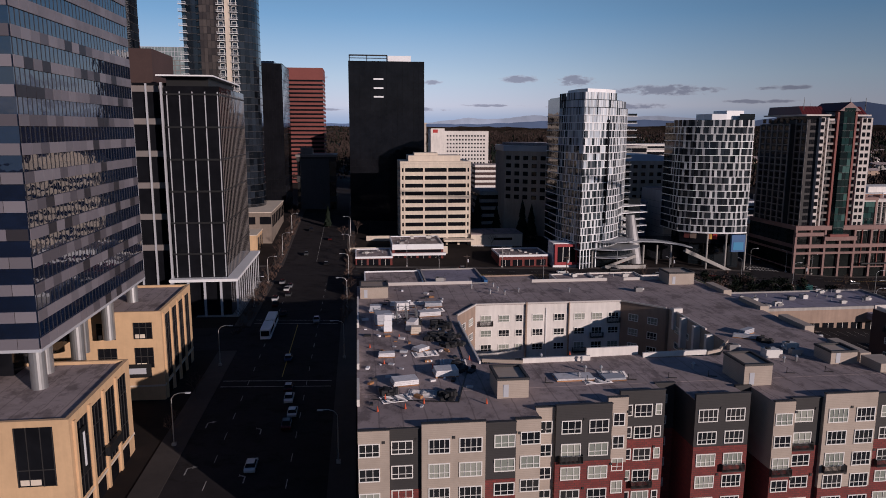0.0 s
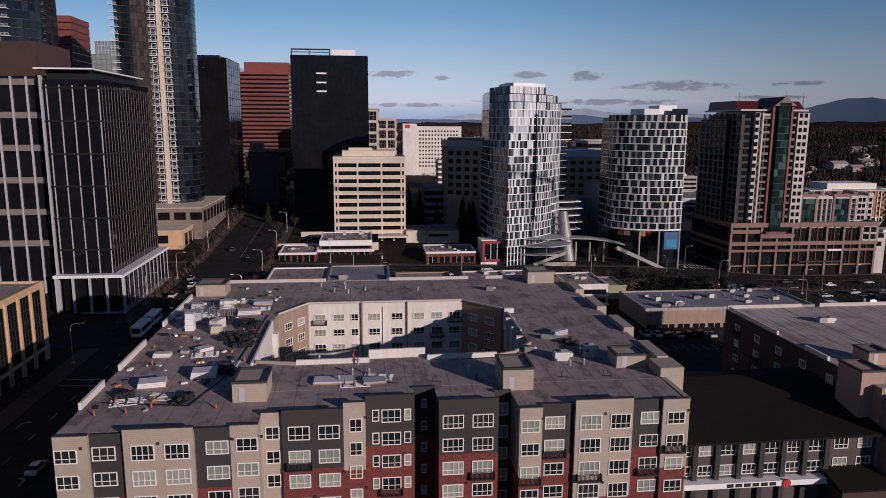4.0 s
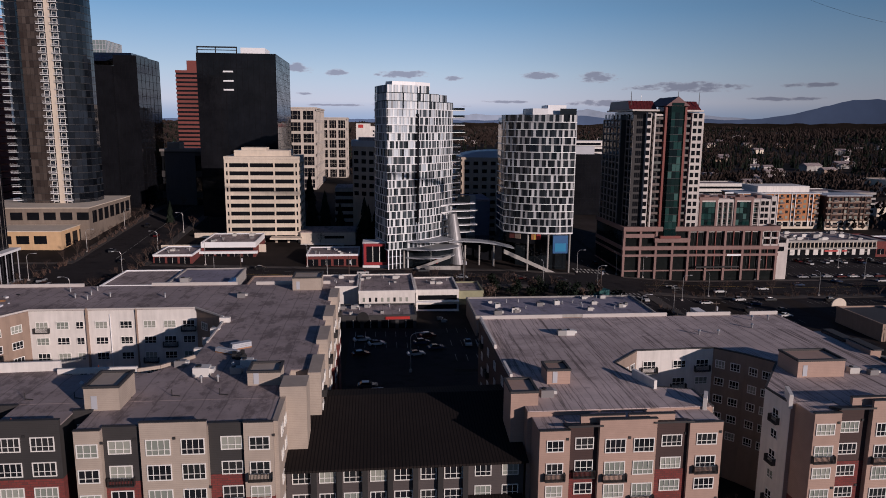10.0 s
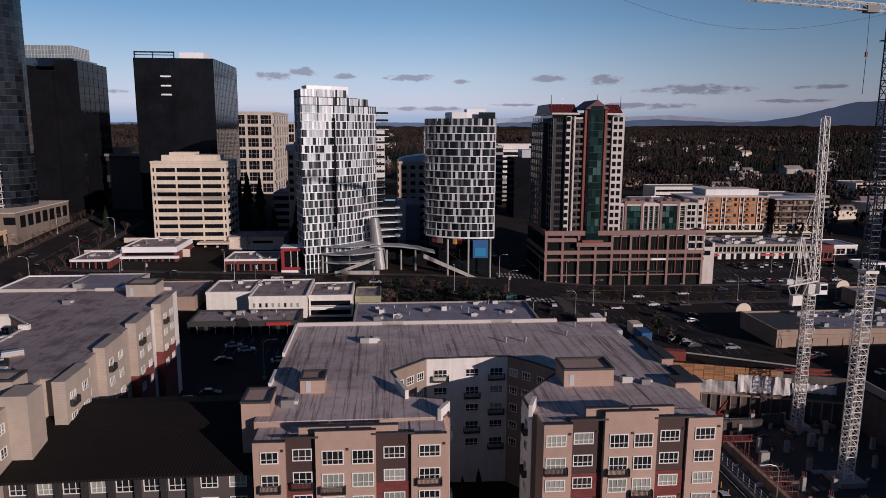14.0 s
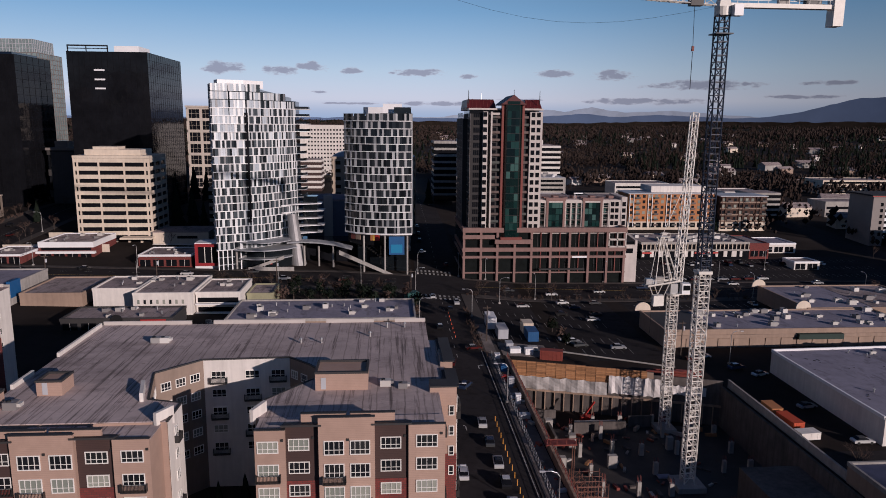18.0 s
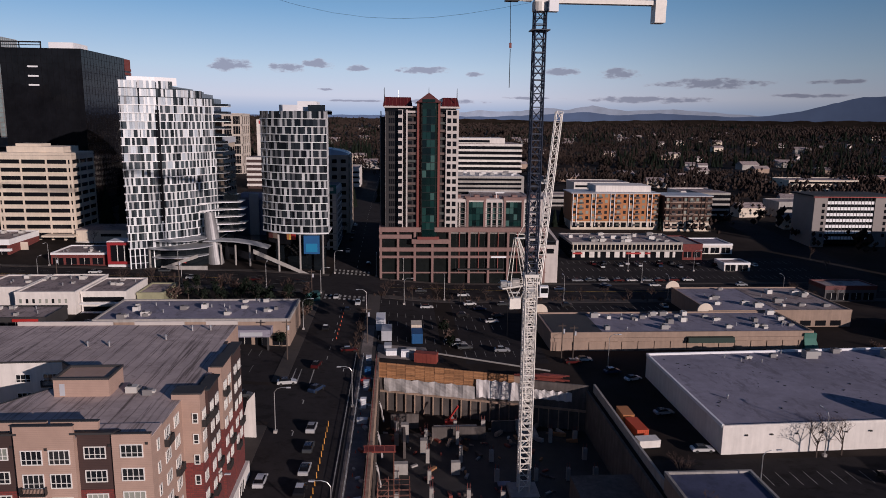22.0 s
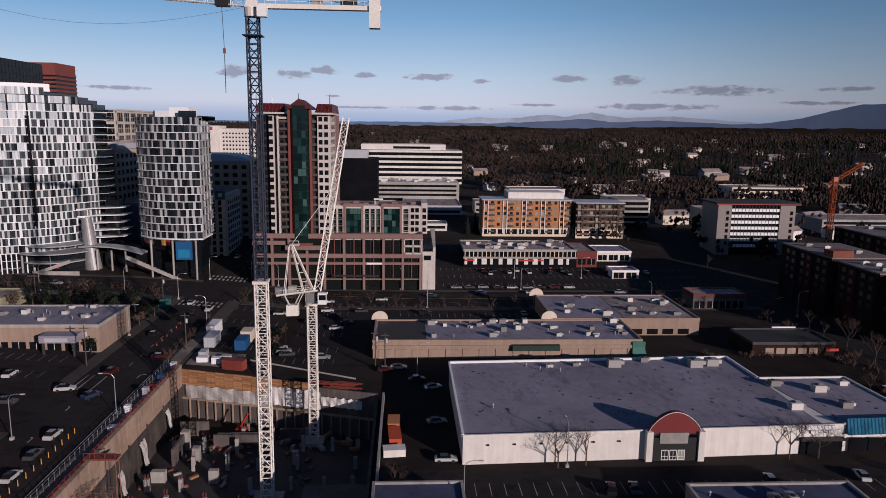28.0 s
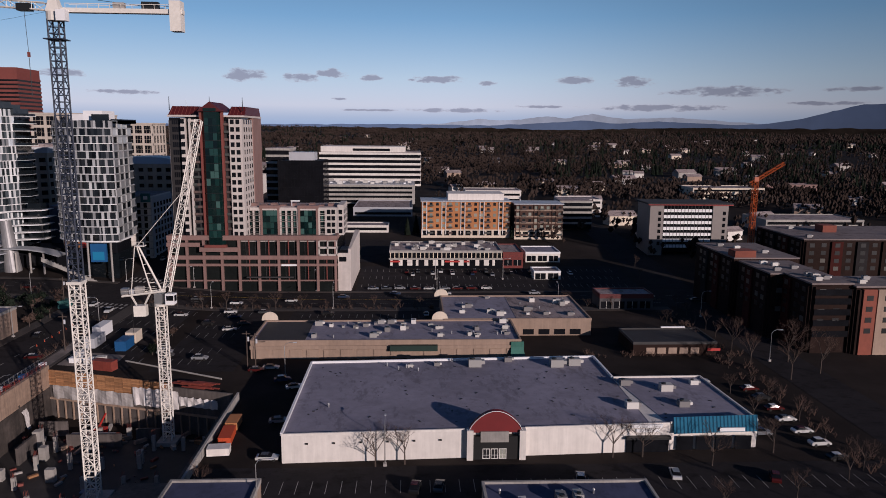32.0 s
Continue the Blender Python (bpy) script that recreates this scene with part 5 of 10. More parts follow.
def balcony_tower(x0, y0, x1, y1, z0, z1, label, fh=3.15, doors=True, spots=3):
    t = thing("apartment_tower", (x0 + x1) / 2, (y0 + y1) / 2, z0, label, "apartment tower")
    w, xm = x1 - x0, (x0 + x1) / 2
    # plan with a rounded east end
    plan = [(x0, y0 + 3), (x0 + 2, y0 + 1), (x0 + w * 0.2, y0 + 1), (x0 + w * 0.25, y0), (x1 - 9, y0)]
    plan += [(x1 - 9 + 9 * math.sin(a), y0 + 13 - 13 * math.cos(a)) for a in [math.pi / 2 * i / 7 for i in range(1, 8)]] + [(x1, y1), (x0, y1)]
    part("core", G().prism(plan, z0, z1), M_GLASS_GREY, t, "blue-grey glass curtain wall")
    n = int((z1 - z0) / fh)
    slab, rim = G(), [(xm + (x - xm) * 1.012, y0 + 10 + (y - y0 - 10) * 1.012) for x, y in plan]
    slab.prism(rim, 0, 0.14)
    sm = mesh("floor_slab", slab, M_SLAB)
    for k in range(1, n):
        part("floor_slab", sm, None, t, "", pose(0, 0, z0 + k * fh))
    lights = G()
    for (ax, ay), (bx, by) in zip(plan, plan[1:-1]):
        m = max(1, round(math.hypot(bx - ax, by - ay) / 2.4))
        d = Vector((bx - ax, by - ay, 0))
        m0 = turn(ax, ay, 0, math.degrees(math.atan2(d.y, d.x)))
        for i in range(m):
            for k in range(n):
                lights.box(d.length * i / m + 0.06, -0.05 - 0.02 * ((i * 7 + k * 3) % 3), z0 + k * fh + 0.2, d.length * (i + 1) / m - 0.06, 0.02, z0 + (k + 1) * fh - 0.06, m0)
    tagged(part("pane_field", lights, M_TOWERPANE, t), kind="stuff")
    cx = x0 + w * 0.63
    part("pier", G().box(cx - 1.1, y0 - 0.7, z0, cx + 1.1, y0 + 0.4, z1), M_CREAM, t, "cream stone pier between balconies")
    part("glazed_bay", G().box(x0 + w * 0.25, y0 - 0.4, z0, x0 + w * 0.5, y0 + 0.4, z1), M_RAIL, t, "grey-brown glazed bay")
    lights = G()
    for k in range(n):
        for i in range(5):
            xa = x0 + w * (0.25 + 0.05 * i)
            lights.box(xa + 0.05, y0 - 0.55, z0 + k * fh + 0.1, xa + w * 0.05 - 0.05, y0 - 0.38, z0 + (k + 1) * fh - 0.08)
    tagged(part("bay_pane_field", lights, M_BAYPANE, t), kind="stuff")
    bg = G().box(-1.75, -1.5, 0, 1.75, 0.3, 0.22)
    for i in range(9):
        bg.box(-1.75 + i * 0.4325, -1.5, 0.22, -1.71 + i * 0.4325, -1.44, 1.1)
    bg.box(-1.75, -1.5, 1.05, 1.75, -1.44, 1.12)
    bm = mesh("balcony", bg, M_WHITE)
    fm = mesh("door_frame", G().box(-1.15, -0.12, 0.2, -0.95, 0.02, 2.7).box(0.95, -0.12, 0.2, 1.15, 0.02, 2.7).box(-1.15, -0.12, 2.5, 1.15, 0.02, 2.7), M_FRAME)
    for k in range(n):
        for xx in (cx - 2.95, cx + 2.95, x0 + 1.0)[:spots]:
            m = pose(xx, y0 - 0.02, z0 + k * fh)
            b = part("balcony", bm, None, t, "", m)
            if xx > x0 + 3 and doors:
                part("door_frame", fm, None, b, "", m)
    return t


balcony_tower(-78, 341, -45.4, 358, 14, 121, "tall glass apartment tower with a cream balcony spine")
balcony_tower(-116, 276, -85, 300, 2, 128, "tall glass apartment tower with stacked white balconies", doors=False)
M_SANDGREY = material("grey_sandstone", (0.2, 0.16, 0.13), 0.85, vary=0.15, streak=0.1)
bp = thing("tower_podium", -60, 330, -1, "stepped cream stone podium with terraces and small trees", "podium")
for x0, y0, x1, y1, z0, z1, m in ((-86, 303, -43.2, 345, -2, 8.1, M_SAND), (-90, 322, -39, 375, -2, 15.6, M_SANDGREY)):
    part("podium_wall", G().box(x0, y0, z0, x1, y1, z1), m, bp)
    part("coping", G().box(x0 - 0.3, y0 - 0.3, z1, x1 + 0.3, y1 + 0.3, z1 + 0.35), M_CREAM, bp)
    k = 0
    for y in range(int(y0) + 4, int(y1) - 2, 7):
        part("window_bay", G().box(x1, y, z1 - 7, x1 + 0.15, y + 4.6, z1 - 1.6), M_GLASS_DARK, bp)
    for x in range(int(x0) + 4, int(x1) - 4, 7):
        part("window_bay", G().box(x, y0 - 0.15, z1 - 5.2, x + 5, y0, z1 - 1.8), M_GLASS_DARK, bp)

# ---- fin-clad office by the avenue ----
fn = thing("fin_office", -58, 228, -1.5, "black glass office with white vertical fins and roof line", "office building")
part("core", G().box(-53, 207, -2, -38, 251, 65), M_GLASS_DARK, fn)
part("core", G().box(-80, 210, -2, -53, 251, 66), M_GLASS_DARK, fn)
part("roof_edge", G().box(-54.5, 205.3, 67.6, -39.2, 250, 68.0), M_WHITE, fn, "thin white roof canopy")
part("roof_wall", G().box(-52.5, 208.5, 65, -41, 249, 67.4), M_BLACK, fn)
part("penthouse", G().box(-78, 216, 66, -58, 240, 76), M_BROWNSID, fn, "dark roof plant room")
fe_ = mesh("fin", G().box(-0.06, -0.07, 10.4, 0.06, 0, 63.5), M_FINBAND)
fz = mesh("fin", G().box(-0.13, -0.22, 10.4, 0.13, 0, 63.5), M_GREYPAN)
fl = mesh("fin", G().box(-0.24, -0.5, 4.0, 0.24, 0, 65.8), M_GREYPAN)
for i in range(5):
    part("fin", fz, None, fn, "", pose(-52.2 + i * 3.45, 207, 0))
for i in range(18):
    part("fin", fe_, None, fn, "", turn(-38, 208.2 + i * 2.45, 0, 90))
for i in range(7):
    part("fin", fl, None, fn, "", pose(-79 + i * 4.1, 209.9, 0))
for k in range(6):
    part("floor_line", G().box(-53.1, 206.7, 17 + k * 9.1, -37.95, 251.1, 17.5 + k * 9.1), M_BLACK, fn)
    part("floor_band", G().box(-80, 209.6, 18 + k * 9.1, -53.6, 210, 19.7 + k * 9.1), M_FINBAND, fn, "pale grey floor band")
part("edge_pier", G().box(-53.9, 206.5, -2, -53.4, 207.6, 66), M_GREYPAN, fn)
part("canopy", G().box(-54, 204.2, 9.4, -34.8, 252.5, 10.2), M_WHITE, fn, "white canopy line")
part("base_glass", G().box(-52, 206, -2, -37, 251.5, 9.4), M_GLASS_DARK, fn)
for i in range(5):
    part("base_pier", G().box(-53.8 + i * 4.6, 204.6, -2, -53.2 + i * 4.6, 205.2, 9.4), M_GREYPAN, fn)
for i in range(12):
    part("base_pier", G().box(-35.5, 207 + i * 4, -2, -35.3, 207.3 + i * 4, 9.4), M_GREYPAN, fn)
part("base_edge", G().box(-54, 204, -2.6, -34.6, 252.6, -1.0), M_CONC, fn)

# ---- banded glass office over the sandstone shop podium ----
lo = thing("glass_office", -68, 130, 14, "blue glass office tower with pale spandrel bands on round columns", "office tower")
part("core", G().box(-92, 104.6, 21.6, -46.4, 156, 93), M_GLASS_BLUE, lo)
fh = 4.05
MULL, HIGH = G(), G()
panel = mesh("spandrel_panel", G().box(-1.45, -0.12, 0, 1.45, 0, 1.65), picked("grey_spandrel", ((0.16, 0.145, 0.165), (0.13, 0.12, 0.135), (0.19, 0.175, 0.195), (0.03, 0.027, 0.032), (0.15, 0.138, 0.155), (0.09, 0.082, 0.095)), 0.45))
for k in range(18):
    z = 21.2 + k * fh
    for i in range(17):
        if k > 11:
            HIGH.box(-1.45, -0.12, 0, 1.45, 0, 1.65, turn(-46.3, 106.1 + i * 3, z, 90))
            continue
        part("spandrel_panel", panel, None, lo, "", turn(-46.3, 106.1 + i * 3, z, 90))
    for i in range(3):
        part("spandrel_panel", panel, None, lo, "", turn(-47.9 - i * 3, 104.5, z, 0))
    for i in range(34):
        MULL.box(-46.38, 105 + i * 1.5, z + 1.65, -46.34, 105.08 + i * 1.5, z + fh)
tagged(part("spandrel_field", HIGH, material("upper_spandrel", (0.15, 0.138, 0.155), 0.5, vary=0.3, grain=0.3), lo), kind="stuff")
tagged(part("mullion_field", MULL, M_RAIL, lo), kind="stuff")
part("band", G().box(-92, 104.5, 21.0, -55.5, 104.6, 93), M_GREYPAN, lo)
part("soffit", G().box(-92, 104.5, 20.7, -46.2, 156, 21.2), M_GREYPAN, lo)
for x, y in ((-47.6, 106), (-49.5, 113), (-47.6, 121), (-49.5, 128), (-47.6, 136), (-47.6, 151), (-58, 106)):
    part("column", G().tube((x, y, 13.2), (x, y, 20.9), 1.15, 1.15, 20), M_STEEL, lo, "round pale metal column")
part("lobby", G().box(-90, 112, 13.6, -54, 154, 20.8), M_GLASS_DARK, lo)


def arcade(x0, y0, x1, y1, z0, z1, label):
    """Sandstone shop block with tall dark windows."""
    t = thing("sandstone_shops", (x0 + x1) / 2, (y0 + y1) / 2, z0, label, "shop building")
    part("wall", G().box(x0, y0, z0 - 1, x1, y1, z1 - 0.6), M_SAND, t)
    part("roof", G().box(x0 + 0.6, y0 + 0.6, z1 - 0.6, x1 - 0.6, y1 - 0.6, z1 - 0.5), M_ROOF, t)
    for a in ((x0, y0, x1, y0 + 0.6), (x0, y1 - 0.6, x1, y1), (x0, y0 + 0.6, x0 + 0.6, y1 - 0.6), (x1 - 0.6, y0 + 0.6, x1, y1 - 0.6)):
        part("parapet", G().box(a[0], a[1], z1 - 0.6, a[2], a[3], z1), M_SAND, t)
    n = max(2, int((y1 - y0) / 6))
    for i in range(n):
        y = y0 + 2 + (y1 - y0 - 3) * i / n
        w = part("shop_window", G().box(x1 - 0.1, y, z0 + 4.2, x1 + 0.02, y + 4.0, z1 - 1.5), M_GLASS_DARK, t)
        for q in (0.0, 1.28, 2.62, 3.88):
            part("glazing_bar", G().box(x1, y + q, z0 + 4.2, x1 + 0.1, y + q + 0.12, z1 - 1.5), M_RAIL, w)
        for z in (z0 + 7, z1 - 4.6):
            part("glazing_bar", G().box(x1, y, z, x1 + 0.09, y + 4.0, z + 0.14), M_RAIL, w)
        part("pilaster", G().box(x1, y - 0.9, z0 - 1, x1 + 0.3, y - 0.2, z1 - 0.7), M_SAND, t)
        part("shop_front", G().box(x1 - 0.1, y, z0, x1 + 0.03, y + 3.8, z0 + 3.2), M_GLASS_DARK, t)
    part("string_course", G().box(x0 - 0.1, y0 - 0.12, z0 + 3.4, x1 + 0.12, y1 + 0.12, z0 + 3.75), M_CREAM, t)
    for i in range(2):
        for za, zb_ in ((z0 + 7.5, z1 - 0.9),) if z1 < 16 else ((z0 + 7.4, z0 + 11.6), (z0 + 13.4, z0 + 16.8)):
            x = x1 - 7.0 - 8.6 * i if z1 < 16 else x1 - 5.4 - 7 * i
            wide = 4.9 if z1 < 16 else 3.6
            w = part("shop_window", G().box(x, y0 - 0.03, za, x + wide, y0 + 0.1, zb_), M_GLASS_DARK, t)
            for q in (0.0, 0.3, 0.66, 0.97):
                part("glazing_bar", G().box(x + wide * q, y0 - 0.1, za, x + wide * q + 0.12, y0, zb_), M_RAIL, w)
            part("glazing_bar", G().box(x, y0 - 0.09, za + 2.3, x + wide, y0, za + 2.44), M_RAIL, w)
            part("blind", G().box(x + 0.3, y0 - 0.06, za + 0.2, x + wide * 0.6, y0 - 0.02, za + 1.0), M_CREAM, w, "pale low display panel")
    return t


a1 = arcade(-96, 92, -38.2, 117, -1.6, 15.2, "sandstone shop podium with tall windows and a roof terrace")
part("banner", G().box(-37.9, 94.4, 6.2, -37.7, 96.2, 12.6), M_BLACK, a1, "black vertical banner with a pale lettering bar")
part("lettering_bar", G().box(-37.69, 95, 7, -37.65, 95.6, 12), M_WHITE, a1)
part("sign", G().box(-37.9, 103, 4.6, -37.2, 109, 6.0), M_BLACK, a1, "black shop sign")
a2 = arcade(-62, 140, -39, 165, -1.6, 17.4, "sandstone three-storey shop building with a flat roof")
part("sign", G().box(-47.2, 139.8, 3.8, -41.4, 139.98, 6.6), M_BLACK, a2, "dark shop sign with pale lettering bars")
part("lettering_bar", G().box(-46.4, 139.7, 4.6, -42.4, 139.79, 5.8), M_GREYPAN, a2)

# ---- twin checkered glass towers ----
CHECK = random.Random(7)
M_CHECK = picked("white_wall_panel", ((0.45, 0.46, 0.475), (0.36, 0.37, 0.38), (0.6, 0.61, 0.62), (0.28, 0.285, 0.3)), 0.35)
M_CHECKG = picked("grey_wall_panel", ((0.2, 0.21, 0.23), (0.1, 0.105, 0.115), (0.28, 0.29, 0.31)), 0.35)
M_GLASS_T = facade_glass("tower_glass", (0.008, 0.011, 0.014), 0.05, ior=1.7, spec=0.5)
M_TSLAB = material("pale_grey_slab", (0.34, 0.35, 0.37), 0.5, vary=0.1)


M_FIELD = {True: by_piece("white_panel_field", (0.38, 0.4, 0.42), (0.74, 0.76, 0.77), 0.3), False: by_piece("grey_panel_field", (0.07, 0.075, 0.085), (0.3, 0.31, 0.33), 0.35)}
M_PANES_T = by_piece("tower_panes", (0.003, 0.0045, 0.007), (0.03, 0.036, 0.043), 0.06)
M_PANES_T.node_tree.nodes["Principled BSDF"].inputs["IOR"].default_value = 1.42
M_FIELD_GREY = by_piece("pale_grey_panel_field", (0.2, 0.205, 0.215), (0.5, 0.51, 0.52), 0.35)
M_PANES_W = by_piece("grey_blue_tower_panes", (0.006, 0.009, 0.012), (0.075, 0.092, 0.105), 0.06)
# Pale pane colour that stands in for the bright sky mirrored up high.
M_PALE_T = by_piece("pale_sky_tint_glass", (0.36, 0.41, 0.46), (0.62, 0.67, 0.71), 0.12)


def checkered(plan, zb, tops, fh, label, shade, rhythm, limit=200, framed=()):
    """A tower of glass with white and grey panels staggered floor by floor. plan: points from west to east along the front; tops: roof height at each."""
    cx, cy = sum(p[0] for p in plan) / len(plan), max(p[1] for p in plan)
    t = thing("glass_tower", cx, cy, zb, label, "apartment tower")
    back = cy + (12 if not framed else 0.6)
    ring = list(plan) + [(plan[-1][0], back), (plan[0][0], back)]
    zt = min(tops)
    part("core", G().prism(ring, zb, zt), M_GLASS_T, t, "dark blue-grey glazing")
    for (p, q), (a, b) in zip(zip(plan, plan[1:]), zip(tops, tops[1:])):
        if max(a, b) > zt + 1:
            part("core", G().prism([p, q, (q[0], back), (p[0], back)], zt + 0.01, min(a, b)), M_GLASS_T, t)
    n = math.ceil((max(tops) - zb) / fh)
    made = 0
    rest, panes, pale = {True: G(), False: G()}, G(), G()
    for k in range(n):
        z = zb + k * fh
        if z < zt - 1:
            part("floor_slab", G().prism([(cx + (x - cx) * 1.022, cy + (y - cy) * 1.022 - 0.12) for x, y in ring], z - 0.12, z + 0.14), M_WHITE, t)
        for s, (p, q) in enumerate(zip(plan, plan[1:])):
            top = min(tops[s], tops[s + 1])
            if z + fh > top + 2.4:
                continue
            d = Vector((q[0] - p[0], q[1] - p[1], 0))
            m0 = turn(p[0], p[1], z, math.degrees(math.atan2(d.y, d.x)))
            a = CHECK.choice((0.0, 0.3, 0.6))
            if s in framed:
                for c in range(2):
                    u0, u1 = d.length * c / 2, d.length * (c + 1) / 2
                    for b in ((u0, 0.0, u0 + 0.55, fh), (u0, fh - 0.3, u1, fh), (u0, 0.0, u1, 0.2)):
                        rest[True].box(b[0], -0.45, b[1], b[2], 0.02, b[3], m0)
                    (panes if (c + k + s) % 2 else pale if k > n - 5 else rest[False]).box(u0 + 0.55, -0.1, 0.2, u1, 0.02, fh - 0.3, m0)
                continue
            # Pale panes grow frequent upward: the mirrored sky is put into their colour.
            high = min(1.0, max(0.0, (z - zb) / (zt - zb) - 0.4) * 2.0) * ((0.5 if 0 < s < 4 else 0.12) if cx < 120 else 0.0)
            lead = CHECK.random() < 0.5
            while a < d.length - 0.3:
                w = min(CHECK.choice(rhythm[0]), d.length - a)
                white = CHECK.random() < shade[s]
                if not lead:
                    key = ("panel", round(w, 1), white)
                    if made < limit and zb + 14 < z < zb + 40:
                        if key not in WINDOWS:
                            WINDOWS[key] = mesh("wall_panel", G().box(0, -0.2, 0.15, round(w, 1), 0.02, fh - 0.12), M_CHECK if white else M_CHECKG)
                        part("wall_panel", WINDOWS[key], None, t, "", m0 @ pose(a, 0, 0))
                        made += 1
                    else:
                        rest[white].box(a, -0.2, 0.15, a + w, 0.02, fh - 0.12, m0)
                    a += w
                lead = False
                u = min(CHECK.choice(rhythm[1]), d.length - a)
                glass = pale if CHECK.random() < high * 2 else panes
                for q in range(max(1, round(u / 1.1))):
                    v = u / max(1, round(u / 1.1))
                    if v > 0.15:
                        glass.box(a + v * q + 0.03, -0.08, 0.14, a + v * (q + 1) - 0.03, 0.02, fh - 0.12, m0)
                a += max(u, 0.1)
    for white, g in rest.items():
        if g.v:
            tagged(part("panel_field", g, M_FIELD_GREY if white and framed else M_FIELD[white], t), kind="stuff")
    tagged(part("pane_field", panes, M_PANES_W if cx < 120 else M_PANES_T, t), kind="stuff")
    if pale.v:
        tagged(part("pale_pane_field", pale, M_PALE_T, t), kind="stuff")
    return t


P1 = [(87.6, 299), (88.4, 292.4), (92.4, 279.2), (98.4, 281.8), (104.3, 284.7), (109.4, 289.0), (113.8, 294.3), (117.6, 299.9), (120.9, 305.6)]
g1 = checkered(P1, 3.5, [66.5, 67.2, 67.5, 67.5, 67.2, 66.6, 65.6, 64.4, 62.6], 3.1, "slab-like glass apartment tower with white and grey staggered panels", (0.6, 0.5, 0.92, 0.92, 0.85, 0.85, 0.85, 0.85), ((0.6, 0.8, 1.0), (0.7, 1.0, 1.4, 1.9)), 80)
part("penthouse", G().prism([(92, 287), (94.4, 282.4), (103.6, 286.4), (110, 292.6), (104, 302), (92, 302)], 67, 70.0), M_WHITE, g1, "white rooftop screen")
part("lower_face", G().prism([(92.4, 279.3), (98.4, 281.9), (104.2, 284.8), (104.2, 292), (92, 292)], -6, 3.5), M_GLASS_T, g1)
# No recess is cut: a dark strip carries the shade of the step.
part("shadow_joint", G().box(-0.5, -0.5, 14, 0.9, 0.6, 57.5, turn(104.1, 284.6, 0, 30)), M_GLASS_DARK, g1, "dark strip for the shaded joint between two glass skins")
for i in range(6):
    f = i / 5
    part("white_fin", G().box(0, -0.25, -5.8, 0.4, 0.1, 3.5, turn(92.4 + 8.0 * f, 279.2 + 3.6 * f, 0, 24)), M_WHITE, g1)
for z in (-2.6, 0.4):
    part("floor_slab", G().prism([(92.3, 279.0), (98.4, 281.6), (98.4, 283), (92.3, 283)], z, z + 0.25), M_TSLAB, g1)
for k in range(18):
    z = 6.6 + k * 3.1
    long = 126.4 if k > 12 else 124.6
    part("balcony_slab", G().prism([(120.2, 304.4), (long - 1.2, 305.2), (long, 307.2), (long, 313), (118, 313)], z, z + 0.22), M_WHITE if k > 12 else M_TSLAB, g1, "pale balcony slab")
    part("balcony_glass", G().prism([(121, 305.1), (long - 1.2, 305.4), (long - 0.2, 307.4), (long - 0.3, 313), (long - 0.4, 313), (long - 0.3, 307.5), (long - 1.25, 305.5), (121, 305.2)], z + 0.22, z + 1.2), M_GLASS_T, g1)
for k in range(5):
    part("terrace_slab", G().prism([(112, 294), (120, 299.5), (131 + (k % 2), 304), (131 + (k % 2), 312), (118, 312)], 6.6 + k * 3.1 + 0.3, 6.6 + k * 3.1 + 0.6), M_WHITE, g1, "white terrace slab")
    part("terrace_glass", G().box(123, 305.5, 6.6 + k * 3.1 + 0.6, 129, 312, 6.6 + k * 3.1 + 3.4), M_GLASS_T, g1)
P2 = [(141.8, 303), (142.0, 294), (146, 289.8), (151, 286.8), (157, 285.0), (163, 284.4), (169.4, 285.4), (168.6, 297), (167, 311)]
g2 = checkered(P2, 9.0, [56.6, 56.8, 57.2, 57.6, 57.8, 58, 58.4, 58.4, 58], 3.05, "checkered glass apartment tower with white and grey panels", (0.5, 0.6, 0.8, 0.85, 0.85, 0.85, 0.9, 0.9), ((0.8, 1.0, 1.1), (1.1, 1.6, 2.2, 2.8)), 80, (6, 7))
part("penthouse", G().prism([(150, 292), (152, 288.5), (158, 287.4), (158, 299), (150, 299)], 57.5, 60.2), M_WHITE, g2, "white rooftop screen")
part("penthouse", G().prism([(158, 287.4), (165.6, 287.2), (165.6, 299), (158, 299)], 57.5, 61.6), M_WHITE, g2)
part("screen", G().box(162.4, 284.5, 58, 169.2, 284.7, 60.2), M_GLASS_T, g2)

# base of the twin towers
pl = thing("shop_podium", 128, 292, -5, "glass shop podium with ramps and curved pale canopies", "shop podium")
part("glass_hall", G().prism([(94, 284), (112, 284), (122, 292), (122, 305), (92, 305)], -6, 3.5), M_GLASS_T, pl)
part("glass_hall", G().prism([(147, 292), (157, 288), (168, 287.5), (167, 304), (144, 304)], -9, 8.9), M_GLASS_T, pl)
part("glass_hall", G().box(122, 298, -8, 146, 312, 4), M_GLASS_DARK, pl)
for z0, r, z1 in ((-0.6, 13, -0.2), (3.2, 15, 3.6), (6.0, 12.5, 6.3)):
    arc = [(108 + r * math.cos(a), 292 + r * 0.95 * math.sin(a)) for a in [math.radians(200 + 9 * i) for i in range(17)]]
    part("canopy", G().prism(arc + [(118, 297), (98, 297)], z0, z1), M_TSLAB, pl, "curved pale canopy")
g = G()
pts = [(118, 289, 5.0), (124, 288.6, 5.4), (131, 288, 5.2), (138, 286.8, 4.4), (145, 284.6, 3.0)]
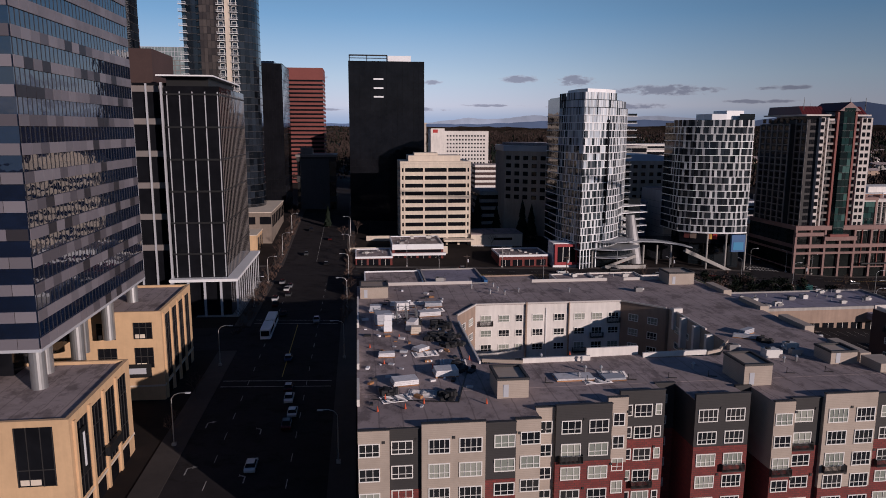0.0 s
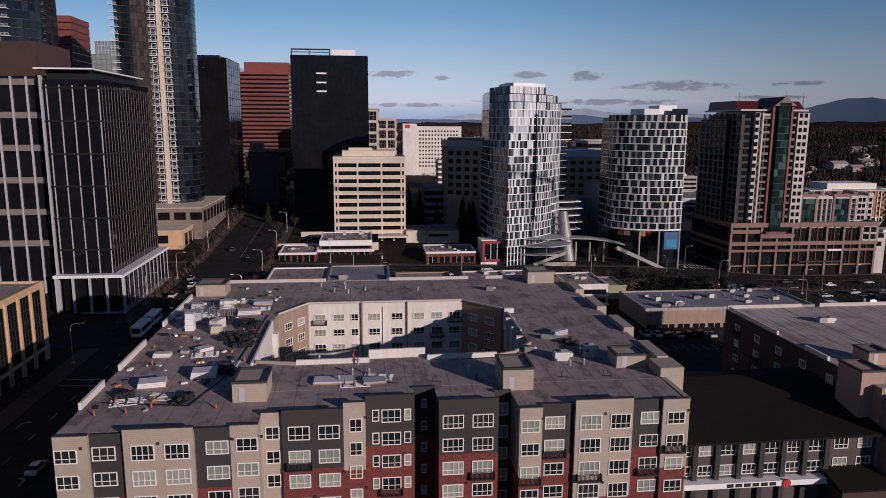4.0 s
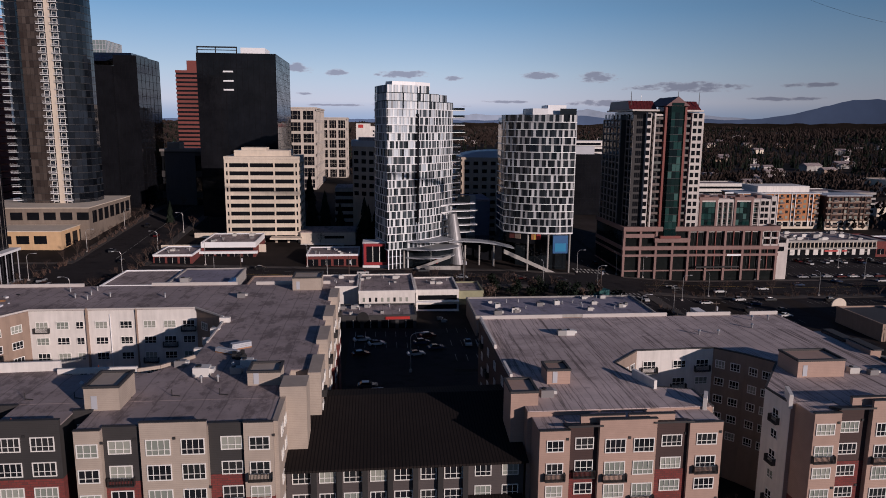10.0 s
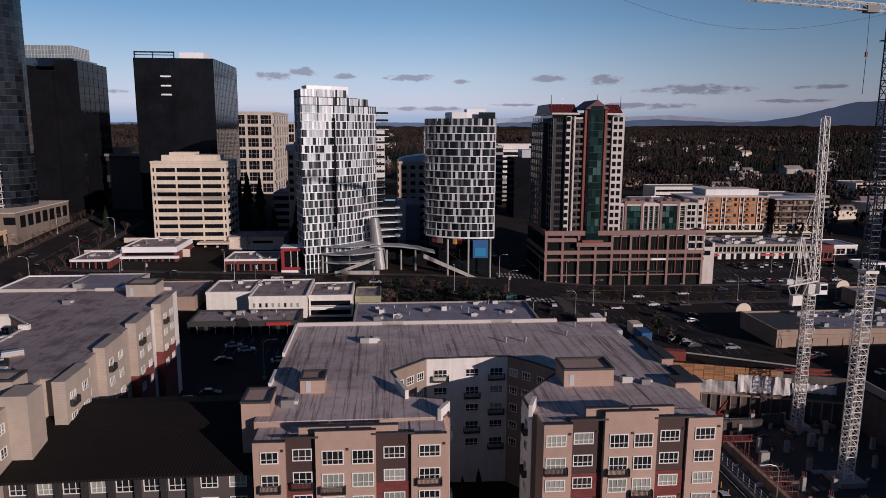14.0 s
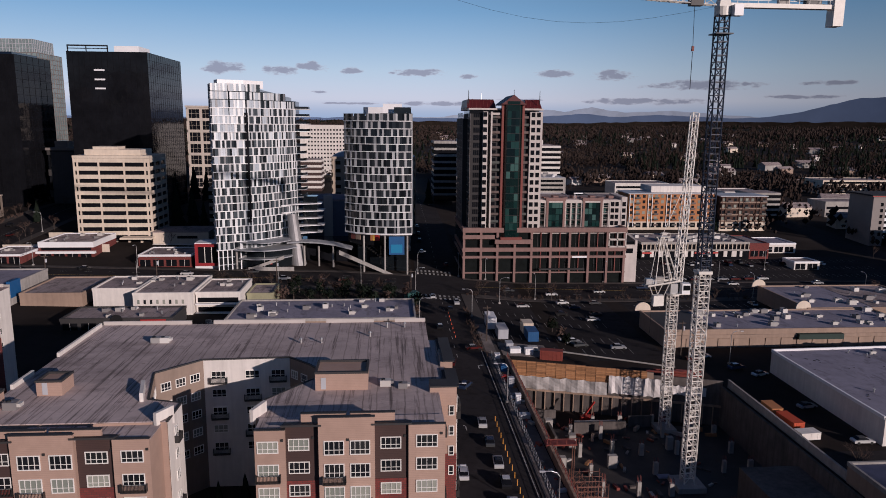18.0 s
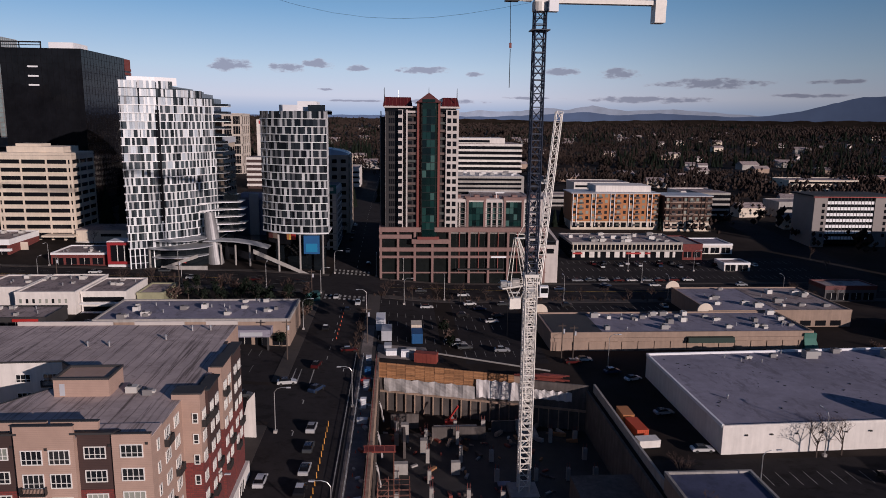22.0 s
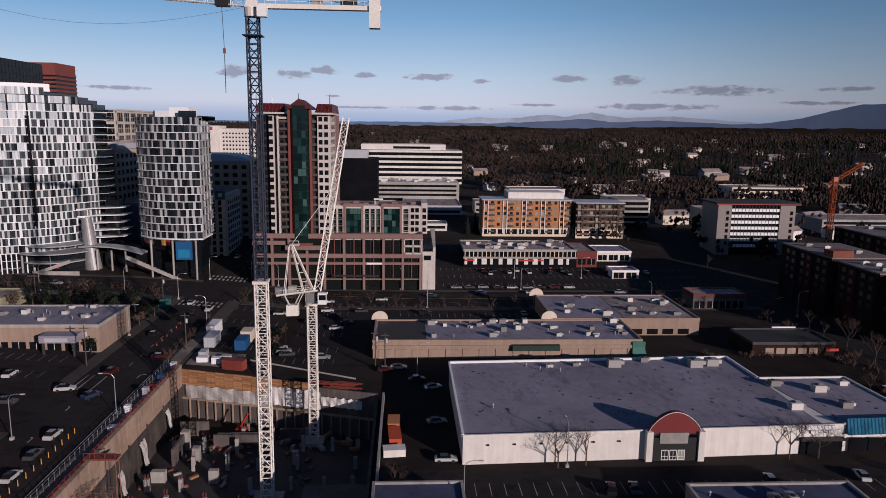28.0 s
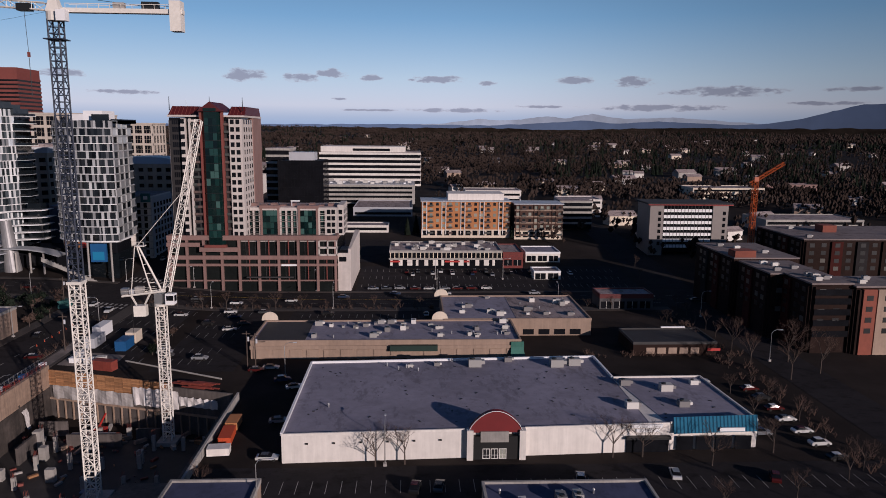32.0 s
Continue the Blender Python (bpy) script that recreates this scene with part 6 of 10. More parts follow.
for a, b in zip(pts, pts[1:]):
    g.add([a, b, (b[0], b[1] + 7, b[2]), (a[0], a[1] + 7, a[2]), (a[0], a[1], a[2] - 0.5), (b[0], b[1], b[2] - 0.5), (b[0], b[1] + 7, b[2] - 0.5), (a[0], a[1] + 7, a[2] - 0.5)], [(0, 1, 2, 3), (7, 6, 5, 4), (4, 5, 1, 0), (3, 2, 6, 7)])
part("canopy", g, M_TSLAB, pl, "long curved pale canopy")
part("cone_tower", G().tube((122.2, 292.5, -6), (119.8, 294.2, 16.2), 3.5, 2.0, 24), material("dull_metal_shingle", (0.26, 0.255, 0.26), 0.5, 0.3, vary=0.2, streak=0.2), pl, "leaning tapered metal tower")
g = G()
for i in range(16):
    x = 140 + i * 1.35
    g.box(x, 280.9, 2.0 - i * 0.62 - 0.5, x + 1.5, 283.2, 2.0 - i * 0.62)
part("stair", g, M_CONC, pl, "long outdoor stair")
part("stair_wall", G().add([(140, 280.7, 3.2), (161.8, 280.7, -6.8), (161.8, 280.7, -8.2), (140, 280.7, 1.4), (140, 280.9, 3.2), (161.8, 280.9, -6.8), (161.8, 280.9, -8.2), (140, 280.9, 1.4)], [(0, 3, 2, 1), (4, 5, 6, 7), (0, 1, 5, 4), (3, 7, 6, 2)]), M_CONC, pl)
part("ramp_wall", G().box(104, 279.6, -5.4, 122, 280, -3.4), M_CONC, pl)
part("ramp_wall", G().add([(102, 281, -4.8), (118, 281, 1.0), (118, 281, -0.4), (102, 281, -6), (102, 281.3, -4.8), (118, 281.3, 1), (118, 281.3, -0.4), (102, 281.3, -6)], [(0, 3, 2, 1), (4, 5, 6, 7), (0, 1, 5, 4), (3, 7, 6, 2)]), M_CONC, pl)
for x, y in ((150, 281.6), (158.5, 281.4), (167.6, 281.6), (125, 290), (131, 289.5), (137, 288.5), (99, 282.2), (96, 282.6)):
    part("column", G().tube((x, y, -9), (x, y, 9.0 if x > 140 else 3.4), 0.4, 0.4, 12), M_CONC, pl)
part("blue_sign", G().box(160.2, 279.8, 1.4, 166.4, 281, 8.8), M_BLUEPAINT, pl, "large blue framed sign box")
part("blue_sign_panel", G().box(161, 279.7, 2.2, 165.6, 279.79, 5.6), material("bright_blue_panel", (0.015, 0.2, 0.38), 0.4, vary=0.05), pl)
part("white_band", G().prism([(142.2, 293.2), (146, 289.2), (151, 286.2), (157, 284.4), (163, 283.8), (169.6, 284.8), (169.6, 300), (142.2, 300)], 8.7, 9.3), M_WHITE, pl, "white slab under the tower")
part("show_storey", G().prism([(143, 293.8), (147, 289.8), (152, 287), (158, 285.2), (168.6, 285.4), (168.6, 300), (143, 300)], 4.2, 8.7), M_GLASS_DARK, pl, "dark glazed show storey")
for m_, x_, y_, w_, dg_ in ((M_REDBROWN, 144.4, 292.1, 2.4, -42), (M_BROWNWALL, 146.4, 290.3, 2.6, -40), (M_ORANGE, 152.6, 286.6, 1.8, -20), (M_REDPAINT, 154.6, 285.9, 1.8, -18), (M_YELLOW, 153.6, 286.2, 0.7, -19)):
    part("mural", G().box(0, -0.2, 6.2, w_, 0, 8.5, turn(x_, y_, 0, dg_)), m_, pl, "coloured mural panel")
part("red_banner", G().box(112, 282.4, -2.8, 113, 282.5, -0.4), M_REDPAINT, pl)
rbx = thing("red_frame_box", 87.8, 284, -5, "projecting glass box with a bright red frame", "show window")
part("wall", G().box(82.2, 283.2, -5.6, 93.4, 292, 5.9), M_WHITE, rbx)
g = G()
for a in ((82.6, 4.5, 92.8, 5.6), (82.6, -3.2, 92.8, -2.1), (82.6, -2.1, 83.7, 4.5), (91.7, -2.1, 92.8, 4.5)):
    g.box(a[0], 282, a[1], a[2], 283.2, a[3])
part("red_frame", g, material("deep_red_frame", (0.3, 0.025, 0.03), 0.5, vary=0.1), rbx, "thick red frame")
part("pane", G().box(83.7, 282.7, -2.1, 91.7, 282.8, 4.5), M_GLASS_DARK, rbx)
for x in (86.2, 88.9):
    part("mullion", G().box(x, 282.6, -2.1, x + 0.25, 282.72, 4.5), M_FRAME, rbx)

# ---- tower with a red roof and rose podium ----
rt = thing("red_roof_tower", 208, 298, -11, "apartment tower with cream edges, teal glass bay and red roof", "apartment tower")
M_GLASS_SHOP = facade_glass("shop_glass", (0.01, 0.012, 0.012), 0.08, ior=1.45, spec=0.4)
M_DKWALL = material("dark_grey_panel", (0.02, 0.018, 0.019), 0.7, vary=0.15)
M_PALEST = material("pale_stone_strip", (0.52, 0.47, 0.44), 0.8, vary=0.12, streak=0.08)
M_TEALP = picked("teal_pane", ((0.004, 0.013, 0.014), (0.008, 0.032, 0.03), (0.003, 0.009, 0.01), (0.05, 0.11, 0.1), (0.005, 0.017, 0.017), (0.016, 0.05, 0.046)), 0.1)
part("core", G().box(193, 283.2, 11.2, 220.4, 312, 58), M_DKWALL, rt)
part("west_wing", G().box(190.8, 292, 11.2, 193, 316, 56), M_DKWALL, rt)
for x0, x1, m in ((197.9, 199.8, M_PALEST), (201.0, 201.6, M_PALEST), (216.8, 221.9, M_PALEST), (205.3, 206.2, M_REDBROWN), (213.6, 214.5, M_REDBROWN)):
    part("edge_strip", G().box(x0, 281.6, 11.2, x1, 283.4, 58.8 if m in (M_PALEST, M_ROSE) else 62.2), m, rt)
part("east_wall", G().box(220.4, 283.4, 11.2, 221.9, 300, 58.6), M_PALEST, rt, "cream east wall")
part("east_wall", G().box(220.4, 300, 11.2, 222.3, 316, 59.4), M_ROSE, rt, "rose east wall")
part("teal_bay", G().prism([(206.2, 282.2), (207.4, 280.6), (212.4, 280.6), (213.6, 282.2), (213.6, 284), (206.2, 284)], 8.4, 61.6), M_GLASS_TEAL, rt, "teal glass bay")
g = G().add([(204.8, 280.2, 61.6), (215.0, 280.2, 61.6), (209.9, 280.2, 65.4), (204.8, 300, 61.6), (215.0, 300, 61.6), (209.9, 300, 65.4)], [(0, 1, 2), (3, 5, 4), (0, 2, 5, 3), (1, 4, 5, 2), (0, 3, 4, 1)])
part("gable", g, M_REDROOF, rt, "red gable roof")
part("gable_glass", G().prism([(207.4, 280.05), (212.4, 280.05), (212.4, 280.2), (207.4, 280.2)], 61.7, 62.9), M_GLASS_TEAL, rt)
for x0, y0, x1, y1 in ((191.8, 286, 203.6, 312), (215.4, 286, 222.4, 315)):
    part("roof_slope", G().prism([(x0, y0), (x1, y0), (x1, y1), (x0, y1)], 60.2, 63.8, [(x0 + 0.6, y0 + 4), (x1 - 0.6, y0 + 4), (x1 - 0.6, y1), (x0 + 0.6, y1)]), M_REDROOF, rt, "red metal roof slope")
    for i in range(int((x1 - x0) / 1.5)):
        part("roof_seam", G().bar((x0 + 0.8 + i * 1.5, y0 - 0.02, 60.25), (x0 + 1.1 + i * 1.45, y0 + 4, 63.85), 0.12), M_REDBROWN, rt)
part("top_floor", G().box(192.6, 284.6, 58, 221, 306, 59.2), M_GLASS_DARK, rt)
part("top_cornice", G().box(192.2, 283.6, 59.5, 222.5, 316, 60.2), M_PALEST, rt)
part("top_cornice", G().box(200.4, 282.4, 57.6, 205.2, 284, 58.4), M_PALEST, rt)
for x in (192.4, 209.9, 221.4):
    part("spire", G().tube((x, 286.4 if x != 209.9 else 280.8, 62), (x, 286.4 if x != 209.9 else 280.8, 67.4), 0.2, 0.08, 6), M_BLACK, rt)
bm_ = mesh("balcony", G().box(-1.3, -1.0, 0, 1.3, 0, 0.22).box(-1.3, -1.0, 0.9, 1.3, -0.94, 1.0).box(-1.3, -0.98, 0.22, 1.3, -0.95, 0.9), picked("balcony_rail", ((0.09, 0.062, 0.056), (0.06, 0.065, 0.06), (0.12, 0.08, 0.07)), 0.5))
wm_ = mesh("window", G().box(-0.75, -0.06, 0, 0.75, 0.02, 1.8), M_GLASS_DARK)
tp_ = mesh("teal_pane", G().box(-0.78, -0.05, 0.12, 0.78, 0.0, 2.85), M_TEALP)
for k in range(2, 18):
    z = 5.2 + k * 3.0
    for x in (201.8, 204.2, 215.9):
        part("balcony", bm_, None, rt, "", pose(x, 283.2, z))
    for x in (198.7, 218.1, 220.3):
        part("window", wm_, None, rt, "", pose(x, 281.58, z + 0.6))
    part("window", wm_, None, rt, "", pose(202.6, 283.18, z + 0.5))
    for y in (285.6, 289.8, 294, 298):
        part("window", wm_, None, rt, "", turn(221.92, y, z + 0.6, 90))
    part("teal_line", G().prism([(206.1, 282.1), (207.3, 280.5), (212.5, 280.5), (213.7, 282.1)], z, z + 0.12), M_BLACK, rt)
    for i in range(3):
        part("teal_pane", tp_, None, rt, "", pose(208.24 + i * 1.66, 280.6, z + 0.02))
sides, bars = G(), G()
for k in range(2, 18):
    z = 5.2 + k * 3.0
    for j in range(5):
        y = 293.2 + j * 4.5
        sides.box(190.66, y, z + 0.3, 190.8, y + 2.4, z + 2.2)
        bars.box(190.2 if j % 2 else 190.6, y - 0.4, z - 0.25, 190.82, y + 3.0, z + 0.05)
    for y in (284.2, 288.2):
        sides.box(192.88, y, z + 0.3, 193.02, y + 2.2, z + 2.2)
        bars.box(192.5, y - 0.3, z - 0.25, 193.02, y + 2.6, z + 0.05)
    for j in range(4):
        sides.box(194.2 + 0.78 * j, 283.1, z + 0.3, 194.8 + 0.78 * j, 283.2, z + 2.3)
tagged(part("west_window_field", sides, M_GLASS_DARK, rt, "dark west windows"), kind="stuff")
tagged(part("west_ledge_field", bars, M_FINBAND, rt, "grey west balcony ledges"), kind="stuff")
for y in (292.2, 296.6, 301.1, 305.6, 310.1, 314.6):
    part("west_strip", G().box(190.5, y, 11.2, 190.82, y + 0.7, 56), M_FINBAND, rt)
for y in (283.3, 287.0, 291.2):
    part("west_strip", G().box(192.8, y, 11.2, 193.02, y + 0.6, 58), M_FINBAND, rt)
part("mast", G().tube((198, 290, 63), (198, 290, 66.5), 0.1, 0.05, 5), M_STEEL, rt)

pd = thing("rose_podium", 227, 292, -11, "rose concrete and dark glass shop podium with a column grid", "podium")
part("core", G().box(190.6, 282.4, -12, 258.6, 318, 11.0), M_GLASS_SHOP, pd, "dark shop glazing")
part("roof", G().box(190.6, 283, 11.0, 258.4, 318, 11.2), M_ROOF, pd)
COLS = (190.4, 197.4, 204.2, 211.4, 218.4, 226.4, 234.4, 242.4, 250.3, 257.6)
for x in COLS:
    part("column", G().box(x, 281.2, -12, x + 0.95, 282.5, 10.3), M_ROSE, pd)
for z0, z1, y0 in ((10.2, 12.1, 280.9), (2.2, 3.8, 281.05), (-0.6, 0.35, 281.15), (-7.0, -6.5, 281.6)):
    part("beam", G().box(190.2, y0, z0, 258.9, 282.6, z1), M_ROSE, pd)
    part("beam", G().box(257.8, 282.6, z0, 258.9, 318, z1), M_ROSE, pd)
    part("beam", G().box(190.2, 282.6, z0, 191.0, 318, z1), M_ROSE, pd)
for x, x2 in zip(COLS[4:], COLS[5:]):
    part("mullion", G().box((x + x2) / 2 + 0.3, 281.9, -6.5, (x + x2) / 2 + 0.62, 282.45, 10.2), M_REDBROWN, pd, "dark red window post")
    part("blind", G().box(x + 1.1, 282.25, 9.5, x2 - 0.15, 282.4, 10.2), M_PALEST, pd, "pale window head")
    for q in (0.27, 0.75):
        part("mullion", G().box(x + 0.9 + (x2 - x) * q, 282.2, -6.5, x + 1.02 + (x2 - x) * q, 282.45, 9.6), M_DARKTRIM, pd)
for z in (4.0, 7.1, 10.2):
    part("white_frame", G().box(251.2, 281.1, z - 0.35, 258.9, 282.5, z + 0.35), M_PALEST, pd, "cream window frame")
for x in (251.2, 254.7, 258.3):
    part("white_frame", G().box(x, 281.1, 3.8, x + 0.45, 282.5, 10.2), M_PALEST, pd)
part("entrance_frame", G().box(203.4, 279.8, 5.6, 218.8, 281.2, 7.4), M_ROSE, pd, "rose stepped lintel under the glass bay")
part("entrance_frame", G().box(205.6, 279.4, 7.4, 214.4, 281.2, 8.4), M_REDBROWN, pd)
part("entrance_frame", G().box(190.2, 280.4, 7.6, 203.4, 281.2, 9.2), M_ROSE, pd)
part("sign_bar", G().box(236.0, 281.0, -0.5, 242.2, 281.12, 0.25), M_WHITE, pd, "white sign strip")
part("canopy", G().box(222, 279.6, -5.2, 241, 281.2, -4.8), M_DARKTRIM, pd, "dark shop canopy")
part("end_wall", G().box(258.9, 283, -12, 263.2, 300, 4.6), M_PALEST, pd, "cream end building")
part("window", G().box(259.4, 282.9, 1.0, 262.4, 283.05, 3.0), M_GLASS_DARK, pd)
part("window", G().box(259.4, 282.9, 4.75, 262.8, 283.05, 6.0), M_GLASS_DARK, pd)
part("end_wall", G().add([(264.2, 283, -12), (265.4, 318, -12), (265.4, 318, 9.4), (264.2, 283, 6.4), (263.2, 283, -12), (263.2, 318, -12), (263.2, 318, 9.4), (263.2, 283, 6.4)], [(0, 1, 2, 3), (7, 6, 5, 4), (3, 2, 6, 7), (4, 0, 3, 7), (1, 5, 6, 2)]), M_PALEST, pd, "cream sloping end wall")
mb = thing("podium_flats", 240, 298, 11.2, "mid-rise flats with teal glass bays on the podium", "apartment building")
part("core", G().box(220.4, 290.5, 11.2, 256, 306, 22.6), M_DKWALL, mb, "dark recessed wall")
for x0, x1 in ((227.2, 233.4), (242.8, 249.4)):
    part("teal_bay", G().box(x0, 289.4, 11.3, x1, 290.6, 21.6), M_GLASS_TEAL, mb, "teal glass bay")
    for k in range(4):
        for i in range(4):
            part("teal_pane", tp_, None, mb, "", pose(x0 + 0.82 + i * (x1 - x0) / 4, 289.38, 11.4 + 2.6 * k) @ Matrix.Diagonal((0.95, 1, 0.86, 1)))
    part("lintel", G().box(x0, 289.1, 21.6, x1, 290.6, 22.3), M_PALEST, mb, "pale lintel")
    for x in (x0 - 0.9, x1):
        part("rose_pier", G().box(x, 289.0, 11.2, x + 0.9, 290.6, 23.4), M_ROSE, mb, "rose pier")
    part("rose_cap", G().box(x0 - 1.1, 288.9, 22.3, x1 + 1.1, 291, 23.6), M_ROSE, mb)
for x0, x1, nb in ((220.6, 226.3, 2), (234.3, 241.9, 3), (250.3, 253.6, 1)):
    part("lintel", G().box(x0, 289.3, 21.4, x1, 290.6, 22.7), M_PALEST, mb)
    for i in range(nb + 1):
        part("white_post", G().box(x0 + (x1 - x0 - 0.6) * i / nb, 289.4, 11.2, x0 + (x1 - x0 - 0.6) * i / nb + 0.6, 290.6, 21.6), M_PALEST, mb, "cream post")
    for k in range(4):
        z = 11.5 + 2.6 * k
        part("balcony", G().box(x0, 289.2, z, x1, 290.6, z + 0.2).box(x0, 289.2, z + 0.95, x1, 289.28, z + 1.05), M_PALEST if nb == 1 else M_FINBAND, mb, "balcony slab with rail")
        for i in range(nb):
            part("teal_pane", tp_, None, mb, "", pose(x0 + (x1 - x0) * (i + 0.5) / nb, 290.48, z + 0.2) @ Matrix.Diagonal((0.8, 1, 0.75, 1)))
part("cream_end", G().box(253.6, 289.2, 11.2, 260.8, 306.2, 22.8), M_PALEST, mb, "cream end wall")
part("cream_end", G().box(258.4, 289.0, 11.2, 260.9, 306.3, 24.0), M_PALEST, mb)
for k in range(4):
    for x in (254.7, 256.6, 259.6):
        part("window", wm_, None, mb, "", pose(x, 289.18 if x < 258 else 288.98, 12.0 + 2.7 * k))
    for y in (292, 296, 300, 304):
        part("window", wm_, None, mb, "", turn(260.92, y, 12.0 + 2.7 * k, 90))
part("roof", G().box(220, 290.6, 22.6, 258.4, 306.4, 23.0), M_ROOF, mb)
for i in range(9):
    part("roof_block", G().box(222 + i * 4.0, 293, 23.0, 224.2 + i * 4.0, 297, 23.5 if i % 2 else 24.1), M_ROSE, mb)
part("roof_fan", G().bar((239, 292, 23), (239, 292, 25.2), 0.25).box(238.6, 291.8, 25.0, 242.4, 292.4, 25.5), M_WHITE, mb, "white roof fitting")

# ---- low shops and mid-rise blocks ----


def unit_meshes():
    a = mesh("unit_body", G().box(-1.1, -0.8, 0, 1.1, 0.8, 1.3), M_UNIT)
    b = mesh("unit_fan", G().tube((-0.45, 0, 1.3), (-0.45, 0, 1.5), 0.42, 0.42, 12), M_BLACK)
    d = mesh("unit_hood", G().prism([(1.1, -0.6), (1.7, -0.6), (1.7, 0.6), (1.1, 0.6)], 0.5, 1.1), M_UNIT)
    return a, b, d


UNIT = unit_meshes()


def roof_unit(x, y, z, s=1.0, deg=0, label="grey metal air-handling unit on the roof"):
    t = thing("roof_unit", x, y, z, label, "roof unit", "units on the roofs")
    for name, me in zip(("unit_body", "unit_fan", "unit_hood"), UNIT):
        part(name, me, None, t, "", pose(x, y, z, 0, 0, deg) @ Matrix.Diagonal((s, s, s, 1)))
    return t


VENTP = mesh("pipe", G().tube((0, 0, 0), (0, 0, 0.7), 0.16, 0.16, 8), M_STEEL)
VENTC = mesh("cowl", G().tube((0, 0, 0.7), (0, 0, 1.0), 0.3, 0.1, 8), M_STEEL)


def roof_vent(x, y, z):
    t = thing("roof_vent", x, y, z, "small pale roof vent pipe with a cowl", "roof vent", "vents on the roofs")
    part("pipe", VENTP, None, t, "", pose(x, y, z))
    part("cowl", VENTC, None, t, "", pose(x, y, z))


def flat_shop(name, x0, y0, x1, y1, zb, zt, wall, roof, label, fascia=None, glass=True, rim=0.7, cat="shop building"):
    t = thing(name, (x0 + x1) / 2, (y0 + y1) / 2, zb, label, cat)
    part("wall", G().box(x0, y0, zb - 1.5, x1, y1, zt - 0.4), wall, t)
    part("roof", G().box(x0 + 0.4, y0 + 0.4, zt - 0.4, x1 - 0.4, y1 - 0.4, zt - 0.3), roof, t)
    for a in ((x0 - 0.1, y0 - 0.1, x1 + 0.1, y0 + 0.4), (x0 - 0.1, y1 - 0.4, x1 + 0.1, y1 + 0.1), (x0 - 0.1, y0 + 0.4, x0 + 0.4, y1 - 0.4), (x1 - 0.4, y0 + 0.4, x1 + 0.1, y1 - 0.4)):
        part("parapet", G().box(a[0], a[1], zt - rim, a[2], a[3], zt + 0.15), fascia or wall, t)
    if glass:
        n = max(2, int((x1 - x0) / 4.5))
        for i in range(n):
            x = x0 + 0.6 + (x1 - x0 - 0.6) * i / n
            w = part("shop_window", G().box(x, y0 - 0.05, zb + 0.3, x + (x1 - x0) / n * 0.78, y0 + 0.1, zb + 3.0), M_GLASS_DARK, t)
            part("glazing_bar", G().box(x + (x1 - x0) / n * 0.38, y0 - 0.1, zb + 0.3, x + (x1 - x0) / n * 0.38 + 0.1, y0, zb + 3.0), M_FRAME, w)
    return t


SCAT = random.Random(11)


def scatter_units(x0, y0, x1, y1, z, n, m=2, s0=0.7, s1=1.4):
    for i in range(n):
        roof_unit(SCAT.uniform(x0, x1), SCAT.uniform(y0, y1), z, SCAT.uniform(s0, s1), SCAT.choice((0, 90, 0)))
    for i in range(m):
        roof_vent(SCAT.uniform(x0, x1), SCAT.uniform(y0, y1), z)


# big white store
ws = thing("white_store", 310, 152, -11.4, "large white flat-roofed store with an arched red entrance", "store")
part("wall", G().prism([(263.2, 129.4), (300.6, 131), (312.6, 131.5), (343.8, 133), (339.4, 161), (338.8, 177), (263.2, 173.6)], -13, -5.6), M_WHITEWALL, ws, "white rendered wall")
part("wall", G().prism([(339.6, 133.3), (363.2, 134.2), (361.6, 161), (339.4, 160.6)], -13, -5.4), M_WHITEWALL, ws)
part("roof", G().prism([(263.5, 129.8), (343.5, 133.3), (339.3, 160.8), (338.5, 176.6), (263.5, 173.2)], -5.6, -5.45), M_ROOF_BLUE, ws, "blue-grey flat roof")
part("roof", G().prism([(343.4, 133.6), (362.9, 134.5), (361.3, 160.6), (339.4, 160.2)], -5.4, -5.3), M_ROOF_BLUE, ws)
parapet(ws, (((263.2, 129.6), (300.2, 131.2)), ((312.8, 131.7), (343.7, 133.2))), -5.6, M_WHITEWALL, 0.4, 0.5)
parapet(ws, (((263.2, 129.6), (263.2, 173.4)), ((263.2, 173.5), (338.6, 176.9)), ((338.7, 176.8), (339.3, 160.8))), -5.6, M_WHITE, 0.5, 0.7)
parapet(ws, (((339.5, 160.5), (361.4, 160.9)), ((361.5, 160.8), (363.1, 134.4)), ((343.9, 133.2), (363.1, 134.1))), -5.4, M_WHITEWALL, 0.4, 0.5)
for i in range(6):
    part("wall_light", G().box(268 + i * 5.4, 129.3 + i * 0.22, -7.4, 268.5 + i * 5.4, 129.55 + i * 0.22, -7.1), M_BLACK, ws)
LITTER = random.Random(41)
g = G()
for k in range(90):
    x, y = LITTER.uniform(265, 361), LITTER.uniform(135, 172)
    if x > 338 and y > 159:
        continue
    q = LITTER.uniform(0.12, 0.4)
    g.box(-q, -q * 0.5, 0, q, q * 0.5, 0.08, pose(x, y, -5.45 if x < 339 else -5.3, 0, 0, LITTER.uniform(0, 180)))
tagged(part("roof_litter", g, M_BLACK, ws, "dark scraps and patches on the roof"), kind="stuff")
arch = [(300.8 + 11.4 * i / 14, -5.6 + 4.6 * math.sin(math.pi * i / 14) ** 0.7) for i in range(15)]
g = G()
n = len(arch)
g.add([(x, 130.2, z) for x, z in arch] + [(x, 131.4, z) for x, z in arch], [tuple(range(n)), tuple(range(2 * n - 1, n - 1, -1))] + [(i, n + i, n + i + 1, i + 1) for i in range(n - 1)])
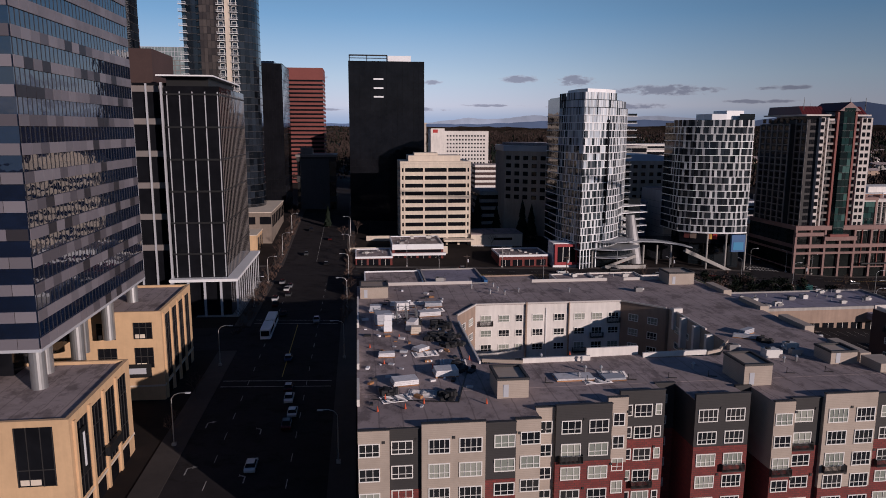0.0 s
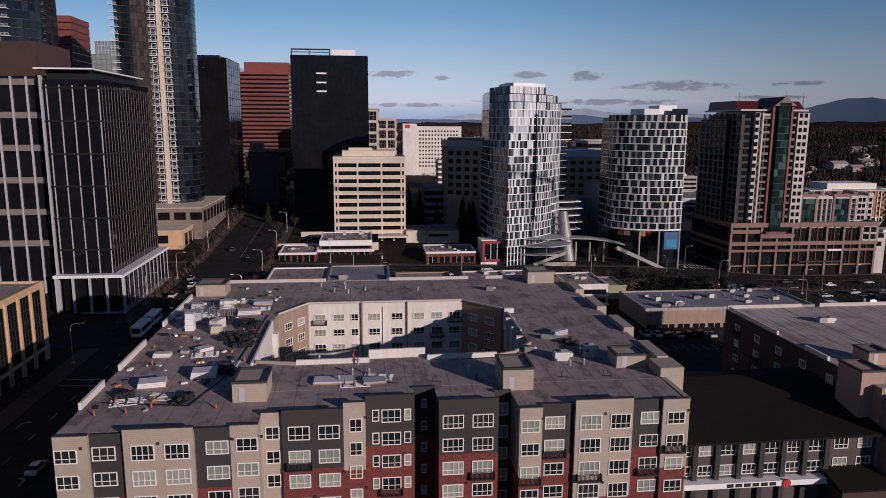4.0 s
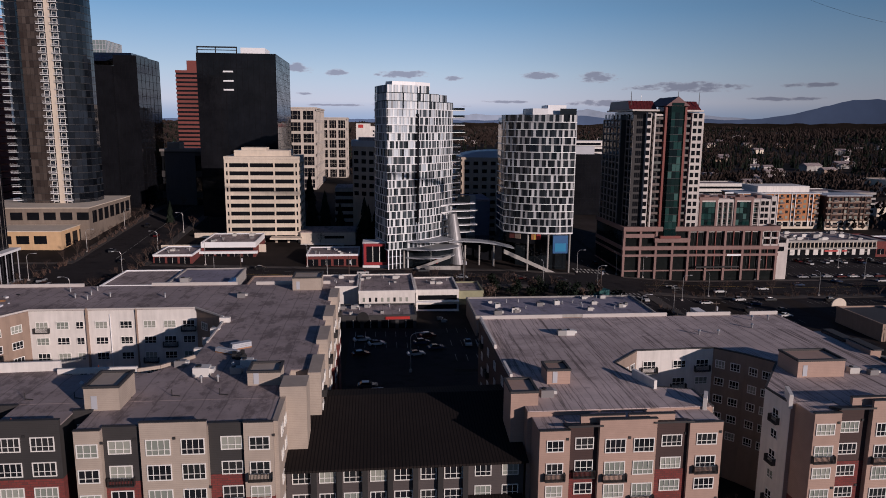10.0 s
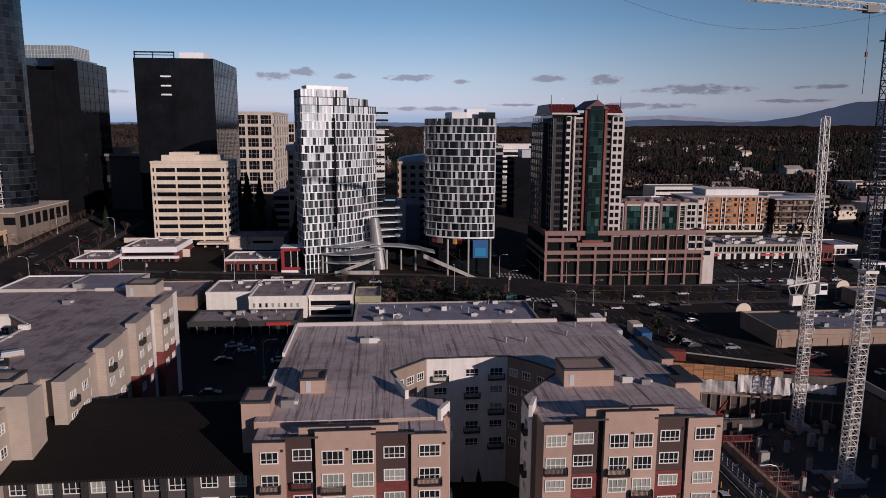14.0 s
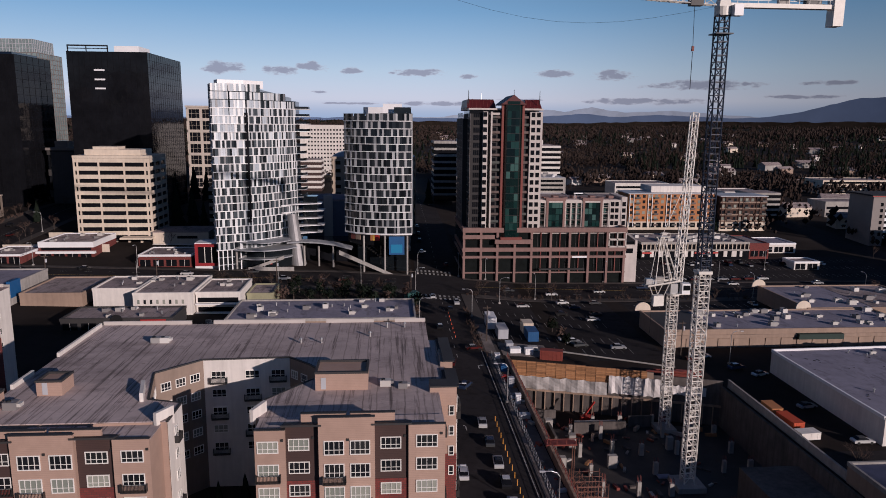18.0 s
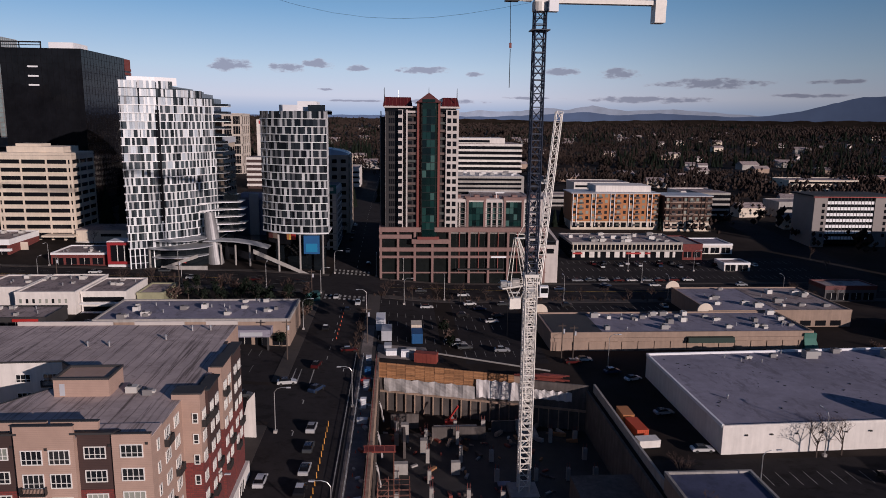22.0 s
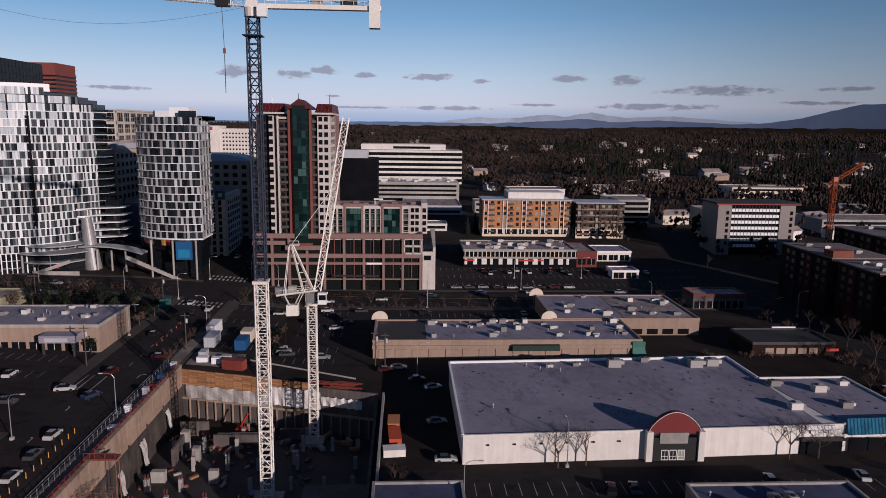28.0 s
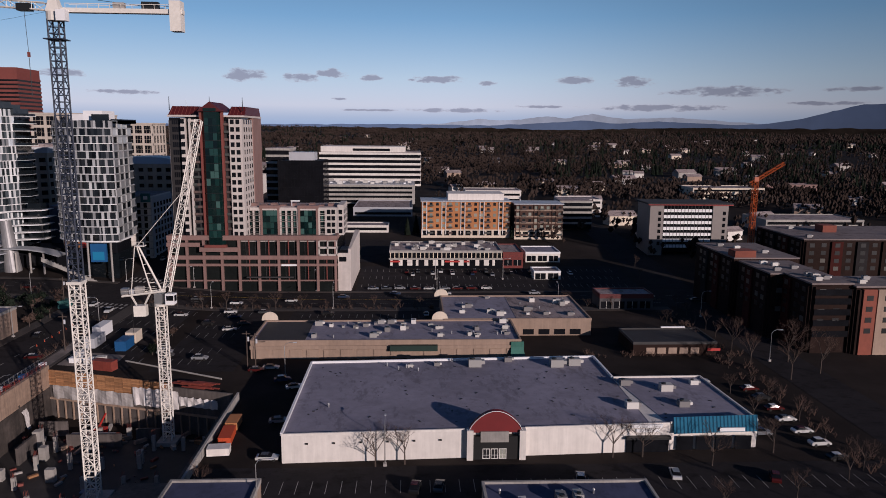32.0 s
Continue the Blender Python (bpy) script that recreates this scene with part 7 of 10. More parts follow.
part("arch", g, material("deep_red_gable", (0.17, 0.012, 0.014), 0.6, vary=0.15), ws, "dark red arched gable over the entrance")
for (xa, za), (xb, zb_) in zip(arch, arch[1:]):
    part("arch_rim", G().bar((xa, 130.1, za), (xb, 130.1, zb_), 0.1), M_WHITE, ws)
part("sign_panel", G().box(303.4, 129.9, -7.6, 309.2, 130.1, -5.3), M_CONC, ws, "pale entrance sign panel")
# Solid black block on the wall; its colour stands in for the recess's shade.
part("entrance", G().box(301.8, 130.05, -11.4, 311.2, 131.2, -6.4), M_BLACK, ws, "black block in place of the shaded entrance recess")
for x in (300.6, 311.4):
    part("pier", G().box(x, 129.6, -12, x + 1.3, 131.4, -5.0), M_WHITEWALL, ws)
for i in range(3):
    win(ws, 1.5, 2.2, 2, 304.6 + i * 1.7, 130.04, -11.2, 0)
part("coffee_front", G().box(334.4, 132.2, -11.3, 343.4, 132.8, -8.0), M_GLASS_DARK, ws)
part("awning", G().box(334.2, 131.4, -8.2, 343.6, 132.6, -7.7), M_BLACK, ws)
for j, z in enumerate((-5.9, -6.9)):
    part("sign_bar", G().box(335.4 + j, 132.3, z, 342.0 - j * 0.6, 132.5, z + 0.7), M_WHITE, ws, "white sign lettering as a plain bar")
M_AWN = striped("blue_awning", (0.022, 0.125, 0.21), (0.01, 0.055, 0.1), 0.8, "x", 0.9, 0.4)
M_AWN.node_tree.nodes["Principled BSDF"].inputs["Specular IOR Level"].default_value = 0.1
part("blue_awning", G().add([(344.4, 132.0, -7.2), (362.8, 132.9, -7.2), (362.8, 133.9, -3.9), (344.4, 133.0, -3.9), (344.4, 133.2, -7.2), (362.8, 134.0, -7.2)], [(0, 1, 2, 3), (4, 3, 2, 5), (0, 4, 5, 1), (0, 3, 4), (1, 5, 2)]), M_AWN, ws, "ribbed blue fascia awning")
part("sign_bar", G().box(354.2, 132.3, -6.9, 359.6, 132.5, -6.1), M_WHITE, ws)
for i in range(4):
    part("shop_window", G().box(345.4 + i * 4.2, 132.9, -11.2, 348.9 + i * 4.2, 133.2, -8.2), M_GLASS_DARK, ws)
for x, y, s in ((305.8, 170.5, 1.5), (327.2, 170, 1.5), (332, 171, 1.4), (349.7, 152.1, 1.3), (338.3, 142, 1.2), (350.2, 142.4, 1.1), (341, 156, 1.1), (358, 156, 0.9), (315, 174, 0.9), (296, 171, 0.7), (289, 170, 0.6)):
    roof_unit(x, y, -5.4, s)
for x, y in ((271, 144), (286, 168), (288, 169.5), (291, 167), (283, 171), (300, 174)):
    roof_vent(x, y, -5.45)

# brown shops
bs = flat_shop("brown_shops", 242.4, 195, 321.8, 217, -11.5, -5.9, M_BROWNWALL, M_ROOF_BLUE, "long brown rendered shop row with a blue-grey roof", glass=False)
part("wall_band", G().box(242.2, 194.6, -8.4, 321.9, 194.9, -7.4), M_BROWNWALL, bs)
for i in range(16):
    part("wall_panel", G().box(244 + i * 4.9, 194.8, -11.5, 247.6 + i * 4.9, 195.02, -8.6), M_BROWNWALL, bs)
part("awning", G().box(283, 193.4, -8.8, 297, 195, -7.2), material("green_canvas", (0.008, 0.028, 0.022), 0.7), bs, "dark green awning")
part("awning", G().add([(318.5, 193, -11), (323, 193, -11), (322, 195.2, -6.2), (319, 195.2, -6.2)], [(0, 1, 2, 3)]).box(318.8, 194.4, -11.4, 322.6, 195.4, -6.4), material("green_cloth", (0.03, 0.14, 0.11), 0.7), bs, "teal corner awning")
part("deck", G().box(243.4, 196.5, -6.25, 258, 216, -6.1), M_DARKTRIM, bs)
b2 = flat_shop("brown_shops", 300, 217.4, 348.6, 250, -11.5, -5.7, M_BROWNWALL, M_ROOF_BLUE, "brown rendered shop block with a stepped parapet", glass=False)
part("roof_patch", G().box(324, 219, -6.0, 348, 249.4, -5.92), M_ROOF, b2)
for x, y in ((243.6, 217.6), (298.6, 217.6), (300.4, 250)):
    pts = [(x - 2.6, -6.0)] + [(x - 2.6 * math.cos(math.pi * i / 10), -5.6 + 2.4 * math.sin(math.pi * i / 10)) for i in range(11)] + [(x + 2.6, -6.0)]
    n = len(pts)
    g = G().add([(a, y, b) for a, b in pts] + [(a, y + 0.5, b) for a, b in pts], [tuple(range(n)), tuple(range(2 * n - 1, n - 1, -1))] + [(i, n + i, n + i + 1, i + 1) for i in range(n - 1)])
    part("round_gable", g, M_CREAM, b2, "round cream gable")
scatter_units(260, 198, 319, 215, -6.2, 30, 10, 0.5, 1.1)
scatter_units(304, 222, 345, 247, -6.0, 15, 5, 0.6, 1.2)
for i in range(4):
    part("side_window", G().box(326 + i * 5.2, 217.3, -11, 329.6 + i * 5.2, 217.38, -9.2), M_GLASS_DARK, b2)

# low roofs north of the flats
lr = flat_shop("low_shop", 115.6, 189, 168, 210.6, -7.2, 0.6, M_BROWNWALL, M_ROOF_BLUE, "long low brown shop with a blue-grey roof full of vents", M_CONC)
part("porch", G().box(154, 184.5, -3.2, 163.5, 189, -1.2), M_ROOF_BLUE, lr)
for x in (154.6, 162.6):
    part("post", G().box(x, 184.8, -8, x + 0.5, 185.3, -3.2), M_DARKTRIM, lr)
part("sign_bar", G().box(155.5, 184.4, -2.9, 161.5, 184.49, -1.8), M_GREYPAN, lr)
scatter_units(118, 191, 166, 209, 0.3, 14, 10, 0.5, 1.0)
rs = flat_shop("dark_shop", 68.5, 196.8, 99.4, 210, -5.2, -0.9, M_DARKTRIM, M_ROOF, "low dark shop row with a red sign on the fascia", M_DARKTRIM)
part("sign_bar", G().box(90.5, 196.4, -2.0, 97.5, 196.68, -1.2), M_REDPAINT, rs, "red sign lettering as a plain bar")
part("round_sign", G().tube((84, 196.4, -1.4), (84, 196.68, -1.4), 1.7, 1.7, 18), M_BLACK, rs)
scatter_units(71, 199, 97, 208, -1.2, 6, 4, 0.5, 0.9)
flat_shop("white_hall", 68, 220.2, 82, 238, -5, 2.3, M_WHITEWALL, M_ROOF, "small white flat-roofed hall", glass=False)
l2 = flat_shop("white_hall", 82.4, 214, 100, 239, -5, 2.2, M_WHITEWALL, M_ROOF, "white two-storey commercial building with small windows", glass=False)
small_windows(l2, 0, 213.98, [84 + 1.9 * i for i in range(8)], (-1.2,), 0.7, 1.3)
l3 = flat_shop("white_hall", 100.4, 217, 114, 236, -5.4, 1.6, M_WHITEWALL, M_ROOF, "white commercial building with window bands", glass=False)
for z in (-1.6, -4.6):
    part("window_band", G().box(101, 216.9, z, 113.4, 217.02, z + 1.5), M_GLASS_DARK, l3)
    part("ledge", G().box(100.4, 215.6, z - 0.5, 114, 217, z - 0.2), M_WHITE, l3)
flat_shop("olive_shop", 114.6, 224, 123, 238, -5.6, -0.6, material("olive_render", (0.28, 0.27, 0.17), 0.85), M_ROOF, "small olive rendered shop", glass=False)
scatter_units(70, 222, 98, 236, 1.9, 7, 5, 0.5, 0.9)
scatter_units(102, 219, 112, 234, 1.2, 3, 2, 0.5, 0.8)
scatter_units(100, 200, 113, 210, land(106, 205), 2, 0, 0.6, 0.8)
# west low shops
flat_shop("grey_shop", 2.2, 222.5, 21.8, 246, -3.4, 3.0, M_CONC, M_ROOF, "low grey shop with a pale parapet", M_WHITE, glass=False)
q = flat_shop("grey_shop", 22.2, 221.8, 42.4, 246.6, -3.4, 3.3, M_CONC, M_ROOF_BLUE, "low shop with a smooth blue-grey roof", M_CONC, glass=False)
part("blue_panel", G().box(41.4, 222, -1, 42.6, 228, 4.2), M_BLUEPAINT, q)
roof_unit(27, 226, 3.0, 1.2)
flat_shop("tan_shop", 45, 222, 64, 246, -4.4, 0.5, M_BROWNWALL, M_ROOF, "low tan shop behind the flats", glass=False)
s1 = flat_shop("brick_shop", 14.8, 297.6, 37, 322, -2.6, 4.0, M_BRICK, M_ROOF, "brick shop with a thick white fascia and window band", M_WHITE, rim=2.2)
part("window_band", G().box(16, 297.35, 0.6, 36, 297.55, 1.7), M_GLASS_DARK, s1)
part("lower_fascia", G().box(13.6, 296, -0.6, 38, 297.6, 0.4), M_WHITE, s1)
scatter_units(17, 301, 34, 318, 3.6, 6, 4, 0.6, 1.0)
flat_shop("brick_shop", -1, 285, 14.2, 305, -2.8, 1.2, M_BRICK, M_ROOF, "low brick shop with a white roof edge", M_WHITE)
scatter_units(1, 288, 12, 302, 0.8, 5, 2, 0.5, 0.9)
flat_shop("brick_shop", 59.4, 285, 80.6, 303, -4.2, 0.8, M_BRICK, M_ROOF, "low brick shop with a white roof edge and gravel roof", M_WHITE)
scatter_units(61, 288, 79, 300, 0.4, 8, 4, 0.4, 0.8)
for x0, x1, y, z in ((-4, 40, 306, 1.0), (4, 20, 330, 2.5)):
    whole("retaining_wall", G().box(x0, y, z - 5, x1, y + 0.5, z + 0.6), M_CREAM, "low cream retaining wall", "wall")

M_ROOF_DK = weathered("dark_brown_roof", (0.2, 0.165, 0.16), (0.07, 0.055, 0.053), (0.3, 0.2), 0.6)
M_DKRED = material("dark_red_siding", (0.05, 0.014, 0.012), 0.95, vary=0.25, spec=0.1)
M_OXIDE = material("oxide_red_siding", (0.2, 0.05, 0.03), 0.8, vary=0.2)
M_DKGREY = material("charcoal_siding", (0.022, 0.02, 0.021), 0.95, vary=0.25, spec=0.1)
M_DKBROWN = material("dark_brown_brick", (0.024, 0.0145, 0.0125), 0.95, spec=0.1, vary=0.3, grain=0.6, coarse=0.08)
M_ROOF_BLK = material("black_roof", (0.02, 0.019, 0.022), 0.85, vary=0.3)
# retail row and mid-rise flats to the north-east
rr = flat_shop("retail_row", 279, 318.6, 332, 346, -7.6, -0.6, M_GLASS_DARK, M_ROOF, "long two-storey retail row with a busy roof", M_CONC, glass=False, rim=1.0)
for i in range(27):
    part("bay_post", G().box(279.4 + i * 2, 318.2, -4.4, 279.75 + i * 2, 318.6, -1.4), M_CREAM, rr)
for i in range(13):
    part("shop_wall", G().box(279.4 + i * 4, 318.25, -7.6, 280.6 + i * 4 + (i % 3) * 0.6, 318.6, -4.6), M_WHITEWALL, rr)
part("floor_band", G().box(278.8, 318.1, -4.8, 332.2, 318.7, -4.0), M_CONC, rr)
for x0, x1 in ((279.5, 284), (305, 312), (314, 316.5)):
    part("red_sign", G().box(x0, 318.0, -6.0, x1, 318.12, -5.2), M_REDPAINT, rr)
flat_shop("brick_shop", 332.4, 319, 342, 344, -8, -1.4, M_BRICK, M_ROOF, "brick end shop of the retail row", M_BRICK)
scatter_units(281, 321, 330, 344, -0.9, 22, 8, 0.7, 1.3)
flat_shop("white_shop", 345, 330, 362, 348, -8, -3.2, M_WHITEWALL, M_ROOF_BLUE, "small white shop with a pale blue-grey roof", M_WHITE)
flat_shop("white_shop", 344, 300, 356, 310, -10.5, -6.6, M_WHITEWALL, M_ROOF, "small white bank building", M_WHITE)
# The shade over this shop is put into its grey wall colour.
flat_shop("small_shop", 360.5, 251, 381, 262, -11.3, -5.6, M_DULL, M_ROOF, "small shop, walls greyed for shade, with a dark red fascia", M_REDROOF, rim=1.5)
dr = flat_shop("dark_shop", 356, 196, 381.5, 211, -11.3, -7.2, M_DKBROWN, M_ROOF_BLK, "low restaurant with a dark flat roof", M_DARKTRIM, glass=False)
part("pale_edge", G().box(369.6, 210.6, -7.0, 377.4, 211.2, -6.6), M_WHITE, dr)
part("red_sign", G().box(378.6, 195.6, -9.9, 382.6, 196.0, -9.1), M_REDPAINT, dr)
for i in range(5):
    part("window", G().box(360 + i * 3.4, 195.9, -10.8, 362.6 + i * 3.4, 196.02, -8.9), M_BROWNWALL, dr)


def flats(x0, y0, x1, y1, zb, zt, wall, label, nf, cols, trim=None, side=True):
    t = thing("apartment_block", (x0 + x1) / 2, (y0 + y1) / 2, zb, label, "apartment building")
    part("wall", G().box(x0, y0, zb - 2, x1, y1, zt), wall, t)
    part("roof", G().box(x0 - 0.5, y0 - 0.5, zt, x1 + 0.5, y1 + 0.5, zt + 0.5), M_GREYPAN, t)
    fh = (zt - zb) / nf
    for k in range(nf):
        for i in range(cols):
            x = x0 + (x1 - x0) * (i + 0.5) / cols
            if i % 3 == 1:
                m = pose(x, y0, zb + k * fh + 0.5)
                b = part("balcony", bm_, None, t, "", m)
            small_windows(t, 0, y0 - 0.02, (x,), (zb + k * fh + 0.9,), 1.6, 1.7)
        if side:
            small_windows(t, 90, x1 + 0.02, [y0 + (y1 - y0) * (i + 0.5) / 4 for i in range(4)], (zb + k * fh + 0.9,), 1.6, 1.7)
    for i in range(0, cols, 3):
        x = x0 + (x1 - x0) * (i + 0.5) / cols
        part("bay_strip", G().box(x - 1.3, y0 - 0.5, zb, x - 0.95, y0, zt - 0.2).box(x + 0.95, y0 - 0.5, zb, x + 1.3, y0, zt - 0.2), trim or M_WHITE, t)
    part("base", G().box(x0 - 0.1, y0 - 0.12, zb - 2, x1 + 0.1, y1, zb + fh * 0.9), M_CREAM, t)
    for i in range(int((x1 - x0) / 4)):
        part("shop_window", G().box(x0 + 0.8 + 4 * i, y0 - 0.2, zb - 0.6, x0 + 3.6 + 4 * i, y0 - 0.1, zb + fh * 0.7), M_GLASS_DARK, t)
    return t


M_UMBER = material("umber_brick", (0.07, 0.036, 0.027), 0.9, vary=0.25)
of_ = flats(295, 386, 345, 405, -2.8, 15.6, M_ORANGE, "orange rendered flats with white bays and a pale roof", 6, 14, side=False)
part("penthouse", G().box(310, 392, 16.1, 342, 410, 19.6), M_WHITEWALL, of_)
bf = flats(347, 382, 374, 400, -3.2, 14.6, M_UMBER, "dark brown brick flats with wide window bands", 5, 8, M_UMBER, side=False)
for k in range(5):
    part("sill_band", G().box(346.8, 381.6, -3.0 + k * 3.5, 374.2, 382, -2.2 + k * 3.5), M_BROWNWALL, bf)
sf = thing("striped_block", 430, 352, -4, "white-striped mid-rise block with blank concrete end walls", "office building")
part("core", G().box(413, 346, -6, 446, 364, 18), M_GLASS_DARK, sf)
for x0, x1 in ((410.5, 417.5), (443, 451)):
    part("end_wall", G().box(x0, 344.6, -8, x1, 364, 18.6), M_FINBAND, sf)
    for k in range(6):
        part("window", wm_, None, sf, "", pose(x1 - 2, 344.58, -2 + 3.1 * k))
for k in range(7):
    part("floor_band", G().box(416, 345, -3.4 + k * 3.05, 443, 346.5, -1.9 + k * 3.05), M_WHITE, sf)
part("roof", G().box(409, 343.4, 18.9, 453, 365, 19.6), M_ROOF_BLK, sf, "dark flat roof with a thin red edge")
part("roof_edge", G().box(409, 343.3, 18.6, 453, 343.5, 18.9), M_REDPAINT, sf)
for i in range(15):
    part("mullion", G().box(417.6 + i * 1.8, 344.9, -3.6, 417.8 + i * 1.8, 345.1, 18.4), M_RAIL, sf)
far = thing("apartment_block", 430, 225, -11, "large dark brown and red apartment complex with stepped roofs", "apartment building")
fwin = mesh("window", G().box(-1.0, -0.05, 0, 1.0, 0.02, 1.6), picked("dim_pane", ((0.01, 0.01, 0.012), (0.02, 0.02, 0.022), (0.012, 0.012, 0.014), (0.09, 0.085, 0.075)), 0.3))
for x0, y0, x1, y1, z1, m in ((410.6, 198, 423.4, 214, 10.0, M_BROWNSID), (423.5, 196.5, 474, 211, 9.4, M_BROWNSID), (406, 214.1, 424, 236, 9.8, M_BROWNSID), (406, 240.1, 430, 274, 10.1, M_BROWNSID), (444, 262, 506, 300, 13.6, M_BROWNSID), (412, 236.1, 424, 240, 6.5, M_BROWNSID)):
    part("wall", G().box(x0, y0, -13, x1, y1, z1), M_DKBROWN, far)
    part("roof", G().box(x0 - 0.2, y0 - 0.2, z1, x1 + 0.2, y1 + 0.2, z1 + 0.5), M_ROOF_DK, far)
    tops = [z1 - 1.2 - 3.1 * k for k in range(4)]
    for deg, fixed, lo, hi in ((0, y0, x0, x1), (270, x0, y0, y1)):
        nb_ = int((hi - lo) / 5.2)
        for i in range(nb_):
            c = lo + 3 + 5.2 * i
            if i % 2 == 0:
                bx = G().box(c - 2.3, fixed - 0.7, -13, c + 2.3, fixed, z1 - 0.6) if deg == 0 else G().box(fixed - 0.7, c - 2.3, -13, fixed, c + 2.3, z1 - 0.6)
                part("bay", bx, (M_DKBROWN, M_DKRED, M_DKGREY)[(i // 2) % 3], far)
            face = fixed - (0.72 if i % 2 == 0 else 0.02)
            for t in tops:
                x, y = (c, face) if deg == 0 else (face, c)
                part("window", fwin, None, far, "", turn(x, y, t - 1.6, deg))
    for i in range(4):
        roof_unit(x0 + 4 + (x1 - x0 - 8) * (i * 0.37 % 1.0), y0 + 4 + (y1 - y0 - 8) * (i * 0.61 % 1.0), z1 + 0.5, 0.9)
part("stair_head", G().box(406.3, 240.3, 10.5, 414, 246, 13.0), M_OXIDE, far, "orange-red roof hut")
part("stair_head", G().box(462, 280, 14, 468, 286, 17), M_OXIDE, far, "orange-red roof hut")
for x0, x1, m in ((425.2, 429.4, M_OXIDE), (429.8, 436, M_BROWNWALL), (441, 446, M_OXIDE)):
    part("bay", G().box(x0, 195.3, -13, x1, 196.5, 9.0), m, far)
    for z in (-4.6, -1.2, 2.2, 5.6):
        part("window", fwin, None, far, "", pose((x0 + x1) / 2, 195.28, z))
for z in (-6.2, -2.8, 0.6, 4.0, 6.8):
    part("window_band", G().box(411.4, 197.1, z, 422.6, 197.28, z + 1.9), M_GLASS_DARK, far)
banded("grey_flats", 378, 410, 398, 428, -2, 14, 5, M_CONC, M_GLASS_DARK, 0.4, "grey mid-rise flats behind the brown block", "apartment building")
M_ROOF_NAVY = weathered("dark_blue_roof", (0.075, 0.085, 0.15), (0.04, 0.045, 0.08), (0.3, 0.2), 0.6)
nb = flat_shop("blue_shed", 246, 96, 262, 115.5, -11.4, -7.4, M_BROWNWALL, M_ROOF_NAVY, "low shed with a blue-grey roof beside the pit", M_CONC, glass=False)
flat_shop("blue_shed", 302, 90, 332, 113, -11.4, -7.2, M_BROWNWALL, M_ROOF_NAVY, "low building with a blue-grey roof at the lot", M_CONC, glass=False)
scatter_units(304, 100, 330, 112, -7.5, 4, 2)
# ---- building pit ----
SITE = random.Random(5)
M_RUSTRED = material("rusty_red_paint", (0.2, 0.042, 0.03), 0.6, vary=0.3, grain=1.0)
M_DKCONC = material("dark_concrete", (0.085, 0.072, 0.067), 0.9, vary=0.35, grain=0.5, coarse=0.1, streak=0.3)
M_SHOT = material("shotcrete", (0.3, 0.21, 0.155), 0.9, vary=0.3, grain=0.7, coarse=0.12, streak=0.25)
M_TARP = material("white_tarp", (0.6, 0.57, 0.56), 0.6, vary=0.2, grain=0.6)
M_SHEETING = material("grey_sheeting", (0.34, 0.32, 0.31), 0.7, vary=0.3, grain=0.8, streak=0.3)
# Lower pit wall and piles: much darker brown than the shotcrete above.
M_DKLOWER = material("dark_lower_wall", (0.045, 0.036, 0.032), 0.95, vary=0.6, grain=0.5, coarse=0.15, bump=0.3, streak=0.4)
pw = thing("pit_wall", PX0, 130, PIT, "tan sprayed-concrete shoring wall along the street side", "shoring wall")
part("shotcrete_face", G().box(PX0 - 0.6, PY0, -13.2, PX0 + 0.35, 179.2, -7.4), M_SHOT, pw)
part("lower_face", G().box(PX0 - 0.6, PY0, PIT, PX0 + 0.5, 179.2, -13.2), M_DKLOWER, pw, "rough dark brown lower wall")
for i in range(26):
    part("soldier_pile", G().box(PX0 + 0.35, PY0 + 4 + i * 3.6, PIT, PX0 + 0.6, PY0 + 4.35 + i * 3.6, -12.5 - (i % 3)), M_DKLOWER, pw)
for y, w, z0, z1 in ((148.5, 3.4, -20.2, -14.6), (136, 2.6, -20.5, -15.6), (165, 2.4, -19.0, -14.2)):
    g = G()
    for j in range(5):
        for i in range(7):
            g.v.append((PX0 + 0.8 + 0.22 * math.sin(i * 2.1 + j) + 0.25 * j, y + w * (i / 6 - 0.5) * (1 - 0.12 * j) + 0.2 * math.sin(j * 1.7), z1 + (z0 - z1) * j / 4))
    g.f = [(j * 7 + i, j * 7 + i + 1, j * 7 + i + 8, j * 7 + i + 7) for j in range(4) for i in range(6)]
    whole("plastic_sheet", g, M_SHEETING, "torn grey-white plastic sheeting on the pit wall", "sheeting", "", "sheets on the pit wall")
rail_w = thing("red_edge_rail", PX0, 130, -7.4, "red mesh safety rail along the edge of the pit", "safety rail")
for i in range(48):
    part("rail_post", G().box(PX0 - 0.3, PY0 + i * 2, -7.5, PX0 - 0.2, PY0 + 0.1 + i * 2, -6.3), M_RUSTRED, rail_w)
for z in (-6.4, -6.95):
    part("rail_bar", G().box(PX0 - 0.32, PY0, z, PX0 - 0.22, 179, z + 0.1), M_RUSTRED, rail_w)
d = Vector((PX1 - PX0, pit_north(PX1) - pit_north(PX0), 0))
mN = turn(PX0, pit_north(PX0) - 0.3, 0, math.degrees(math.atan2(d.y, d.x)))
nw_ = thing("timber_shoring", 218, 171, PIT, "stacked timber lagging above a grey concrete shoring wall", "shoring wall")
plank = mesh("plank", G().box(0, -0.35, 0, 2.5, 0, 0.42), M_WOOD)
for k in range(9):
    for i in range(14):
        part("plank", plank, None, nw_, "", mN @ pose(i * 2.6 + 0.05, -0.02 - 0.1 * SITE.random(), -12.6 + k * 0.46 + (0.0 if i < 8 else -0.1)))
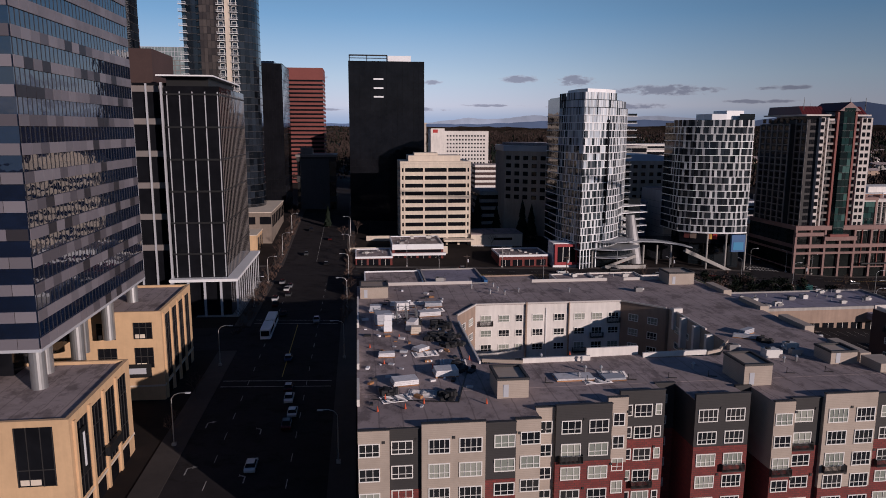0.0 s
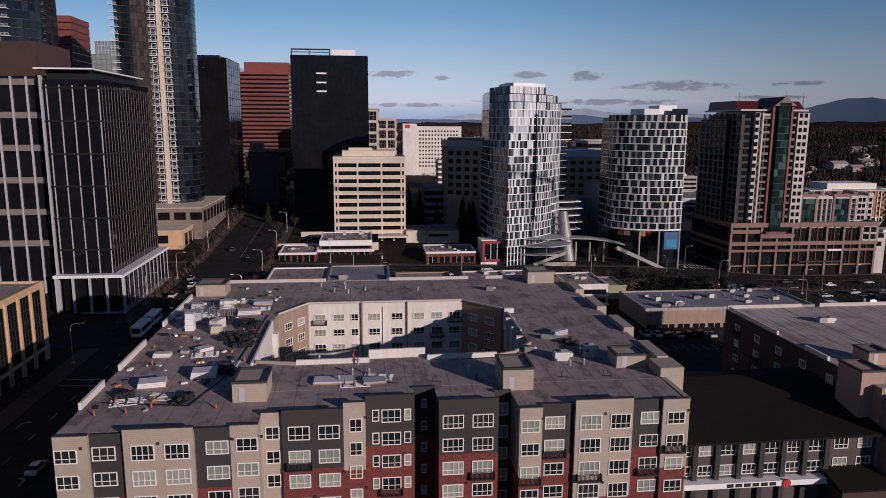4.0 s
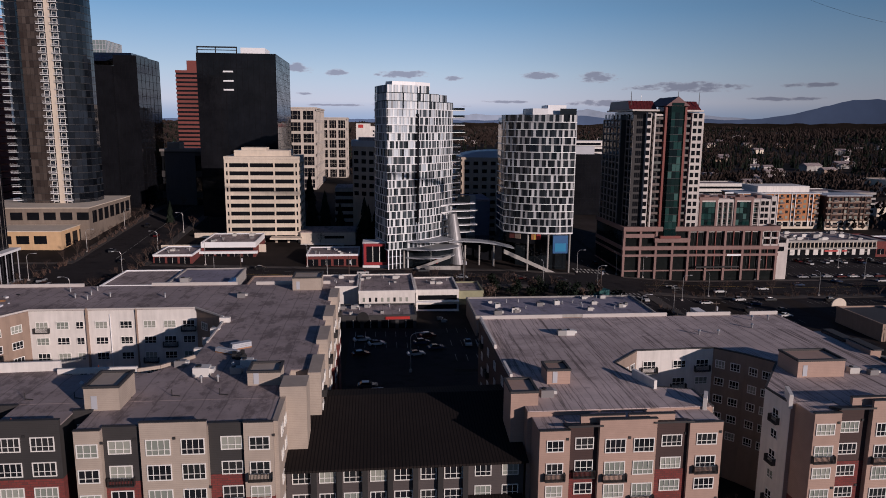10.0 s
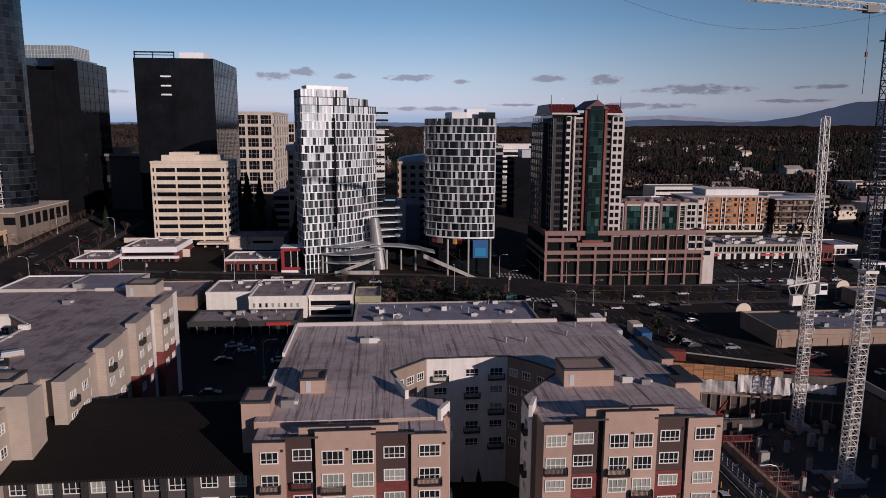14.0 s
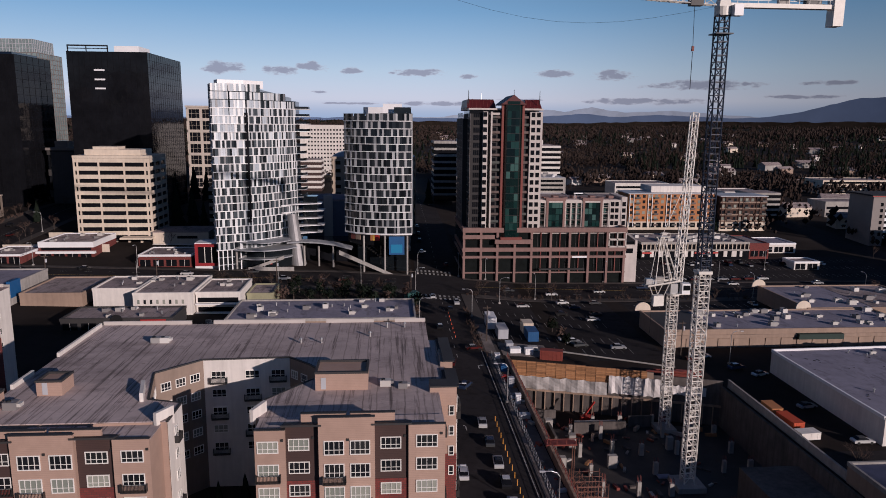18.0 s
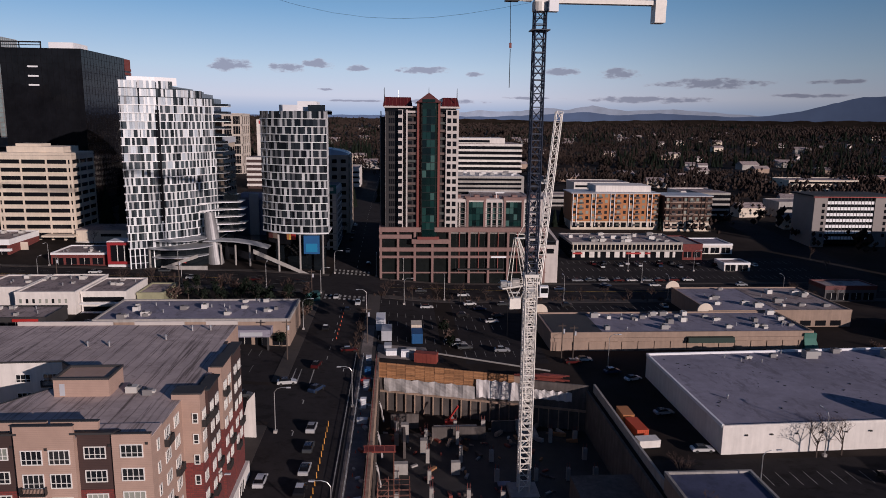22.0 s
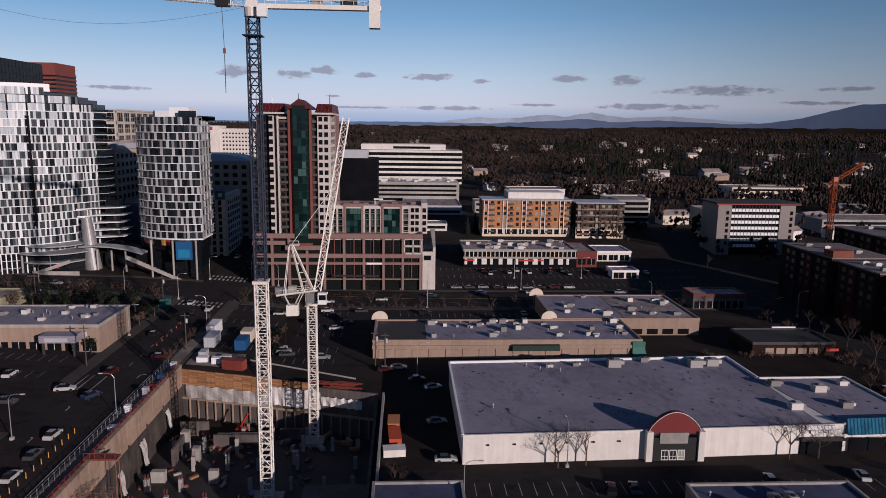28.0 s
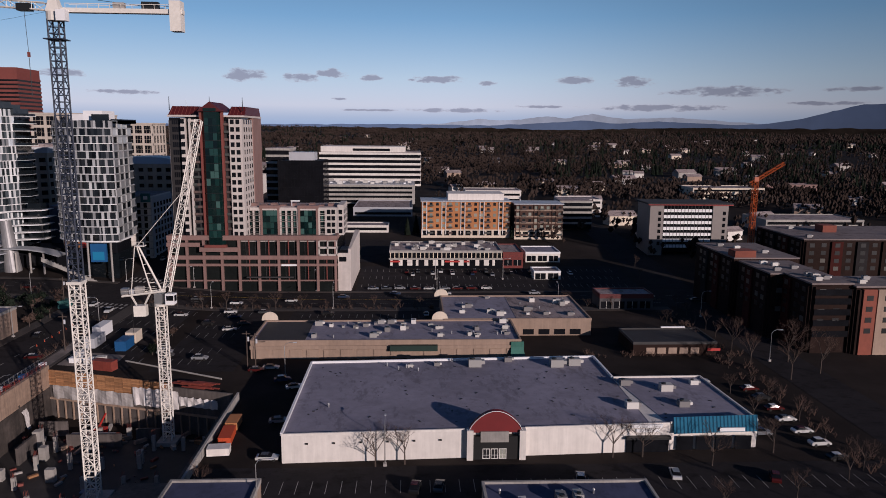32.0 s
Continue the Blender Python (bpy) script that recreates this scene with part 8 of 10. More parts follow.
part("concrete_face", G().box(0, -0.5, PIT, d.length, 0.2, -12.7, mN), M_DKCONC, nw_)
part("earth_face", G().box(0, -0.3, -12.7, 38, 0.2, -8.9, mN), M_BROWNWALL, nw_)
part("earth_face", G().box(38, -0.3, -12.7, d.length, 0.2, -9.6, mN), M_DKCONC, nw_)
for i in range(22):
    part("waler_post", G().box(i * 2.5 + 0.3, -1.0, PIT, i * 2.5 + 0.55, -0.6, -16.2, mN), M_SHOT, nw_)
part("waler", G().box(0, -1.05, -16.4, d.length, -0.55, -15.9, mN), M_SHOT, nw_)


def cloth(name, x0, x1, zt, zb, label, mat):
    """A sheet hung over the shoring, with folds."""
    g = G()
    n = 16
    for j in range(5):
        for i in range(n + 1):
            f = i / n
            g.v.append(tuple(mN @ Vector((x0 + (x1 - x0) * f, -0.9 - 0.22 * math.sin(i * 1.9) - 0.12 * math.sin(i * 4.1 + j), zt + (zb - zt) * j / 4 + 0.15 * math.sin(i * 2.3 + j)))))
    for j in range(4):
        for i in range(n):
            a = j * (n + 1) + i
            g.f.append((a, a + 1, a + n + 2, a + n + 1))
    return whole(name, g, mat, label, "tarpaulin")


cloth("tarpaulin", 2, 26.5, -12.4, -16.0, "grey-white sheeting hung on the pit wall", M_SHEETING)
cloth("tarpaulin", 26.8, 40, -10.4, -15.2, "white tarpaulin hung over the pit wall", M_TARP)
cloth("tarpaulin", 40.2, 51, -11.6, -14.0, "white tarpaulin crumpled at the pit corner", M_TARP)
whole("pit_wall_east", G().box(PX1 - 0.5, PY0, PIT, PX1 + 0.1, pit_north(PX1), -11.0), M_DKCONC, "grey concrete east wall of the pit", "wall", "structure")
whole("pit_wall_south", G().box(PX0, PY0 - 0.3, PIT, PX1, PY0 + 0.3, -8.5), M_DKCONC, "grey concrete south wall of the pit", "wall", "structure")
whole("pit_floor", G().box(PX0, PY0, PIT - 0.3, PX1, 163, PIT + 0.06), material("wet_slab", (0.028, 0.025, 0.025), 0.7, vary=0.5, grain=0.3, coarse=0.08), "dark damp concrete floor of the pit", "floor", "structure")
whole("pit_bench", G().box(232, PY0, PIT, PX1, 128, -14.5), M_DKCONC, "raised concrete slab inside the pit", "slab", "structure")
RUST = random.Random(17)
for k in range(16):
    a_ = 36 + RUST.random() * 8
    whole("steel_beam", G().box(a_, 0.5 + 0.5 * (k % 4), -9.6 + 0.35 * (k // 4), a_ + 6.5, 0.9 + 0.5 * (k % 4), -9.3 + 0.35 * (k // 4), mN), M_RUSTRED, "rusty red steel beams stacked at the edge of the pit", "steel beam", "", "steel beams")
lift = thing("site_lift", 211, 166.5, PIT, "small red telescopic machine on the pit floor", "site machine")
part("body", G().box(209.6, 165.4, PIT + 0.6, 212.4, 167.2, PIT + 1.9), M_REDPAINT, lift)
part("boom", G().bar((210.4, 166.3, PIT + 1.9), (212.8, 165.6, PIT + 6.0), 0.4), M_REDPAINT, lift)
for x in (210.1, 211.9):
    for y in (165.3, 167.1):
        part("wheel", G().tube((x, y - 0.2, PIT + 0.5), (x, y + 0.2, PIT + 0.5), 0.5, 0.5, 10), M_TYRE, lift)
whole("blue_sheet", G().box(219, 136.8, PIT + 0.06, 221.8, 138.4, PIT + 0.4), material("pale_blue_sheet", (0.25, 0.27, 0.36), 0.7, vary=0.3), "crumpled pale blue sheet on the pit floor", "sheet")
for x0, y0, x1, y1, h, m in ((206.5, 160.3, 217, 161.2, 3.0, M_CONC), (198.6, 158, 200.4, 159.8, 4.6, M_CONC), (203, 152, 204.6, 153.6, 3.4, M_CONC), (209.4, 142, 211.4, 143.2, 3.0, M_CONC), (197, 142.5, 200, 144, 2.6, M_CONC), (226, 150, 227.4, 151.2, 3.2, M_CONC)):
    whole("form_block", G().box(x0, y0, PIT, x1, y1, PIT + h), m, "pale concrete form block in the pit", "form block", "", "form blocks")
for k in range(60):
    x, y = RUST.uniform(195, 240), RUST.uniform(154, 174)
    if y > pit_north(x) - 2.5:
        continue
    q = RUST.uniform(0.3, 1.0)
    whole("timber_block", G().box(-1.6 * q, -0.4 * q, 0, 1.6 * q, 0.4 * q, 0.9 * q, pose(x, y, PIT + 0.06, 0, RUST.uniform(-12, 12), RUST.uniform(0, 180))), RUST.choice((M_WOOD, M_CONC, M_SHOT, M_RUSTRED, M_BROWNWALL)), "small stack of building materials in the pit", "material stack", "", "stacks in the pit")
colm = mesh("shaft", G().box(-0.4, -0.4, 0, 0.4, 0.4, 3.6), M_CONC)
rebm = mesh("rebar", G().box(-0.3, -0.3, 3.6, -0.24, -0.24, 4.9).box(0.24, -0.3, 3.6, 0.3, -0.24, 4.9).box(-0.3, 0.24, 3.6, -0.24, 0.3, 4.9).box(0.24, 0.24, 3.6, 0.3, 0.3, 4.9), M_REDBROWN)
for j, y in enumerate((112, 121, 130, 139, 148, 157, 164)):
    for i, x in enumerate((197.5, 204.5, 212, 219, 227.5, 234.5, 240.5)):
        if (abs(x - 223.7) < 3 and abs(y - 133.4) < 3) or (x > 231 and y < 129) or (i + 2 * j) % 5 == 3 or y > pit_north(x) - 4:
            continue
        t = thing("concrete_column", x, y, PIT, "bare concrete column with starter bars in the pit", "column", "columns in the pit")
        sc = Matrix.Diagonal((1.3 if i % 3 == 0 else 1.0, 1.0, 0.8 + 0.15 * ((i * j) % 3), 1))
        part("shaft", colm, None, t, "", pose(x, y, PIT) @ sc)
        part("rebar", rebm, None, t, "", pose(x, y, PIT) @ sc)
for x0, y0, x1, y1, h in ((206, 159, 219, 159.6, 3.4), (199, 150, 199.6, 158, 4.2), (196, 166, 203, 166.5, 3.8), (221, 163, 227, 163.5, 3.0)):
    whole("formwork_wall", G().box(x0, y0, PIT, x1, y1, PIT + h), M_DKCONC, "half-built concrete wall in the pit", "wall")
for i in range(70):
    x, y = SITE.uniform(194, 232), SITE.uniform(118, 166)
    if y > pit_north(x) - 5:
        continue
    s = SITE.uniform(0.25, 0.8)
    whole("timber_block", G().box(-1.4 * s, -0.5 * s, 0, 1.4 * s, 0.5 * s, 0.7 * s, pose(x, y, PIT + 0.06, 0, 0, SITE.uniform(0, 180))), SITE.choice((M_WOOD, M_CONC, M_RUSTRED, M_DKCONC, M_REDBROWN)), "small stack of building materials in the pit", "material stack", "", "stacks in the pit")


def scaffold(x0, y0, z0, nx, ny, nz, a, h, label, mat):
    t = thing("scaffold_tower", x0, y0, z0, label, "scaffold")
    for i in range(nx + 1):
        for j in range(ny + 1):
            part("standard", G().bar((x0 + i * a, y0 + j * a, z0), (x0 + i * a, y0 + j * a, z0 + nz * h + 0.6), 0.09), mat, t)
    for k in range(1, nz + 1):
        g = G()
        for j in range(ny + 1):
            g.bar((x0, y0 + j * a, z0 + k * h), (x0 + nx * a, y0 + j * a, z0 + k * h), 0.08)
            g.bar((x0, y0 + j * a, z0 + (k - 1) * h), (x0 + a, y0 + j * a, z0 + k * h), 0.06)
        for i in range(nx + 1):
            g.bar((x0 + i * a, y0, z0 + k * h), (x0 + i * a, y0 + ny * a, z0 + k * h), 0.08)
        part("ledger_level", g, mat, t)
    return t


M_SCAF = material("rusty_scaffold", (0.25, 0.12, 0.09), 0.6, 0.3, vary=0.3)
scaffold(194.2, 113, PIT, 3, 3, 6, 1.9, 2.0, "rusty scaffold stair tower against the pit wall", M_SCAF)
dk_ = thing("red_deck", 196, 127.5, -7.4, "red steel access deck over the edge of the pit", "site deck")
part("deck", G().box(191.2, 125.4, -7.6, 197.4, 127.6, -7.3), M_RUSTRED, dk_)
for i in range(4):
    part("rail_post", G().box(191.4 + i * 1.9, 125.4, -7.3, 191.5 + i * 1.9, 125.5, -6.1), M_RUSTRED, dk_)
part("rail_bar", G().box(191.2, 125.4, -6.2, 197.4, 125.5, -6.08), M_RUSTRED, dk_)
for x, y in ((197, 125.8), (197, 127.3)):
    part("prop", G().bar((x, y, PIT), (x, y, -7.5), 0.14), M_SCAF, dk_)


def lattice(parent, a, b, w, bay_len, mat, name="lattice", chord=0.2, brace=0.1):
    """A square lattice beam from a to b: four chords and zigzag braces, one panel a part."""
    a, b = Vector(a), Vector(b)
    ax = (b - a).normalized()
    side = ax.cross(Vector((0, 1, 0.02))).normalized()
    up = side.cross(ax).normalized()
    n = max(1, round((b - a).length / bay_len))
    c = [side * sx * w / 2 + up * sy * w / 2 for sx, sy in ((-1, -1), (1, -1), (1, 1), (-1, 1))]
    for o in c:
        part(name + "_chord", G().bar(a + o, b + o, chord), mat, parent)
    step = (b - a) / n
    if w > 1.8:
        turned = Matrix((side, up, ax)).transposed().to_4x4()

        def ring(wide):
            o, i = w / 2 + wide / 2, w / 2 - wide / 2
            vs = [(sx * q, sy * q, z) for q in (o, i) for z in (-wide / 2, wide / 2) for sx, sy in ((-1, -1), (1, -1), (1, 1), (-1, 1))]
            fs = []
            for j in range(4):
                q = (j + 1) % 4
                fs += [(j, q, 4 + q, 4 + j), (8 + q, 8 + j, 12 + j, 12 + q), (4 + j, 4 + q, 12 + q, 12 + j), (q, j, 8 + j, 8 + q)]
            return mesh("mast_ring", G().add(vs, fs), mat)

        big, small = ring(brace * 1.3), ring(brace)
        bars = [[mesh("brace", G().bar(c[i], step + c[(i + 1) % 4], brace) if par else G().bar(c[(i + 1) % 4], step + c[i], brace), mat) for i in range(4)] for par in (0, 1)]
        for k in range(n):
            p = a + step * k
            part("mast_ring", big, None, parent, "", Matrix.Translation(p + step) @ turned)
            part("mast_ring", small, None, parent, "", Matrix.Translation(p + step / 2) @ turned)
            for i in range(4):
                part("brace", bars[k % 2][i], None, parent, "", Matrix.Translation(p))
        return
    for k in range(n):
        g = G()
        p, q = a + step * k, a + step * (k + 1)
        for i in range(4):
            o, r = c[i], c[(i + 1) % 4]
            g.bar(p + o, q + r, brace) if k % 2 else g.bar(p + r, q + o, brace)
            g.bar(q + o, q + r, brace)
        part(name + "_panel", g, mat, parent)


tc_ = thing("tower_crane", 223.7, 133.4, PIT, "hammerhead tower crane with white lower and dark upper mast", "tower crane")
part("foot", G().box(220.7, 130.4, PIT, 226.7, 136.4, PIT + 1.2), M_CONC, tc_, "concrete foundation block")
lattice(tc_, (223.7, 133.4, PIT + 1.2), (223.7, 133.4, 25.2), 2.2, 2.6, M_CRANEW, "white_mast", 0.24, 0.13)
lattice(tc_, (223.7, 133.4, 25.2), (223.7, 133.4, 74.6), 2.0, 2.5, M_CRANEB, "blue_mast", 0.24, 0.13)
part("collar", G().box(222.3, 132.0, 24.9, 225.1, 134.8, 25.5), M_CRANEW, tc_)
part("platform", G().box(222.0, 131.7, 71.0, 225.4, 135.1, 71.2), M_CRANEB, tc_)
part("slew_ring", G().tube((223.7, 133.4, 74.4), (223.7, 133.4, 76.0), 1.5, 1.5, 16), M_CRANEW, tc_)
part("tower_head", G().prism([(222.5, 132.2), (224.9, 132.2), (224.9, 134.6), (222.5, 134.6)], 76, 79.2, [(223.2, 133), (224.2, 133), (224.2, 133.8), (223.2, 133.8)]), M_CRANEW, tc_)
lattice(tc_, (222.2, 133.4, 76.9), (162, 133.6, 80.8), 1.3, 2.2, M_CRANEW, "jib", 0.16, 0.09)
part("counter_jib", G().box(225, 132.6, 75.9, 247, 134.2, 76.7), M_CRANEW, tc_, "white counter-jib deck")
part("counter_rail", G().box(226, 132.5, 77.4, 246, 132.56, 77.5).box(226, 134.2, 77.4, 246, 134.26, 77.5), M_CRANEW, tc_)
for i in range(11):
    part("rail_post", G().box(226 + i * 2, 132.5, 76.7, 226.08 + i * 2, 132.56, 77.45), M_CRANEW, tc_)
part("counterweight", G().box(244.8, 132.2, 72.8, 246.8, 134.6, 78.2), M_CRANEW, tc_, "pale concrete counterweight")
part("winch", G().box(239.6, 132.8, 76.7, 242.6, 134, 78.0), M_BLACK, tc_)
part("winch", G().box(234.4, 132.9, 76.7, 236.4, 133.9, 77.8), M_CONC, tc_)
part("cab", G().box(224.9, 131.0, 74.2, 226.6, 132.6, 76.2), M_WHITE, tc_)
part("machine_box", G().box(217.2, 132.6, 76.1, 219.6, 134.2, 77.4), M_BLACK, tc_)
part("trolley_rope", G().bar((218.2, 133.4, 76.8), (218.4, 133.4, 68.8), 0.07), M_BLACK, tc_)
part("hook_block", G().box(218.2, 133.2, 67.9, 218.6, 133.6, 68.8), M_REDBROWN, tc_, "dark red hook block")
part("hook_rope", G().bar((218.4, 133.4, 67.8), (218.4, 133.4, 60.8), 0.09), M_BLACK, tc_)
part("stay_rope", G().bar((223.7, 133.4, 79.1), (244, 133.4, 76.8), 0.06).bar((223.7, 133.4, 79.1), (190, 133.5, 79.6), 0.06), M_BLACK, tc_)
g = G()
pts = [(222, 133.4, 76.0 - 5.2 * math.sin(math.pi * i / 10) + 4 * i / 10) for i in range(11)]
for i in range(10):
    a, b = pts[i], pts[i + 1]
    g.bar((222 - 6 * i, 133.4, a[2]), (222 - 6 * (i + 1), 133.4, b[2]), 0.03)
part("slack_cable", g, M_BLACK, tc_)

lc = thing("luffing_crane", 229.6, 161.3, PIT, "white luffing-jib tower crane with a raised lattice boom", "tower crane")
part("foot", G().box(227.2, 158.9, PIT, 232, 163.7, PIT + 1.0), M_CONC, lc)
lattice(lc, (229.6, 161.3, PIT + 1), (229.6, 161.3, 13.4), 2.0, 2.4, M_CRANEW, "mast", 0.22, 0.12)
part("slew_ring", G().tube((229.6, 161.3, 13.4), (229.6, 161.3, 14.0), 1.5, 1.5, 16), M_CRANEW, lc)
part("slew_tower", G().box(228.5, 160.2, 14.0, 230.3, 162.4, 16.4), M_STEEL, lc, "grey slewing housing")
cab = part("cab", G().prism([(231.2, 159.8), (233.2, 159.8), (233.4, 161.4), (231.2, 161.4)], 14.0, 16.5), M_WHITE, lc, "white operator cab")
part("cab_window", G().box(231.5, 159.7, 14.9, 233.1, 159.79, 16.1), M_GLASS_DARK, cab)
part("cab_window", G().box(233.3, 160.0, 14.7, 233.42, 161.2, 16.1), M_GLASS_DARK, cab)
part("cab_deck", G().box(229.8, 159.7, 13.8, 233.2, 161.6, 14.0), M_CRANEW, lc)
for dx, dy in ((-0.35, 0.95), (0.35, -0.95)):
    part("deck_beam", G().bar((230.8 + dx, 161.6 + dy, 17.0), (221.6 + dx, 158.8 + dy, 16.4), 0.3), M_CRANEW, lc)
    part("deck_rail", G().bar((229.0 + dx, 161.0 + dy, 17.9), (221.6 + dx, 158.8 + dy, 17.5), 0.06), M_CRANEW, lc)
    part("a_frame_leg", G().bar((230.0 + dx, 161.4 + dy, 16.9), (225.6 + dx * 0.4, 160.1 + dy * 0.4, 28.0), 0.26), M_CRANEW, lc)
    part("a_frame_leg", G().bar((227.8 + dx, 160.7 + dy, 16.8), (225.3 + dx * 0.4, 160.0 + dy * 0.4, 28.0), 0.18), M_CRANEW, lc)
    part("a_frame_tie", G().bar((224.9 + dx * 0.4, 159.9 + dy * 0.4, 28.0), (223.6 + dx, 159.4 + dy, 16.7), 0.14), M_CRANEW, lc)
    part("ballast_strut", G().bar((223.4 + dx, 159.4 + dy, 16.5), (224.6 + dx, 159.7 + dy, 13.8), 0.16), M_CRANEW, lc)
    part("ballast_strut", G().bar((227.6 + dx, 160.6 + dy, 16.7), (226.2 + dx, 160.2 + dy, 13.8), 0.16), M_CRANEW, lc)
for k in range(7):
    f = k / 6
    c = Vector((230.2 - 8.4 * f, 161.4 - 2.6 * f, 16.95 - 0.55 * f))
    part("deck_grate", G().bar(c + Vector((-0.35, 0.95, 0)), c + Vector((0.35, -0.95, 0)), 0.2), M_CRANEW, lc)
for k in range(4):
    f = (k + 1) / 5
    a, b = Vector((230.0, 161.4, 16.9)).lerp(Vector((225.6, 160.1, 28.0)), f), Vector((227.8, 160.7, 16.8)).lerp(Vector((225.3, 160.0, 28.0)), f)
    part("a_frame_rung", G().bar(a, b, 0.14), M_CRANEW, lc)
part("apex_platform", G().box(225.0, 159.4, 27.9, 227.2, 160.9, 28.1).box(225.0, 159.4, 28.9, 227.2, 159.46, 29.0).box(227.1, 159.4, 28.1, 227.2, 159.5, 29.0), M_CRANEW, lc, "small railed platform")
part("ballast", G().prism([(224.0, 159.0), (226.7, 159.4), (226.7, 161.0), (224.0, 160.6)], 11.2, 13.8), M_CRANEW, lc, "pale hanging ballast box")
for x, w, h, m in ((222.4, 1.5, 1.3, M_STEEL), (225.4, 1.8, 1.5, M_CONC), (223.9, 0.9, 0.9, M_GREYPAN)):
    y = 158.8 + (x - 221.6) * 0.304
    part("winch", G().box(x - w / 2, y - 0.8, 16.8, x + w / 2, y + 0.8, 16.8 + h), m, lc, "deck winch")
lattice(lc, (230.9, 162.0, 16.6), (237.1, 173.2, 57.0), 1.5, 2.4, M_CRANEW, "boom", 0.18, 0.1)
part("luffing_rope", G().bar((225.4, 160.1, 28.0), (234.6, 168.8, 41.0), 0.1), M_CRANEW, lc)
part("hoist_rope", G().bar((223.6, 159.3, 16.4), (223.6, 159.3, 4.5), 0.06), M_BLACK, lc)
oc = thing("orange_crane", 441, 299, land(441, 299), "distant orange tower crane with a folded jib", "tower crane")
M_OCR = material("orange_crane_paint", (0.36, 0.075, 0.018), 0.5, vary=0.1)
lattice(oc, (441, 299, land(441, 299)), (441, 299, 34), 1.8, 3, M_OCR, "mast", 0.3, 0.18)
lattice(oc, (438.5, 299, 33), (453, 299, 42), 1.2, 3, M_OCR, "jib", 0.28, 0.16)
part("cab", G().box(440, 298, 34, 442, 300, 36), M_OCR, oc)

# site yard
fence = thing("site_fence", 188.6, 130, -8, "grey steel mesh site fence along the street", "fence")
for i in range(50):
    y = 84 + i * 2
    part("post", G().box(188.5, y, land(188.5, y), 188.62, y + 0.12, land(188.5, y) + 1.9), M_STEEL, fence)
g = G()
for i in range(49):
    y = 84 + i * 2
    for h in (0.5, 1.15, 1.8):
        g.bar((188.56, y, land(188, y) + h), (188.56, y + 2, land(188, y + 2) + h), 0.05)
part("rails", g, M_STEEL, fence)


def box_thing(name, x, y, l, w, h, deg, mat, label, cat, ribs=6):
    z = land(x, y) + 0.05
    m = pose(x, y, z, 0, 0, deg)
    t = thing(name, x, y, z, label, cat)
    part("body", G().box(-l / 2, -w / 2, 0.15, l / 2, w / 2, h, m), mat, t)
    for i in range(ribs):
        a = -l / 2 + l * (i + 0.5) / ribs
        part("rib", G().box(a - 0.06, -w / 2 - 0.05, 0.2, a + 0.06, w / 2 + 0.05, h - 0.05, m), mat, t)
    part("lid", G().box(-l / 2 - 0.05, -w / 2 - 0.05, h, l / 2 + 0.05, w / 2 + 0.05, h + 0.12, m), mat, t)
    return t


box_thing("container", 205.5, 183.5, 6.2, 2.5, 2.7, -16, M_RUSTRED, "red shipping container at the edge of the pit", "container")
box_thing("site_hut", 194.5, 203, 3, 7.5, 3.0, 0, M_GREYPAN, "grey site hut beside the street", "hut", 4)
box_thing("blue_truck_box", 203.5, 202, 3.2, 6.4, 3.0, 0, M_BLUEPAINT, "blue covered truck body in the yard", "truck")
box_thing("tan_truck_box", 203.5, 209.2, 3.2, 5.0, 3.4, 0, M_CREAM, "tan truck body in the yard", "truck")
box_thing("white_truck", 192.5, 213, 2.8, 8, 3.6, 0, M_WHITE, "white box lorry parked by the site fence", "lorry", 3)
box_thing("orange_skip", 249.5, 140.5, 2.6, 6.5, 1.8, 4, M_CONE, "orange skip full of rubble behind the store", "skip")
box_thing("orange_skip", 249.2, 147.5, 2.6, 5.0, 1.8, 0, M_ORANGE, "orange skip behind the store", "skip")
box_thing("site_hut", 249.5, 133.8, 4.5, 2.6, 1.6, 5, M_WHITEWALL, "pale flatbed load behind the store", "flatbed", 3)
box_thing("portable_toilet", 190.3, 160.5, 1.3, 1.3, 2.4, 0, M_GREYPAN, "grey-blue portable toilet on the site edge", "toilet", 2)
box_thing("teal_hut", 168.3, 240, 4.4, 3.6, 2.8, 20, material("teal_roof", (0.02, 0.13, 0.12), 0.6), "small hut with a teal roof by the junction", "hut", 3)
M_DUST = material("dusty_ground", (0.15, 0.125, 0.115), 0.95, vary=0.45, grain=0.5, coarse=0.12, bump=0.1)
for y0, y1 in ((84.5, 178), (178, 214)):
    whole("pavement", patch(187.6, y0, 191.6 if y0 < 100 else 190.6, y1, 0.2, 4, 0.03), M_DUST, "dusty trodden pavement strip beside the building pit", "pavement", "structure")
whole("yard", patch(192.2, 184.5, 206, 196, 0.12, 4, 0.03), M_DUST, "dusty gravel yard at the head of the pit", "yard", "structure")
